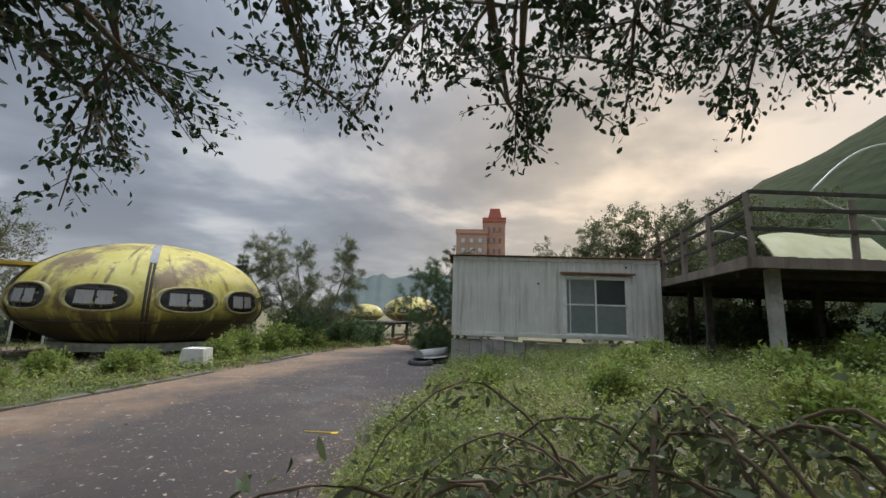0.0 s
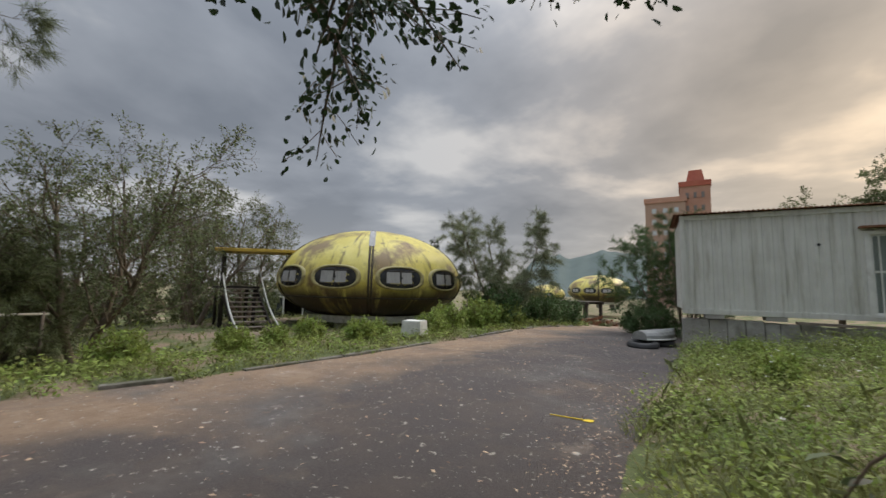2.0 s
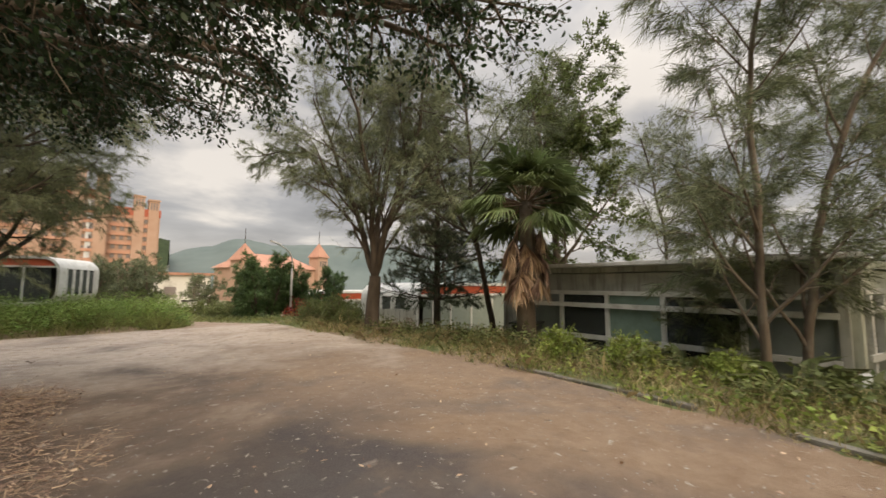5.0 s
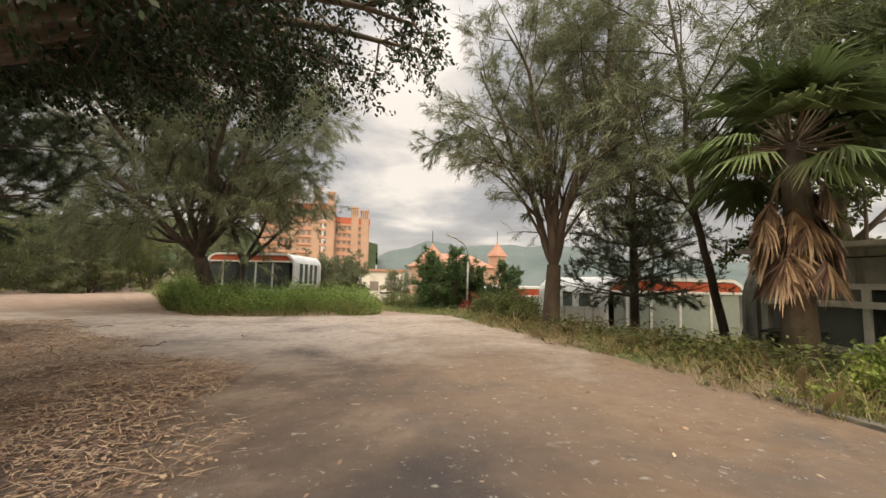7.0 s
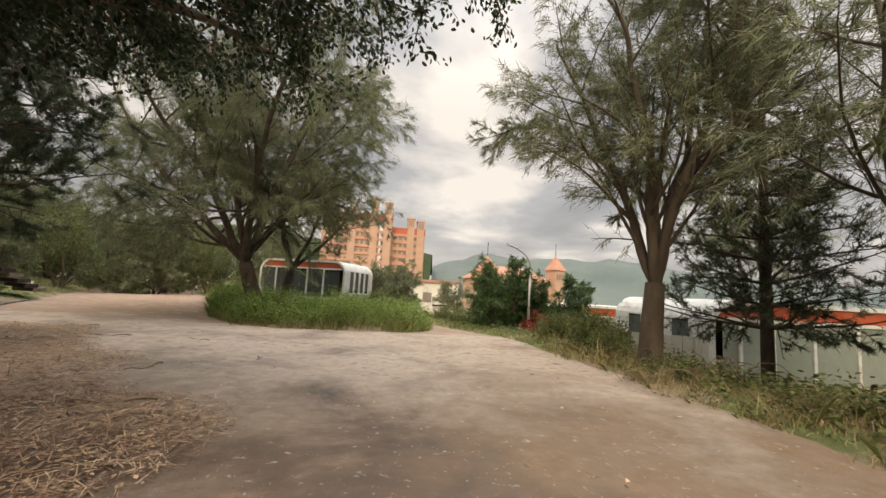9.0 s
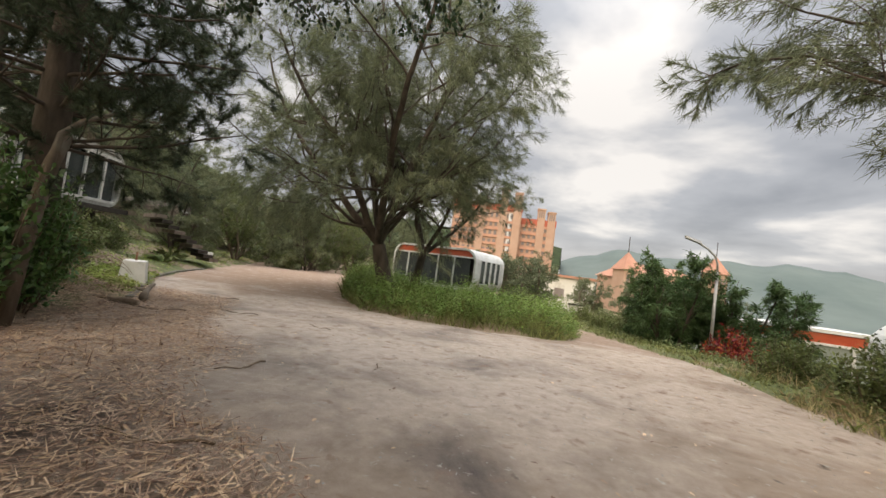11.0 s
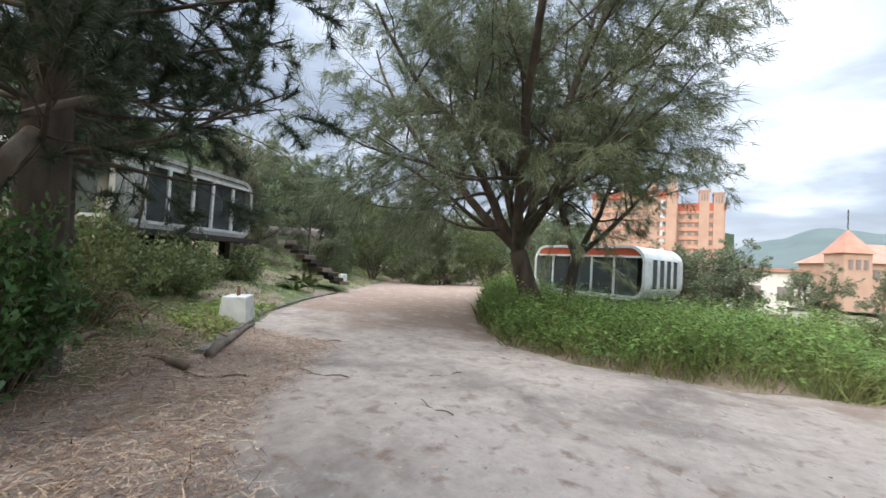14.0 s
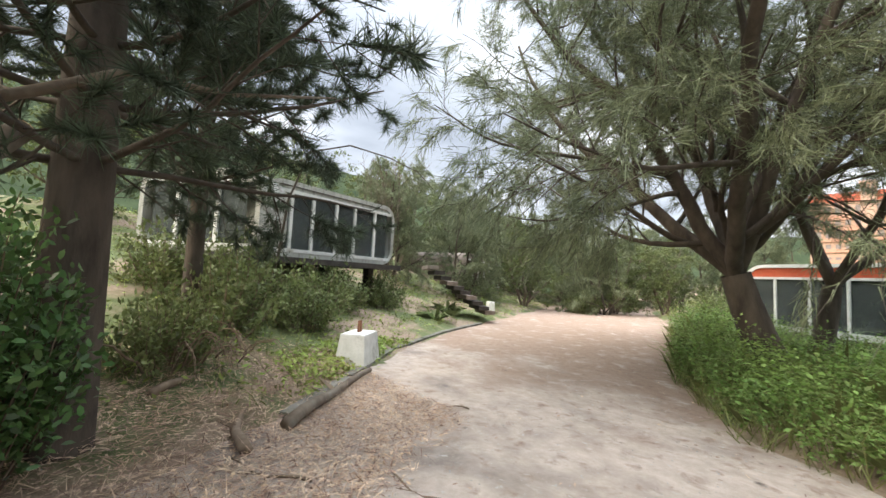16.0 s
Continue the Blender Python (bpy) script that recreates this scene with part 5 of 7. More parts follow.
part("penthouse", Shape().add([(3.4, 3.0, 37), (7.6, 3.0, 37), (7.6, 9, 37), (3.4, 9, 37), (4.1, 3.6, 40.4), (7.0, 3.6, 40.4), (7.0, 8.4, 40.4), (4.1, 8.4, 40.4)], [(0, 1, 5, 4), (1, 2, 6, 5), (2, 3, 7, 6), (3, 0, 4, 7), (4, 5, 6, 7)]), M["coral_red"], tw)

# small white building and gate box down the lower branch
wp = thing("white_building", "small white building at the road's end", "building", pose(-13.5, -58, -1.2, 0, 0, 0))
part("wall", Shape().box(-3, -4, -2, 3, 2, 3.6), M["plaster"], wp)
part("roof", Shape().box(-3.3, -4.3, 3.6, 3.3, 2.3, 3.9), M["orange_roof"], wp)
for x in (-1.8, 0.6):
    part("window", Shape().box(x, 1.96, 0.9, x + 1.2, 2.03, 2.2), M["far_window"], wp)
gb = thing("gate_post", "white gate post with a dark cap beside the lower road", "gate post", pose(-10.6, -35, gz(-10.6, -35)))
part("body", Shape().box(-0.45, -0.3, -0.2, 0.45, 0.3, 1.0), M["plaster"], gb, bevel=0.02)
part("cap", Shape().box(-0.52, -0.37, 1.0, 0.52, 0.37, 1.1), M["timber_dark"], gb)

# ---- worn steps up the bank ----
steps = thing("bank_steps", "dark worn steps climbing the bank to the houses", "stair", pose(0, 0, 0))
S0, S1 = Vector((8.1, -21.0, 0.45)), Vector((9.1, -19.0, 2.0))
out = Vector((S1.y - S0.y, S0.x - S1.x, 0)).normalized()
for i in range(10):
    q = S0.lerp(S1, i / 9)
    part("step", Shape().beam(q - out * 0.65 + Vector((0, 0, -0.06 + 0.02 * math.sin(i * 5))), q + out * 0.65 + Vector((0, 0, -0.06)), 0.40, 0.14), M["timber_dark"] if i % 3 else M["timber"], steps, bevel=0.01)


# ---- plants ----
def unit(a):
    return a / (np.linalg.norm(a, axis=-1, keepdims=True) + 1e-9)


def grow(r, start, way, length, radius, levels, wob=0.12, lift=0.05, droop=None):
    """Branches as (points, radii, level). levels: (children, angle in degrees, length ratio, first fraction) a level."""
    out = []

    def branch(p, d, L, rad, lev):
        n = max(4, int(L / 0.35) + 2)
        pts = [np.array(p, float)]
        d = np.array(d, float)
        for _ in range(n):
            d = unit(d + r.normal(0, wob * (1 + 0.3 * lev), 3) + np.array([0, 0, lift if lev < 2 else (droop if droop is not None else lift)]))
            pts.append(pts[-1] + d * L / n)
        pts = np.array(pts)
        rads = np.linspace(rad, rad * (0.22 if lev == 0 else 0.15), n + 1)
        out.append((pts, rads, lev))
        if lev >= len(levels):
            return
        count, ang, ratio, first = levels[lev]
        for k in range(count):
            f = first + (1 - first) * (k + r.uniform(0, 1)) / count
            i = min(n, int(f * n))
            t = unit(pts[min(n, i + 1)] - pts[max(0, i - 1)])
            q = unit(np.cross(t, r.normal(0, 1, 3)))
            a = radians(ang * r.uniform(0.7, 1.25))
            branch(pts[i], unit(t * math.cos(a) + q * math.sin(a)), L * ratio * r.uniform(0.7, 1.15) * (1.15 - 0.45 * f), max(0.005, rads[i] * 0.5), lev + 1)

    branch(start, way, length, radius, 0)
    return out


def wood_mesh(branches, mat, thin=0.004, finest=9):
    s = Shape()
    for pts, rads, lev in branches:
        if lev > finest:
            continue
        if lev >= 2:
            k = np.unique(np.linspace(0, len(pts) - 1, 4 if lev == 2 else 3).astype(int))
            pts, rads = pts[k], rads[k]
        s.tube(pts, np.maximum(rads, thin), (9, 6, 3, 3, 3)[min(lev, 4)], cap=False)
    return s.mesh("trunk", mat, True)


def sample(branches, level, total, r, tip=0.0, bare=0.0):
    """About that many points along the branches from a level on, and the way there."""
    P, T = [], []
    per_m = total / sum(np.linalg.norm(np.diff(b[0], axis=0), axis=1).sum() for b in branches if b[2] >= level)
    for pts, rads, lev in branches:
        if lev < level:
            continue
        seg = np.diff(pts, axis=0)
        L = np.linalg.norm(seg, axis=1).sum()
        share = (0.12 if r.uniform(0, 1) < bare else 1 + bare) if bare else 1.0
        n = int(per_m * L * share + r.uniform(0, 1))
        f = np.sqrt(r.uniform(tip ** 2, 1, n)) * (len(pts) - 1.001)
        i = f.astype(int)
        P.append(pts[i] + seg[i] * (f - i)[:, None])
        T.append(unit(seg[i]))
    return np.concatenate(P), np.concatenate(T)


def leaf_mesh(name, P, D, L, W, mat, kind, r, flat=0.0):
    """Leaves at P along D. tri: needles; diamond: small leaves; oval: large leaves; blade: bent grass."""
    n = len(P)
    D = unit(D)
    S = unit(np.cross(D, unit(r.normal(0, 1, (n, 3)) + np.array([0, 0, flat]))))
    N = np.cross(S, D)
    L, W = np.broadcast_to(L, n)[:, None], np.broadcast_to(W, n)[:, None]
    if kind == "tri":
        V = np.stack([P - S * W / 2, P + S * W / 2, P + D * L], 1)
    elif kind == "diamond":
        V = np.stack([P, P + D * L * 0.45 + S * W / 2, P + D * L - N * L * 0.1, P + D * L * 0.45 - S * W / 2], 1)
    elif kind == "oval":
        V = np.stack([P, P + D * L * 0.28 + S * W * 0.42 + N * W * 0.1, P + D * L * 0.68 + S * W * 0.44 + N * W * 0.08, P + D * L - N * L * 0.12, P + D * L * 0.68 - S * W * 0.44 + N * W * 0.08, P + D * L * 0.28 - S * W * 0.42 + N * W * 0.1], 1)
    else:
        B = unit(D + np.array([0, 0, -0.75]) + S * 0.2)
        V = np.stack([P - S * W / 2, P + S * W / 2, P + D * L * 0.55 + S * W * 0.35, P + D * L * 0.55 + B * L * 0.5, P + D * L * 0.55 - S * W * 0.35], 1)
    k = V.shape[1]
    return np_mesh(name, V.reshape(-1, 3), np.arange(n * k).reshape(n, k), mat)


def plant(name, label, category, m, wood, crown, group=""):
    t = thing(name, label, category, m, group)
    if wood:
        part("trunk", wood, None, t)
    for c in crown if isinstance(crown, list) else [crown]:
        part("crown", c, None, t)
    return t


def casuarina(seed, height, radius, stems=1, lean=(0, 0), spread=55, leaves=30000, first=0.25, bark="bark", leaf="needle", kids=(11, 6, 5), fork=0.0, limb=0.42, needle=(0.16, 0.36), thick=0.02, finest=9, tilts=(0.25, 0.55)):
    """A feathery tree: limbs, drooping twigs and many thin sprays."""
    r = np.random.default_rng(seed)
    br = []
    if fork:
        base = grow(r, (0, 0, -0.2), (lean[0], lean[1], 1), fork + 0.2, radius, (), 0.03)
        br += [(base[0][0], np.linspace(radius * 1.25, radius * 0.9, len(base[0][1])), 0)]
        p0 = base[0][0][-1]
        for k in range(stems):
            a = 2 * math.pi * k / stems + r.uniform(-0.4, 0.4)
            tilt = r.uniform(*tilts)
            br += grow(r, p0, unit(np.array([math.cos(a) * tilt + lean[0], math.sin(a) * tilt + lean[1], 1.0])), (height - fork) * r.uniform(0.75, 1.0), radius * 0.55, ((kids[0], spread, limb, first), (kids[1], 45, 0.5, 0.2), (kids[2], 40, 0.5, 0.2)), 0.07, 0.04, -0.06)
    else:
        for k in range(stems):
            a = 2 * math.pi * k / max(1, stems) + r.uniform(0, 1)
            o = 0.25 if stems > 1 else 0.0
            br += grow(r, (o * math.cos(a), o * math.sin(a), -0.2), unit(np.array([lean[0] + o * math.cos(a) * 1.2, lean[1] + o * math.sin(a) * 1.2, 1.0])), height * r.uniform(0.85, 1.0), radius, ((kids[0], spread, limb, first), (kids[1], 45, 0.5, 0.2), (kids[2], 40, 0.5, 0.2)), 0.06, 0.03, -0.08)
    P, T = sample(br, 2, leaves, r, 0.25, 0.24)
    P = P + r.normal(0, 0.035, P.shape)
    n = len(P)
    D = T * 0.7 + r.normal(0, 0.45, (n, 3)) + np.array([0, 0, -0.35])
    return wood_mesh(br, M[bark], 0.004, finest), leaf_mesh("crown", P, D, r.uniform(*needle, n), thick, M[leaf], "tri", r)


def broadleaf(seed, height, radius, leaf="leaf_mid", size=(0.08, 0.15), leaves=9000, spread=55, first=0.25, kids=(8, 6, 5), stems=1, bark="bark", kind="diamond", limb=0.5, lean=(0, 0), droop=-0.03, finest=9):
    r = np.random.default_rng(seed)
    br = []
    for k in range(stems):
        a = 2 * math.pi * k / max(1, stems)
        o = 0.35 if stems > 1 else 0.0
        br += grow(r, (o * 0.3 * math.cos(a), o * 0.3 * math.sin(a), -0.2), unit(np.array([lean[0] + o * math.cos(a), lean[1] + o * math.sin(a), 1.0])), height * r.uniform(0.8, 1.0), radius, ((kids[0], spread, limb, first), (kids[1], 50, 0.55, 0.2), (kids[2], 45, 0.55, 0.15)), 0.09, 0.03, droop)
    P, T = sample(br, 2, leaves, r, 0.25, 0.25)
    n = len(P)
    P = P + r.normal(0, 0.045, (n, 3))
    D = T * 0.5 + r.normal(0, 0.7, (n, 3)) + np.array([0, 0, -0.15])
    L = r.uniform(*size, n)
    return wood_mesh(br, M[bark], 0.004, finest), leaf_mesh("crown", P, D, L, L * 0.5, M[leaf], kind, r, 0.8)


def shrub(seed, w, h, leaf="leaf_mid", size=(0.05, 0.1), count=6000, kind="diamond", wide=0.45):
    """Many short stems with leaves in a rough mound."""
    r = np.random.default_rng(seed)
    s, P, D = Shape(), [], []
    stems = 46
    for k in range(stems):
        a, q = r.uniform(0, 2 * np.pi), math.sqrt(r.uniform(0, 1))
        tip = np.array([math.cos(a) * q * w, math.sin(a) * q * w, h * (1 - 0.55 * q * q) * r.uniform(0.6, 1.15)])
        root = tip * np.array([0.45, 0.45, 0]) + np.array([0, 0, -0.08])
        mid = (root + tip) / 2 + r.normal(0, 0.06, 3)
        f = np.linspace(0, 1, 6)[:, None]
        pts = root * (1 - f) ** 2 + 2 * mid * f * (1 - f) + tip * f ** 2
        s.tube(pts, np.linspace(0.012, 0.004, 6), 3, False)
        m = count // stems
        g = r.uniform(0.25, 1.02, m)[:, None]
        P.append(root * (1 - g) ** 2 + 2 * mid * g * (1 - g) + tip * g ** 2 + r.normal(0, 0.05 + 0.03 * w, (m, 3)))
        D.append(np.repeat((tip - root)[None], m, 0) * 0.4 + r.normal(0, 0.6, (m, 3)))
    P, D = np.concatenate(P), np.concatenate(D)
    P[:, 2] = np.maximum(P[:, 2], 0.02)
    L = r.uniform(*size, len(P))
    return s.mesh("trunk", M["twig"], True), leaf_mesh("crown", P, D, L, L * wide, M[leaf], kind, r, 0.6)


def tiered_pine(seed, height, radius, tiers, reach, leaf="needle_dark", low=0.12, leaves=40000, ang=8, needle=(0.1, 0.22), thick=0.016, tip=0.2, kids=9):
    """Level whorls of branches with tufted sprays, as on an araucaria."""
    r = np.random.default_rng(seed)
    br = [(np.array([(0, 0, -0.2), (0.03, 0.02, height * 0.35), (0.0, 0.03, height * 0.7), (0, 0, height)]), np.array([radius, radius * 0.75, radius * 0.4, 0.02]), 0)]
    for k in range(tiers):
        f = low + (0.97 - low) * k / tiers
        z, L = height * f, reach * (1 - f) ** 0.75 * r.uniform(0.85, 1.1) + 0.15
        n = r.integers(5, 7)
        for j in range(n):
            a = 2 * math.pi * (j + r.uniform(-0.25, 0.25)) / n + k
            d = np.array([math.cos(a), math.sin(a), math.tan(radians(ang))])
            br += [(p, q, l + 1) for p, q, l in grow(r, (0, 0, z), unit(d), L, 0.035, ((kids, 50, 0.38, 0.2), (3, 45, 0.5, 0.3)), 0.06, 0.015, 0.0)]
    P, T = sample(br, 2, leaves, r, tip, 0.25)
    keep = np.linalg.norm(P[:, :2], axis=1) > 0.2
    P, T = P[keep], T[keep]
    n = len(P)
    D = T * 0.6 + r.normal(0, 0.5, (n, 3)) + np.array([0, 0, 0.12])
    return wood_mesh(br, M["bark_dark"]), leaf_mesh("crown", P, D, r.uniform(*needle, n), thick, M[leaf], "tri", r)


def place(kind, label, category, made, spots, group=""):
    """Plants one and copies it to the other spots: x, y, turn, scale."""
    first = None
    for x, y, turn, sc in spots:
        m = pose(x, y, gz(x, y), 0, 0, turn) @ Matrix.Diagonal((sc, sc, sc, 1))
        if first is None:
            first = plant(kind, label, category, pose(0, 0, 0), *made, group=group)
            first.matrix_basis = m
            first.scale = (sc, sc, sc)
        else:
            c = copy_thing(first, pose(x, y, gz(x, y), 0, 0, turn))
            c.scale = (sc, sc, sc)
    return first


# big tree of the traffic island, two leaning trunks
place("casuarina_tree", "broad feathery grey-green casuarina with a dark leaning trunk", "tree", casuarina(21, 10.6, 0.24, 6, (0.36, 0.2), 64, 165000, 0.06, "bark_dark", kids=(12, 8, 6), fork=1.9, limb=0.56, needle=(0.16, 0.38), thick=0.013, tilts=(0.35, 0.95)), [(-1.15, -19.4, 0, 1.14)])
place("casuarina_tree", "lower casuarina with a dark trunk bent over the house", "tree", casuarina(28, 8.0, 0.2, 4, (-0.24, 0.0), 62, 46000, 0.25, "bark_dark", kids=(10, 7, 6), fork=2.1, limb=0.55, needle=(0.14, 0.34), thick=0.016, tilts=(0.35, 0.8)), [(-1.0, -22.4, 40, 1.0)])
# airy double-stemmed tree by the first house
place("casuarina_tree", "tall thin airy casuarina with two stems and few sprays", "tree", casuarina(22, 9.2, 0.07, 2, (0, 0), 38, 38000, 0.10, "bark", kids=(18, 6, 5), limb=0.30, thick=0.013), [(-11.7, -0.5, 105, 1.0)])
# pruned tree with rising limbs on the seaward verge
pruned = place("casuarina_tree", "sparse tree with a stout pruned trunk and rising limbs", "tree", casuarina(23, 9.5, 0.19, 5, (0, 0), 40, 56000, 0.12, "bark_mid", kids=(13, 7, 5), fork=1.6, limb=0.44, needle=(0.12, 0.28), thick=0.014), [(-10.6, -9.6, 20, 1.0)])
# dark double trunk behind the palm, with a full crown
place("casuarina_tree", "casuarina with a dark forked trunk and full crown", "tree", casuarina(24, 9.0, 0.10, 2, (0, 0), 54, 22000, 0.42, "bark_dark", kids=(13, 7, 5), limb=0.42, thick=0.016), [(-13.6, -7.25, 0, 1.0), (-18.5, -3.5, 120, 0.9), (-19.5, -15.5, 200, 0.95)])
# trees between the houses and the saucer
place("seaside_tree", "open-crowned small-leaved tree behind the verge", "tree", broadleaf(31, 5.7, 0.10, "needle_mid", (0.05, 0.10), 15000, 40, 0.2, (11, 7, 5), 3, limb=0.46), [(-14.3, 4.2, 0, 1.0), (-19.5, 8.6, 90, 1.05), (-21.5, 11.5, 200, 1.1), (-18.5, 4.6, 40, 0.95), (-14.6, 1.9, 150, 0.7)], "trees behind the verge")
place("casuarina_bush", "low dark drooping casuarina thicket by the house", "tree", casuarina(29, 3.6, 0.06, 4, (0, 0), 62, 26000, 0.04, "bark_dark", "needle_mid", (11, 7, 5), limb=0.5, needle=(0.14, 0.32), thick=0.015), [(-14.3, 2.7, 0, 0.88), (-15.6, 2.4, 120, 0.95), (-13.3, -1.2, 60, 0.6)], "casuarina thicket")
place("hedge_bush", "dark bush on the slope towards the sea", "shrub", broadleaf(36, 2.6, 0.05, "needle_mid", (0.08, 0.15), 7000, 60, 0.04, (9, 5, 4), 3, finest=1), [(-22.5, -1.5, 0, 1.1), (-23.5, 3.2, 60, 1.2), (-22.0, 7.0, 120, 1.1), (-24.5, 10.2, 180, 1.25), (-26.0, 14.2, 240, 1.2), (-22.5, 17.8, 300, 1.1), (-25.5, 21.0, 20, 1.3), (-21.0, 22.5, 80, 1.1), (-19.5, 19.8, 140, 0.9), (-17.0, 21.0, 200, 1.0), (-14.2, 22.5, 260, 1.0), (-24.0, -6.0, 320, 1.2), (-23.0, -11.0, 40, 1.2), (-27.0, 6.5, 100, 1.3)], "seaward hedge")
# leafy tree above the palm
place("broadleaf_tree", "dense olive-green tree behind the palm", "tree", broadleaf(32, 9.0, 0.16, "leaf_olive", (0.07, 0.13), 34000, 56, 0.24, (13, 8, 5), 1, limb=0.46), [(-14.0, -4.9, 0, 1.0)])
# young trees by the crest of the road
place("casuarina_tree", "young upright casuarina beside the saucer house", "tree", casuarina(25, 5.6, 0.05, 3, (0, 0), 36, 34000, 0.05, "bark", kids=(16, 6, 4), limb=0.34, thick=0.014), [(-9.9, 17.2, 0, 1.0)])
place("casuarina_tree", "casuarina leaning over the road beyond the container", "tree", casuarina(26, 5.2, 0.06, 4, (-0.3, -0.1), 55, 40000, 0.04, "bark", "needle_green", kids=(14, 6, 4), limb=0.45, thick=0.016), [(-3.1, 18.2, 0, 0.82)])
# trees behind container and deck
place("hillside_tree", "bushy tree behind the container cabin", "tree", broadleaf(33, 6.2, 0.12, "needle_mid", (0.07, 0.13), 22000, 55, 0.12, (12, 7, 5), 2, finest=2), [(4.0, 22.5, 0, 1.05), (6.6, 23.0, 70, 1.1), (9.5, 22.5, 140, 1.1), (15.5, 18.5, 210, 1.0), (9.0, 27, 300, 1.2), (1.6, 23.5, 250, 0.85), (12.5, 23, 30, 1.1), (20, 16, 30, 1.2)], "trees behind the cabin")
# inland woods along the upper branch
place("woodland_tree", "grey-green woodland tree on the bank", "tree", casuarina(27, 6.8, 0.10, 3, (0, 0), 55, 30000, 0.05, "bark_dark", kids=(11, 7, 4), limb=0.46, needle=(0.18, 0.36), thick=0.026, finest=2), [(11.9, -23.2, 300, 0.72), (19.0, -29.5, 250, 1.1), (8.8, -31.4, 80, 0.8), (12.5, -33.5, 0, 0.95), (17.5, -36, 60, 1.1), (21, -30, 120, 1.1), (9.0, -42, 30, 1.0), (13, -46, 90, 1.1), (5.0, -37, 200, 0.8), (14.5, -20.5, 220, 0.9), (4.0, -46, 20, 1.0)], "inland woods")
place("woodland_tree", "yellow-green leafy tree in the thicket", "tree", broadleaf(34, 5.4, 0.09, "leaf_mid", (0.08, 0.15), 15000, 58, 0.06, (10, 6, 4), 3, finest=2), [(12.3, -28.6, 0, 0.9), (17.0, -34.5, 190, 1.2), (9.0, -33.0, 290, 0.8), (15.5, -40, 80, 1.1), (10.5, -38, 160, 1.0), (13.0, -14.5, 30, 0.9), (11.5, -9.0, 100, 0.9), (20, -36, 60, 1.1), (6.8, -34.5, 10, 0.8), (17.5, -22, 40, 1.2)], "inland thicket")
place("bare_sapling", "thin bare grey saplings behind the houses", "tree", (wood_mesh([b for k in range(7) for b in grow(np.random.default_rng(200 + k), (0.5 * math.cos(k * 2.1), 0.5 * math.sin(k * 2.1), -0.1), (0.1 * math.cos(k), 0.1 * math.sin(k), 1), 5.2, 0.025, ((8, 28, 0.3, 0.35), (4, 30, 0.4, 0.3)), 0.05, 0.03)], M["bark"], 0.006), []), [(12.6, -19.2, 0, 1.0), (14.0, -20.8, 100, 1.1)], "bare saplings")
# trees beyond the island, before the town
place("seaside_tree", "rounded grey-green tree by the lower road", "tree", broadleaf(35, 4.4, 0.10, "needle", (0.08, 0.14), 14000, 62, 0.05, (10, 6, 4), 3, finest=2), [(-7.4, -33.0, 0, 1.0), (-6.6, -38, 80, 1.1), (-5.4, -36, 170, 0.95), (-12.8, -42, 30, 1.0), (-13.8, -31, 100, 0.7), (-15.5, -38, 10, 1.0), (-2.5, -42, 60, 1.1), (-16, -26, 20, 0.7)], "trees by the lower road")
# conifers
place("norfolk_pine", "dark tiered conifer with level branches", "tree", tiered_pine(41, 9.5, 0.13, 17, 2.0, low=0.16, leaves=60000, needle=(0.08, 0.18), thick=0.015), [(-13.2, -9.6, 0, 1.0)])
place("norfolk_pine", "small distant cone-shaped pine behind the saucer house", "tree", tiered_pine(42, 7.0, 0.12, 16, 1.3, leaves=12000, needle=(0.15, 0.3), thick=0.05), [(-27.0, 34.0, 0, 1.25)])
place("conifer_shrub", "upright bushy green juniper by the lamp", "shrub", casuarina(43, 3.0, 0.05, 4, (0, 0), 28, 16000, 0.02, "bark_dark", "needle_green", (10, 5, 3), limb=0.38, needle=(0.1, 0.2), thick=0.03, finest=1), [(-11.3, -20.8, 0, 1.3), (-13.9, -19.9, 80, 1.15), (-11.6, -23.4, 160, 1.2), (-13.4, -20.9, 30, 1.3), (-11.9, -22.0, 210, 1.0)], "junipers by the lamp")
# pine by the path with tufted branches
pine = place("pine_tree", "dark pine with a thick bare trunk and tufted boughs", "tree", tiered_pine(44, 10.0, 0.25, 15, 3.3, low=0.22, leaves=210000, ang=2, needle=(0.10, 0.2), thick=0.010, tip=0.45, kids=8), [(1.62, -9.68, 40, 1.0)])
place("pine_tree", "slender dark pine standing behind the first", "tree", tiered_pine(45, 8.5, 0.15, 13, 2.0, low=0.28, leaves=70000, ang=6, needle=(0.09, 0.19), thick=0.012, tip=0.4, kids=7), [(4.9, -10.9, 0, 1.0)])


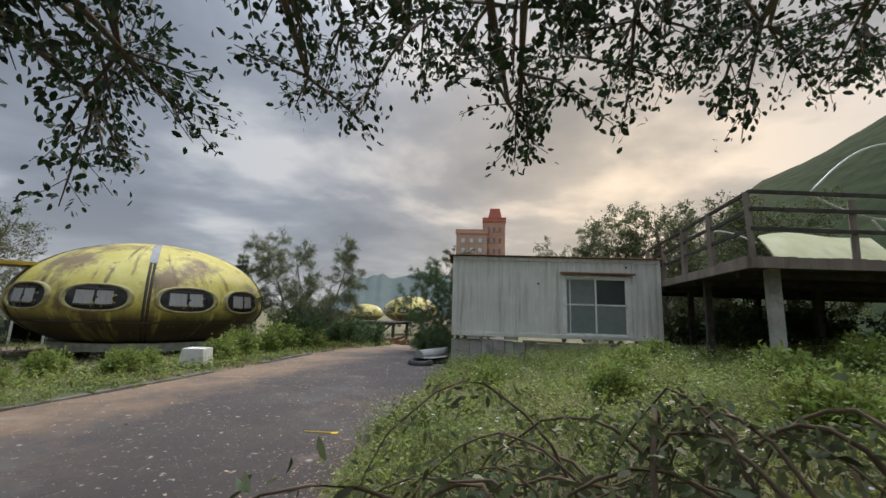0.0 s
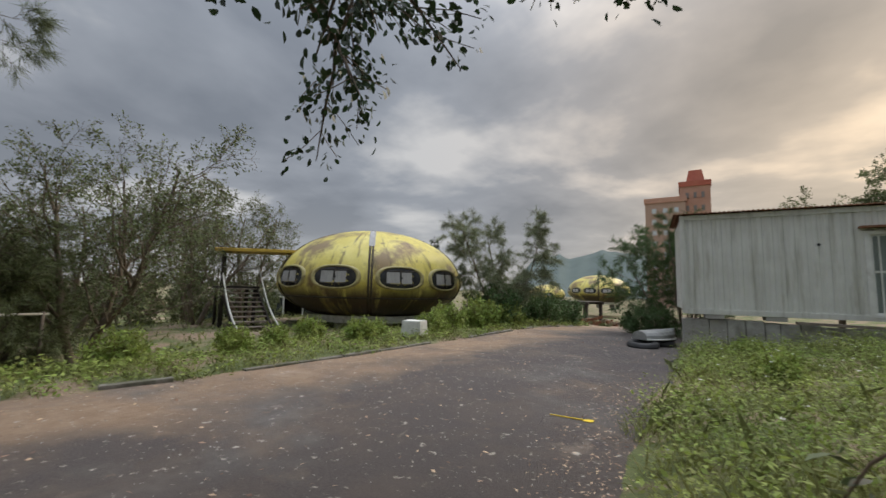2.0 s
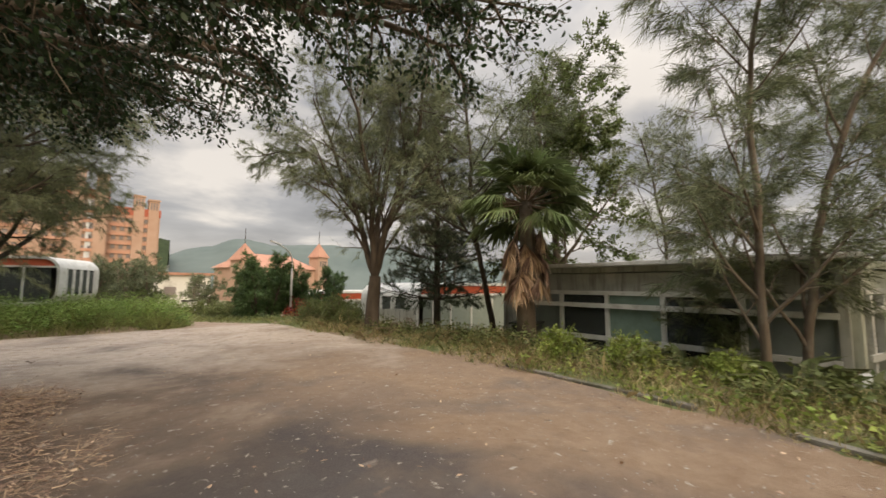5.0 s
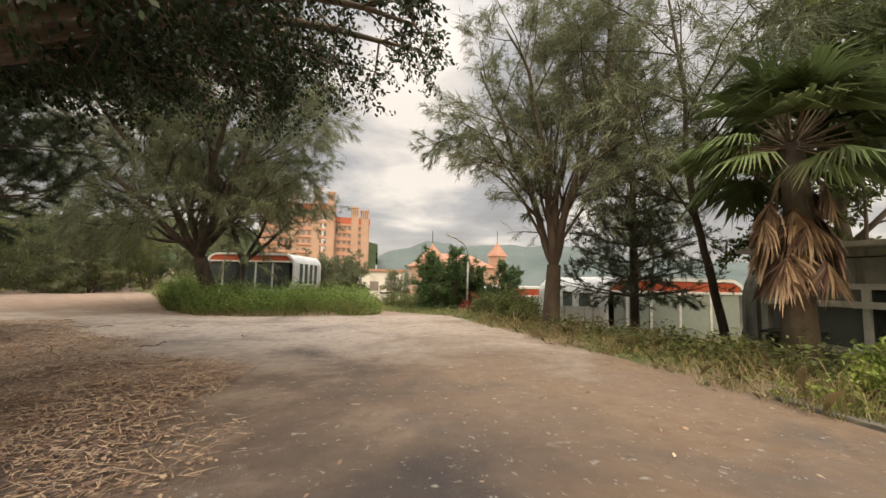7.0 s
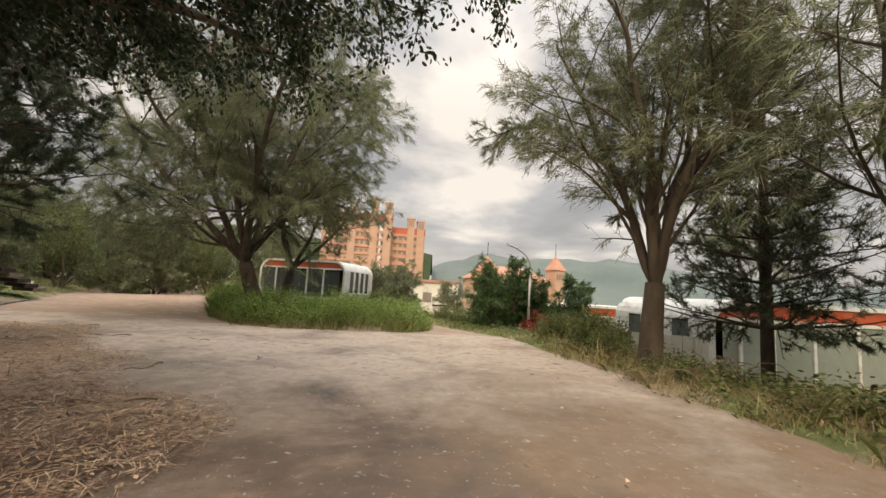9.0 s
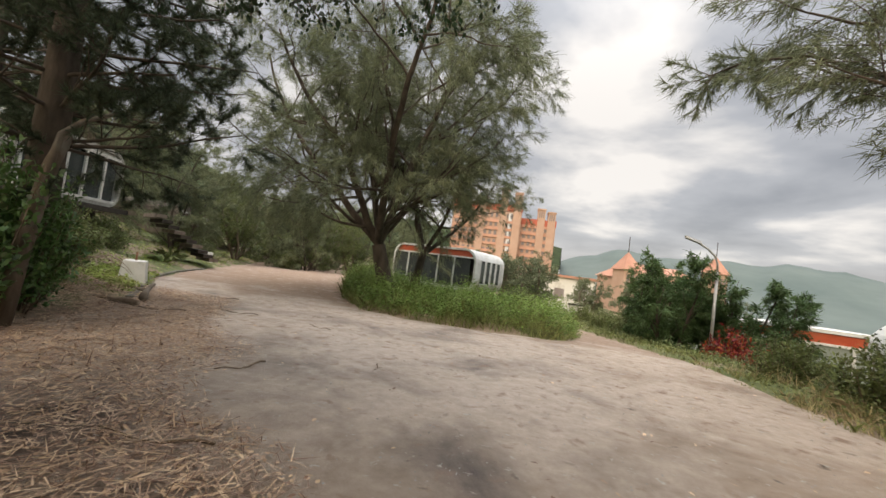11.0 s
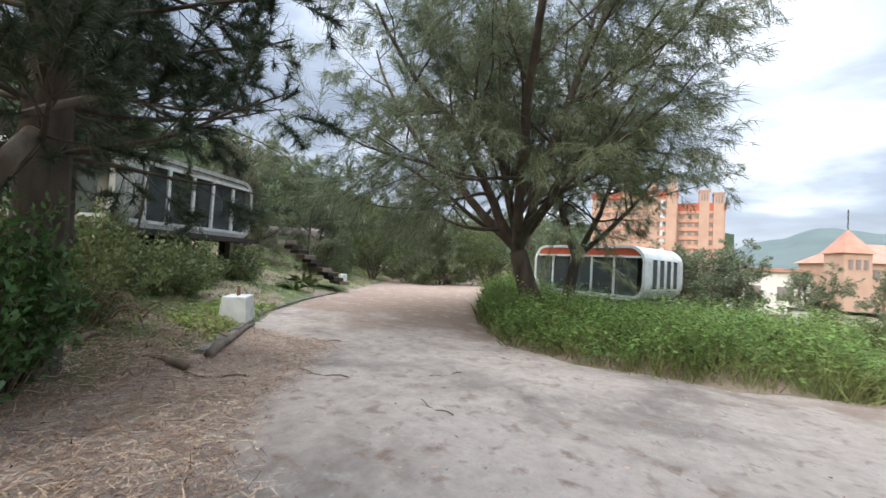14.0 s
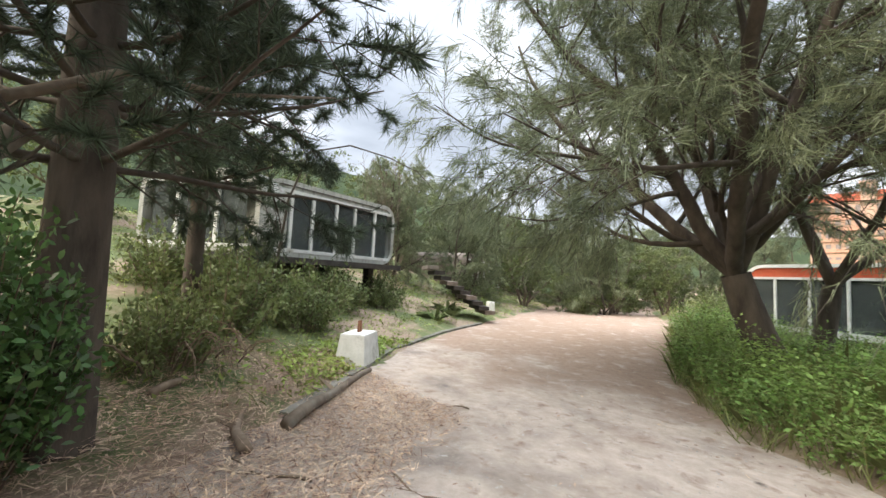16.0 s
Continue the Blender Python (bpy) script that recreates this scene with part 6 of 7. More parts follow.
# ---- palm ----
def palm():
    r = np.random.default_rng(51)
    t = thing("palm_tree", "fan palm with a skirt of dead brown fronds", "palm", pose(-11.5, -4.75, gz(-11.5, -4.75)))
    part("trunk", Shape().tube([(0, 0, -0.2), (0.03, 0, 1.2), (0.0, 0.05, 2.4), (0, 0, 3.3)], [0.24, 0.19, 0.17, 0.14], 12), M["bark"], t, smooth=True)
    for dead in (False, True):
        n = 54 if not dead else 34
        for k in range(n):
            a = r.uniform(0, 2 * np.pi)
            e = r.uniform(-0.5, 1.2) if not dead else r.uniform(-1.5, -1.15)
            L = r.uniform(1.1, 1.75) if not dead else r.uniform(0.7, 1.2)
            d = np.array([math.cos(a) * math.cos(e), math.sin(a) * math.cos(e), math.sin(e)])
            base = np.array([0, 0, 3.25]) if not dead else np.array([0.18 * math.cos(a), 0.18 * math.sin(a), r.uniform(2.0, 3.1)])
            hub = base + d * L * 0.55
            m = 26
            s = unit(np.cross(d, [0, 0, 1]))
            fan = np.linspace(-1.25, 1.25, m)
            D = d[None] * np.cos(fan)[:, None] + s[None] * np.sin(fan)[:, None] + np.array([0, 0, -0.25 if not dead else -0.6])
            P = np.repeat(hub[None], m, 0)
            me = leaf_mesh("frond", P, D, r.uniform(0.6, 0.95, m) * (1 if not dead else 0.7), 0.05, M["palm_leaf"] if not dead else M["dead_leaf"], "blade", r, 3.0)
            fr = part("frond" if not dead else "dead_frond", me, None, t)
            part("stalk", Shape().tube([base, hub], [0.018, 0.01], 4), M["twig"], fr)
    return t


palm()


# ---- spreading fig overhead ----
def fig():
    r = np.random.default_rng(61)
    ox, oy = -1.3, -4.4
    t = thing("fig_tree", "spreading fig tree with dark glossy leaves hanging over the road", "tree", pose(ox, oy, gz(ox, oy)))
    br = grow(r, (0, 0, -0.3), (0.05, 0.02, 1), 2.6, 0.34, (), 0.05)
    top = br[0][0][-1]
    br[0] = (br[0][0], np.linspace(0.42, 0.28, len(br[0][1])), 0)
    ends = [(-5.8, 2.1, 4.25), (-5.7, 1.8, 4.1), (-5.9, 2.4, 4.35), (-5.5, 1.6, 4.4), (0.6, 9.0, 3.75), (2.1, 9.2, 4.5), (3.1, 9.4, 4.45), (4.1, 9.6, 4.6), (-1.0, 8.7, 4.55), (1.3, 9.1, 4.25), (2.7, 9.3, 4.8), (-0.3, 8.8, 4.7), (-0.2, 8.3, 4.1), (1.7, 8.4, 4.0), (3.4, 7.6, 3.9), (-4.3, 0.2, 4.0), (-4.7, -1.1, 4.3), (-3.7, -1.8, 4.2), (-3.1, -3.2, 4.3), (-5.1, -2.4, 4.8), (-2.4, -3.2, 5.0), (-0.6, -4.4, 4.6), (1.4, -3.6, 5.0), (-3.0, 1.2, 5.9), (0.2, 0.0, 5.8), (-2.8, 7.8, 3.4), (-1.9, 7.3, 3.4), (-2.5, 7.5, 3.6), (-2.8, -4.2, 4.4), (-1.8, -4.8, 4.6), (-0.8, -5.2, 4.7), (0.6, -4.6, 4.8), (1.8, -4.4, 4.7), (-3.8, -3.0, 4.9), (-2.0, -2.4, 4.8), (-0.4, -2.6, 4.9), (1.0, -1.8, 4.9), (-0.9, 8.2, 3.75), (0.8, 8.4, 3.75), (2.6, 8.3, 3.9), (3.4, 8.8, 4.3), (-0.6, 7.4, 4.4), (1.4, 7.2, 4.5), (4.6, 8.0, 4.4), (4.2, 7.0, 4.2), (-3.2, 4.4, 5.6), (-3.8, 2.0, 5.8), (-4.2, 0.2, 5.0), (-3.2, -2.6, 4.4), (-1.6, -3.6, 4.3), (0.4, -3.2, 4.0), (2.5, -2.0, 4.4), (4.5, 1.0, 4.8), (5.2, 4.0, 4.8), (0.3, 5.2, 5.4), (-1.2, 2.6, 5.8), (1.8, 3.0, 5.9), (-4.0, -1.6, 5.4)]
    for e in ends:
        e = np.array(e) - np.array([0, 0, gz(ox, oy)])
        f = np.linspace(0, 1, 9)[:, None]
        mid = (top + e) / 2 + np.array([0, 0, 1.2])
        pts = top * (1 - f) ** 2 + 2 * mid * f * (1 - f) + e * f ** 2 + r.normal(0, 0.05, (9, 3)) * f
        rads = np.linspace(0.13, 0.02, 9)
        br.append((pts, rads, 1))
        low = e[0] < -1.5 and e[1] > 7
        for i in range(7 if low else 3, 9):
            for _ in range(5 if low else 4):
                d = unit(unit(pts[i] - pts[i - 1]) * 0.6 + r.normal(0, 0.7, 3) + np.array([0, 0, -0.1]))
                br += [(p, q, l + 2) for p, q, l in grow(r, pts[i], d, r.uniform(0.5, 1.0), 0.02, ((5, 45, 0.5, 0.2),), 0.1, -0.05, -0.10)]
    part("trunk", wood_mesh(br, M["bark"], 0.004), None, t)
    P, T = sample(br, 2, 104000, r, 0.1)
    n = len(P)
    P = P + r.normal(0, 0.06, (n, 3))
    D = T * 0.6 + r.normal(0, 0.6, (n, 3)) + np.array([0, 0, -0.35])
    L = r.uniform(0.05, 0.085, n)
    part("crown", leaf_mesh("crown", P, D, L, L * 0.55, M["leaf_dark"], "oval", r, 0.6), None, t)


fig()


# ---- shrubs ----
place("shrub", "glossy dark green shrub at the foot of the pine", "shrub", shrub(71, 0.75, 2.1, "leaf_gloss", (0.06, 0.10), 5600, "oval", 0.5), [(1.15, -9.15, 0, 0.92), (0.95, -8.5, 120, 1.1), (2.6, -8.7, 40, 1.0)], "shrubs under the pine")
place("shrub", "leafy green verge shrub", "shrub", shrub(72, 0.7, 1.0, "leaf_bright", (0.08, 0.16), 3000, "diamond", 0.4), [(-9.9, 5.6, 0, 0.55), (-10.6, 7.9, 60, 0.6), (-9.5, 8.6, 90, 0.6), (-9.9, 9.6, 30, 0.5), (-10.2, 6.7, 140, 0.5), (-9.3, 11.4, 20, 0.7), (-9.6, 12.6, 70, 0.9), (-9.4, 14.2, 200, 1.1), (-9.0, 16.0, 10, 0.9), (-10.7, -2.2, 140, 0.6), (-11.0, -1.0, 50, 0.5), (-10.9, 4.0, 300, 0.8), (-10.6, -3.4, 20, 0.6), (0.8, 7.4, 10, 0.6), (2.4, 5.6, 70, 0.65), (3.6, 8.6, 140, 0.7), (1.6, 9.8, 200, 0.6), (4.8, 6.4, 260, 0.7), (5.6, 9.6, 20, 0.75), (-1.2, 9.2, 90, 0.5), (2.6, 11.6, 160, 0.6), (6.4, 11.0, 230, 0.7), (-1.5, 11.8, 300, 0.45)], "verge shrubs")
place("shrub", "dark rounded bush beside the saucer house", "shrub", shrub(73, 1.3, 1.7, "needle_green", (0.08, 0.15), 5000, "diamond", 0.4), [(-9.6, 16.2, 0, 1.0), (-9.0, 19.2, 80, 0.95), (-10.8, 18.0, 160, 1.0), (-4.4, 18.2, 30, 0.8), (-8.9, 22.0, 10, 0.9), (-10.8, 21.5, 70, 1.1)], "bushes at the crest")
place("shrub", "green shrub on the seaward verge", "shrub", shrub(74, 0.9, 1.1, "leaf_mid", (0.06, 0.11), 4200), [(-10.7, -11.6, 0, 0.9), (-10.6, -13.6, 70, 0.75), (-10.4, -10.6, 150, 0.6), (-10.8, -24.5, 200, 1.0), (-10.9, -28, 20, 1.1), (-11.5, -14.6, 250, 0.8), (-10.5, -32, 90, 1.0)], "seaward shrubs")
place("croton_bush", "croton bush with red and yellow leaves", "shrub", shrub(75, 0.75, 1.15, "red_leaf", (0.10, 0.18), 2600, "diamond", 0.35), [(-11.9, -17.7, 0, 1.0), (-12.2, -16.5, 90, 0.85)], "croton bushes")
place("shrub", "thicket bush on the bank below the houses", "shrub", shrub(76, 1.1, 1.3, "leaf_mid", (0.08, 0.15), 2600), [(5.6, -11.8, 10, 1.0), (6.5, -10.8, 100, 1.0), (7.4, -12.1, 220, 1.0), (8.2, -14.4, 300, 0.9), (5.3, -12.9, 170, 0.7), (4.4, -11.2, 0, 0.85), (6.1, -13.3, 60, 0.95), (7.6, -14.6, 120, 0.9), (3.2, -10.4, 200, 0.7), (9.6, -17.4, 30, 0.8), (8.6, -16.6, 80, 0.75), (12.6, -24, 10, 0.9), (13.2, -26.5, 90, 0.8), (9.5, -30.5, 140, 1.0), (11.5, -33, 20, 1.1), (13.5, -38, 60, 1.2), (9.8, -35.5, 230, 1.0), (15.5, -37, 300, 1.2), (4.0, -34, 20, 1.1)], "bank thicket")
place("shrub", "dark undergrowth beneath the raised deck", "shrub", shrub(77, 1.3, 1.2, "needle_green", (0.08, 0.14), 3200), [(6.5, 15.5, 0, 1.0), (8.5, 16.5, 50, 1.1), (10.5, 14.5, 100, 1.1), (7.5, 19, 150, 1.2), (12.5, 13.5, 200, 1.1), (5.6, 18, 250, 1.0), (10, 19, 20, 1.2)], "undergrowth below the deck")


def big_leaf_plant():
    """Broad strap leaves of the plants by the first house."""
    r = np.random.default_rng(81)
    n = 26
    a = r.uniform(0, 2 * np.pi, n)
    D = np.stack([np.cos(a), np.sin(a), r.uniform(0.6, 1.6, n)], -1)
    P = np.stack([0.12 * np.cos(a), 0.12 * np.sin(a), np.zeros(n)], -1)
    return None, leaf_mesh("crown", P, D, r.uniform(0.7, 1.1, n), 0.17, M["leaf_mid"], "blade", r, 3.0)


place("ginger_plant", "clump of broad strap-leaved ginger", "plant", big_leaf_plant(), [(-11.0, -0.3, 0, 1.0), (-11.4, -1.6, 60, 0.9), (-10.7, 0.5, 120, 0.8), (-11.3, 1.1, 200, 0.9), (-11.8, -2.6, 20, 1.0), (8.6, -19.6, 0, 0.9), (7.6, -18.2, 80, 0.8)], "ginger clumps")


# ---- ground cover ----
def scatter(n, x0, x1, y0, y1, keep, r):
    x, y = r.uniform(x0, x1, n), r.uniform(y0, y1, n)
    k = keep(x, y)
    x, y = x[k], y[k]
    return np.stack([x, y, ground_z(x, y)], -1)


def cover(name, label, category, P, r, mats, height, leafy=0.5, blade=0.012, tuft=3, leaf=(0.05, 0.11)):
    """Weeds and grass over a stretch of ground: bent blades and small leaves on stems."""
    n = len(P)
    h = r.uniform(*height, n) * (0.75 + 0.35 * bumps(P[:, 0], P[:, 1], 1.3))
    B = np.repeat(P, tuft, 0) + np.c_[r.normal(0, 0.05, (n * tuft, 2)), np.zeros(n * tuft)]
    D = np.c_[r.normal(0, 0.45, (n * tuft, 2)), np.ones(n * tuft)]
    hb = np.repeat(h, tuft) * r.uniform(0.6, 1.1, n * tuft)
    t = tagged(new(name, leaf_mesh(name, B - [0, 0, 0.02], D, hb, blade, mats[0], "blade", r)), label, category, kind="stuff")
    if leafy:
        m = int(n * leafy)
        f = r.uniform(0.25, 1.0, m)
        i = r.integers(0, n, m)
        Q = P[i] + np.c_[r.normal(0, 0.06, (m, 2)), h[i] * f]
        L = r.uniform(*leaf, m)
        lf = new("leaves", leaf_mesh("leaves", Q, np.c_[r.normal(0, 1, (m, 2)), r.normal(0.15, 0.35, m)], L, L * 0.5, mats[1], "diamond", r, 2.0))
        lf.parent = t
        lf["kind"] = "stuff"
    return t


r = np.random.default_rng(91)
east = lambda x, y: x - along(EAST, y)
west = lambda x, y: along(WEST, y) - x
edge_noise = lambda x, y: 0.25 * bumps(x, y, 2.1)
P = scatter(20000, -3, 8, 2.0, 15, lambda x, y: (east(x, y) > 0.05 + edge_noise(x, y)) & ~((y > 13.8) & (x > -3)) & (np.hypot(x + 0.5, y - 0.9) > 1.2) & ((np.hypot(x + 0.3, y - 3.0) > 1.1) | (r.uniform(0, 1, len(x)) < 0.25)) & (r.uniform(0, 1, len(x)) < np.clip(1.3 - y / 18, 0.3, 1)), r)
cover("weeds", "dense bright green weeds over the slope", "weeds", P, r, (M["grass"], M["leaf_bright"]), (0.25, 0.6), 6.0, 0.009, 3, (0.025, 0.065))
P = scatter(9000, 7.5, 24, 2.0, 22, lambda x, y: east(x, y) > 0, r)
cover("weeds", "weeds under the deck and up the slope", "weeds", P, r, (M["grass"], M["leaf_bright"]), (0.3, 0.55), 3.0, 0.02, 2)
# white flower heads among the weeds
P = scatter(420, -2, 9, 3.0, 13.5, lambda x, y: east(x, y) > 0.3, r)
P = np.repeat(P + np.c_[np.zeros((len(P), 2)), r.uniform(0.34, 0.5, len(P))], 6, 0)
tagged(new("flowers", leaf_mesh("flowers", P, np.c_[r.normal(0, 1, (len(P), 2)), np.full(len(P), 0.4)], 0.022, 0.016, M["flower"], "diamond", r, 3.0)), "tiny white flower heads above the weeds", "flowers", kind="stuff")
# island shrubs
P = scatter(26000, -8, 3, -30, -14.8, lambda x, y: (inside(ISLAND, x, y) > -0.12 + 0.4 * edge_noise(x, y)) & (r.uniform(0, 1, len(x)) < np.clip(1.25 + (y + 15) / 14, 0.15, 1)), r)
cover("island_weeds", "thick waist-high green weeds on the traffic island", "weeds", P, r, (M["grass"], M["leaf_tall"]), (0.7, 1.25), 9.0, 0.012, 2, (0.04, 0.095))
P = scatter(5000, -7, 16, -60, -26, lambda x, y: inside(ISLAND, x, y) > 0.2, r)
cover("island_weeds", "rough weeds far along the island", "weeds", P, r, (M["grass"], M["leaf_bright"]), (0.5, 0.9), 3.0, 0.03, 2)
# seaward verge
P = scatter(13000, -11.5, -8, -4, 24, lambda x, y: (west(x, y) > -0.02 + 0.6 * edge_noise(x, y)) & (west(x, y) < 2.4), r)
cover("verge_grass", "rank green grass and weeds behind the kerb", "grass", P, r, (M["grass"], M["leaf_bright"]), (0.12, 0.34), 1.6, 0.011, 3)
P = scatter(9000, -13, -8.5, -36, -4, lambda x, y: (west(x, y) > -0.1 + edge_noise(x, y)) & (west(x, y) < 2.6), r)
cover("verge_grass", "tangled green grass along the lower verge", "grass", P, r, (M["grass"], M["leaf_mid"]), (0.15, 0.4), 1.6, 0.011, 3)
P = scatter(5200, -12.5, -8.5, -12, 2, lambda x, y: (west(x, y) > -0.15 + edge_noise(x, y)) & (west(x, y) < 1.6), r)
cover("dry_grass", "dry straw-coloured grass along the verge", "grass", P, r, (M["dry_grass"], M["dry_grass"]), (0.15, 0.42), 0.0, 0.009, 3)
P = scatter(4200, -12.8, -9.2, -15, 1, lambda x, y: (west(x, y) > 0.05 + edge_noise(x, y)) & (west(x, y) < 2.4) & (bumps(x, y, 0.9) > -0.25), r)
cover("dry_stalks", "tall bent straw-coloured stalks on the verge", "grass", P, r, (M["dry_grass"], M["dry_grass"]), (0.35, 0.8), 0.0, 0.010, 2)
P = scatter(6000, -13.5, -9.4, -14, 2, lambda x, y: (west(x, y) > 0.5 + edge_noise(x, y)) & (west(x, y) < 3.4) & (bumps(x, y, 0.7) < 0.35), r)
cover("verge_weeds", "dark green knee-high weeds between road and houses", "weeds", P, r, (M["grass"], M["leaf_mid"]), (0.3, 0.65), 5.0, 0.012, 2, (0.05, 0.12))
P = scatter(9000, -40, -11, -30, 30, lambda x, y: west(x, y) > 2.2, r)
cover("rough_grass", "rough grass on the seaward slope", "grass", P, r, (M["grass"], M["leaf_mid"]), (0.2, 0.5), 1.5, 0.03, 2)
# bank on the landward side
P = scatter(13000, 2, 16, -36, -8, lambda x, y: (east(x, y) > 0.15 + edge_noise(x, y)) & (y < -11 + 0.3 * x + 2), r)
cover("bank_grass", "patchy grass on the bank", "grass", P, r, (M["grass"], M["leaf_bright"]), (0.08, 0.26), 1.2, 0.012, 3)
P = scatter(1600, 2.0, 5.2, -15.5, -11.8, lambda x, y: (east(x, y) > 0.05) & (east(x, y) < 1.4), r)
cover("clover", "low bright clover round the footing", "weeds", P, r, (M["leaf_bright"], M["leaf_bright"]), (0.04, 0.12), 6.0, 0.01, 1)


# ---- litter ----
def on_road_z(x, y):
    return np.maximum(ground_z(x, y), np.where((west(x, y) < 0) & (east(x, y) < 0) & (inside(ISLAND, x, y) < 0), road_z(x, y), -99))


def litter(name, label, category, n, box, weight, mat, L, W, kind, zup=0.012):
    x, y = r.uniform(box[0], box[1], n), r.uniform(box[2], box[3], n)
    k = r.uniform(0, 1, n) < weight(x, y)
    x, y = x[k], y[k]
    m = len(x)
    P = np.stack([x, y, on_road_z(x, y) + r.uniform(0.003, zup, m)], -1)
    D = np.c_[r.normal(0, 1, (m, 2)), r.normal(0, 0.12, m)]
    return tagged(new(name, leaf_mesh(name, P, D, r.uniform(*L, m), r.uniform(*W, m), mat, kind, r, 4.0)), label, category, kind="stuff")


lit = lambda x, y: np.clip(1.0 - (along([(-2.0, 0), (-4.1, -4.5), (-3.8, -6), (-3.0, -7.5), (-1.7, -9.2), (-0.6, -10.6), (1.0, -12), (1.5, -20)][:8], y) - x - 0.5 * bumps(x, y, 0.8)) / 0.7, 0, 1) * np.clip((4.5 - x) / 2.5, 0, 1)
litter("needle_litter", "thick brown needle litter at the roadside", "litter", 110000, (-5, 4.5, -13.2, -2), lit, M["dead_leaf"], (0.07, 0.24), (0.005, 0.011), "tri", 0.06)
litter("leaf_litter", "fallen brown leaves at the roadside", "litter", 42000, (-5.2, 4.5, -13.2, -1), lit, M["dead_leaf"], (0.03, 0.065), (0.014, 0.032), "diamond", 0.035)
litter("leaf_litter", "scattered dry leaves on the asphalt", "litter", 5200, (-9.5, 1.5, -24, 16), lambda x, y: 0.35 + 0.4 * (west(x, y) > -0.8), M["dead_leaf"], (0.03, 0.08), (0.012, 0.04), "diamond", 0.02)
litter("leaf_litter", "brown leaves by the weeds at the road's edge", "litter", 7000, (-4.2, -1.2, 0.5, 9), lambda x, y: np.clip(1 - np.abs(x - along(EAST, y) + 0.2) / 0.7, 0, 1), M["dead_leaf"], (0.02, 0.05), (0.008, 0.022), "diamond", 0.03)
litter("gravel", "pale grit and small stones on the road", "gravel", 24000, (-9.3, 2, -24, 14), lambda x, y: 0.6 + 0 * x, M["concrete"], (0.008, 0.03), (0.008, 0.022), "diamond", 0.008)


def stick(x, y, L, ang, rad, name="fallen_branch", label="dry fallen branch on the ground", mat="twig", bend=0.1, z=None):
    zz = float(on_road_z(np.array([x]), np.array([y]))[0]) + rad if z is None else z
    t = thing(name, label, "branch", pose(x, y, zz, 0, 0, ang), "fallen branches")
    f = np.linspace(0, 1, 8)
    part("stem", Shape().tube(np.stack([f * L, bend * L * np.sin(f * 3.0), 0.02 * np.sin(f * 9)], -1), np.linspace(rad, rad * 0.5, 8), 6), M[mat], t, smooth=True)
    part("side_twig", Shape().tube([(L * 0.5, bend * L, 0), (L * 0.66, bend * L + L * 0.16, 0.03)], [rad * 0.5, rad * 0.25], 4), M[mat], t)


for x, y, L, a, rad in ((-3.35, -7.35, 0.75, 8, 0.012), (-1.9, -5.6, 1.3, -60, 0.035), (1.0, -10.9, 1.1, -15, 0.06), (0.3, -11.2, 0.8, 30, 0.015), (-2.2, -11.6, 0.5, -20, 0.008), (-3.6, -9.9, 0.35, 100, 0.008), (-0.6, -11.9, 0.7, 10, 0.01), (-1.6, -13.0, 0.5, 60, 0.007), (0.9, -13.4, 0.6, 20, 0.01), (2.3, -10.3, 1.4, -50, 0.05), (-2.5, -9.2, 0.6, 70, 0.012)):
    stick(x, y, L, a, rad)
stick(1.35, -11.35, 2.4, -49, 0.075, "fallen_log", "grey log lying along the kerb", "bark", 0.02)

# cut brush in front of the first weeds: arching bare stems
def brush_heap(name, label, x, y, stems, reach, high, span, leaves, thick=0.02):
    heap = thing(name, label, "brush", pose(x, y, gz(x, y)))
    LP, LD = [], []
    for k in range(stems):
        a = r.uniform(*span)
        Lx = r.uniform(*reach)
        p0 = np.array([r.uniform(0.0, 1.6), r.uniform(-1.0, 0.5), 0.05])
        d = np.array([math.cos(a), math.sin(a) * 0.7, 0])
        f = np.linspace(0, 1, 12)[:, None]
        pts = p0 + d * Lx * f + np.array([0, 0, 1.0]) * (4.0 * f * (1 - f) * r.uniform(0.2, 0.75) * high + 0.1) + r.normal(0, 0.012, (12, 3))
        part("stem", Shape().tube(pts, np.linspace(r.uniform(0.008, thick), 0.004, 12), 5), M["twig"], heap, smooth=True)
        i = r.integers(3, 12, 90)
        LP.append(pts[i] + r.normal(0, 0.045, (90, 3)) - np.array([0, 0, 0.05]))
        LD.append(r.normal(0, 1, (90, 3)) + d - np.array([0, 0, 0.4]))
    LP, LD = np.concatenate(LP), np.concatenate(LD)
    LP[:, 2] = np.maximum(LP[:, 2], 0.04)
    if leaves:
        L = r.uniform(0.04, 0.09, len(LP))
        part("leaves", leaf_mesh("leaves", LP, LD, L, L * 0.38, M[leaves], "oval", r), None, heap)


brush_heap("cut_brush", "heap of cut arching branches with wilted leaves", -0.35, 3.1, 40, (0.9, 2.0), 1.25, (0.9, 3.5), "leaf_wilted", 0.02)
brush_heap("dead_brush", "tangle of dead brown twigs at the foot of the bank", 2.6, -10.4, 46, (0.5, 1.3), 0.6, (0, 6.2), None, 0.016)

brush_heap("bramble_heap", "heap of dry grey bramble stems on the verge", -12.4, -6.6, 34, (0.7, 1.5), 0.7, (0, 6.2), None, 0.014)
brush_heap("bramble_heap", "heap of dry brown bramble stems by the pruned trunk", -11.6, -8.4, 22, (0.6, 1.3), 0.6, (0, 6.2), None, 0.012)

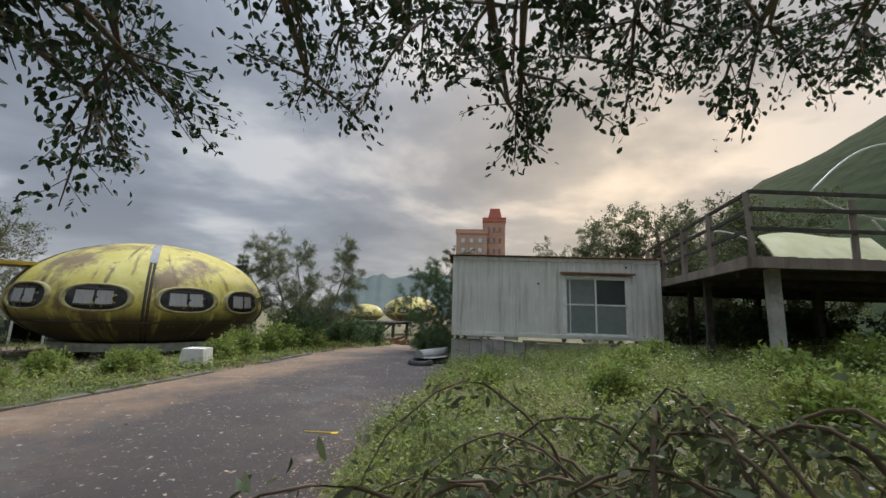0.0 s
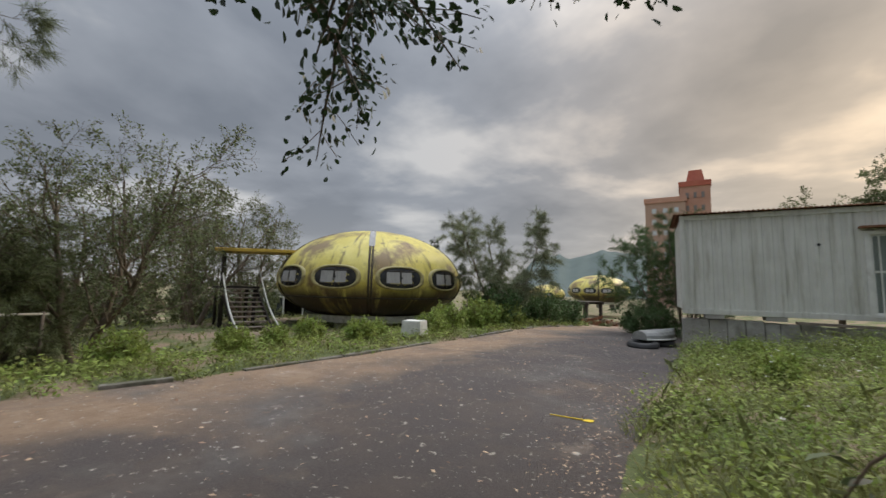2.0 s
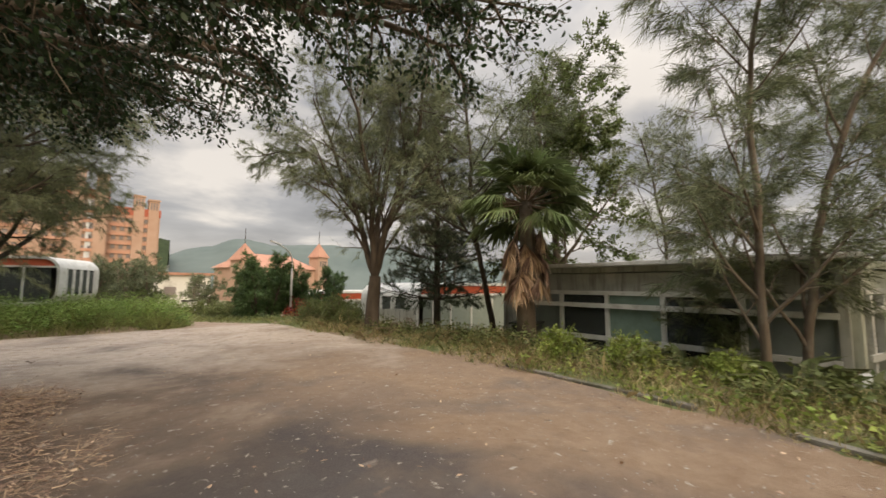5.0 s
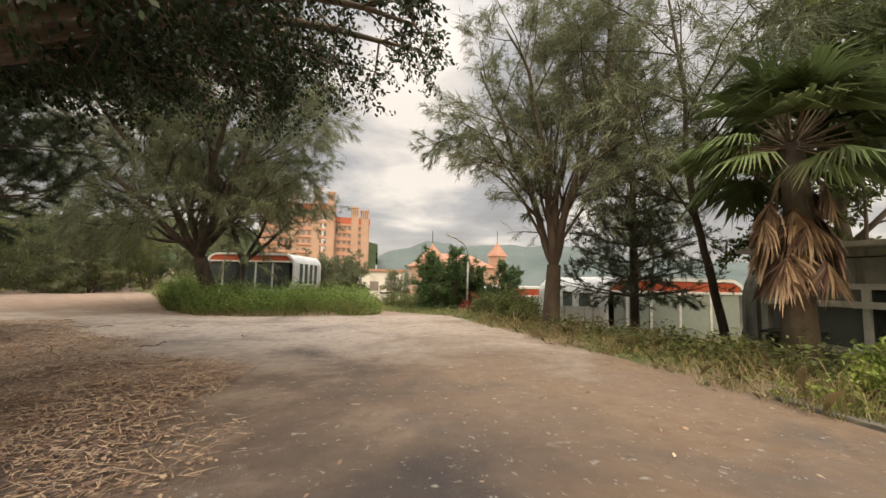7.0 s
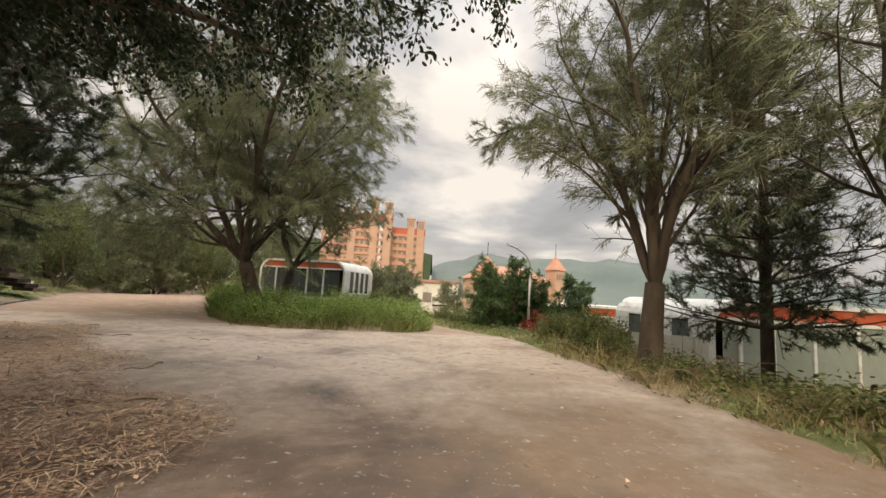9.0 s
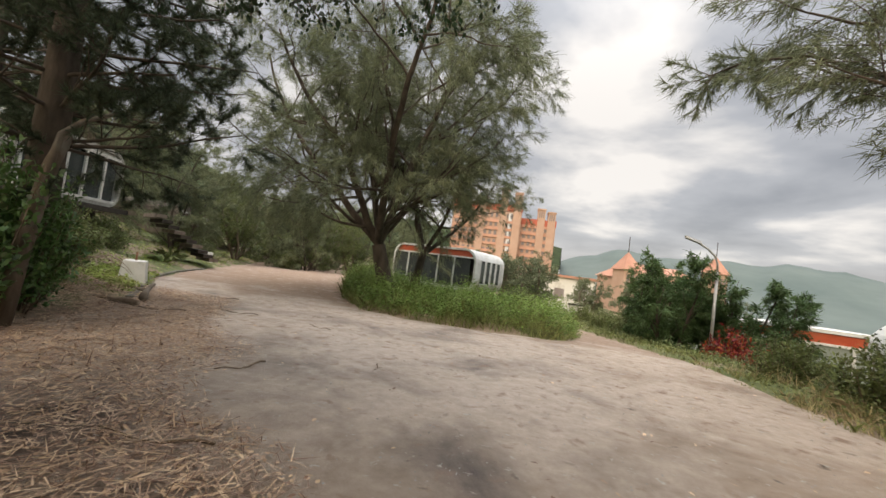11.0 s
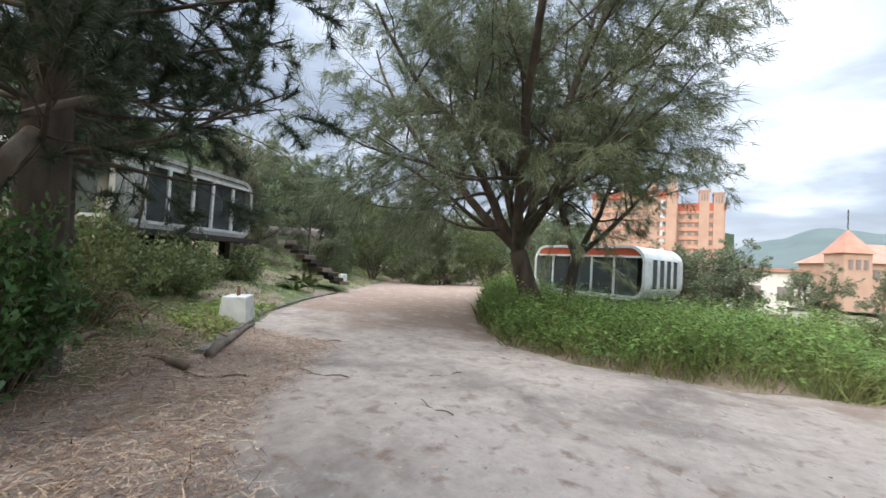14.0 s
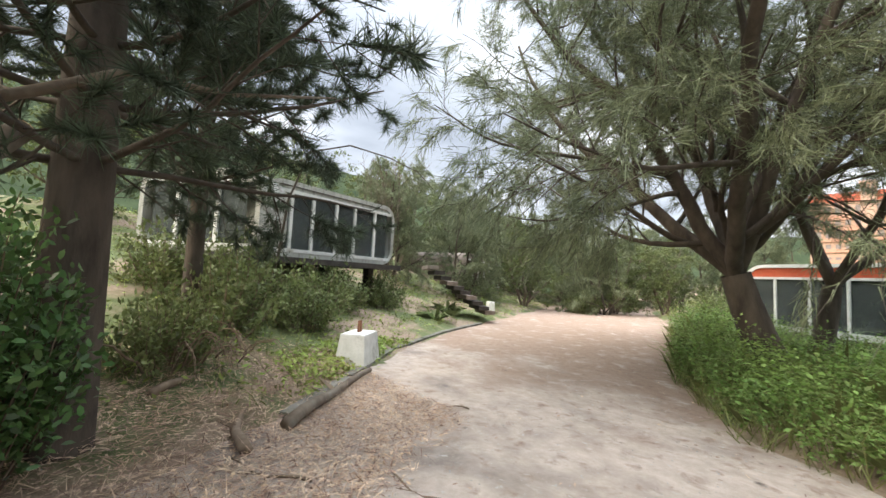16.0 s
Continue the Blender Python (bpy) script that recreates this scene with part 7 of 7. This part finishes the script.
# leaning dead stem with a bare limb and a sawn end, beside the pine
dead = thing("dead_tree", "leaning grey dead stem with a bare limb and a sawn end", "branch", pose(0.55, -8.75, gz(0.55, -8.75)))
LOW = Vector((0.55, -8.75, gz(0.55, -8.75)))
stub = part("stem", Shape().tube([tuple(Vector(q) - LOW) for q in ((0.55, -8.75, 0.0), (0.62, -8.9, 1.2), (0.80, -9.15, 2.02), (0.98, -9.39, 2.42))], [0.1, 0.09, 0.08, 0.07], 10), M["bark"], dead, smooth=True)
part("cut_face", Shape().tube([tuple(Vector((0.98, -9.39, 2.42)) - LOW + Vector((0.36, -0.48, 0.8)).normalized() * f) for f in (0.0, 0.008)], 0.066, 10), M["fresh_wood"], dead, "pale sawn wood")
part("bare_limb", Shape().tube([tuple(Vector(q) - LOW) for q in ((0.60, -8.85, 1.0), (0.64, -9.0, 1.9), (0.69, -9.11, 2.38), (0.87, -9.47, 2.67), (0.87, -9.85, 2.93), (1.13, -10.55, 3.09), (1.19, -11.54, 3.41))], [0.05, 0.045, 0.04, 0.036, 0.03, 0.02, 0.01], 7), M["bark"], dead, "long bare grey limb", smooth=True)
bow = thing("bent_sapling", "bare stem bowed over the bank", "branch", pose(6.6, -12.6, gz(6.6, -12.6)))
LOW = Vector((6.6, -12.6, gz(6.6, -12.6)))
part("stem", Shape().tube([tuple(Vector(q) - LOW) for q in ((6.6, -12.6, gz(6.6, -12.6)), (6.45, -12.8, 3.2), (6.13, -13.09, 4.3), (5.56, -13.79, 4.5), (4.99, -14.51, 4.26), (4.59, -15.03, 3.97), (4.3, -15.4, 3.5))], [0.03, 0.025, 0.02, 0.018, 0.014, 0.01, 0.005], 6), M["bark_dark"], bow, smooth=True)
# long drooping bough of the pruned tree, reaching over the road
bough = np.array([(-10.4, -9.7, 3.4), (-10.1, -11.0, 4.6), (-9.6, -12.2, 5.7), (-8.9, -12.8, 5.9), (-8.2, -13.0, 5.6)]) - np.array([-10.5, -9.6, gz(-10.5, -9.6)])
turn = np.array(Matrix.Rotation(radians(-20), 3, "Z"))
bough = bough @ turn.T
r = np.random.default_rng(101)
bits = [(bough, np.array([0.06, 0.045, 0.03, 0.02, 0.01]), 1)]
for i in range(1, 5):
    for _ in range(8):
        f = r.uniform(0, 1)
        q = bough[i - 1] * (1 - f) + bough[i] * f
        bits += [(a, b, l + 2) for a, b, l in grow(r, q, unit(unit(bough[i] - bough[i - 1]) * 0.8 + r.normal(0, 0.5, 3)), r.uniform(0.5, 1.0), 0.012, ((4, 40, 0.5, 0.2),), 0.08, -0.02, -0.05)]
P, T = sample(bits, 2, 7000, r, 0.1)
part("bough", wood_mesh(bits, M["bark_mid"]), None, pruned, "drooping bough")
part("bough_foliage", leaf_mesh("bough_foliage", P, T * 0.7 + r.normal(0, 0.4, P.shape) + np.array([0, 0, -0.3]), r.uniform(0.14, 0.3, len(P)), 0.014, M["needle"], "tri", r), None, pruned)
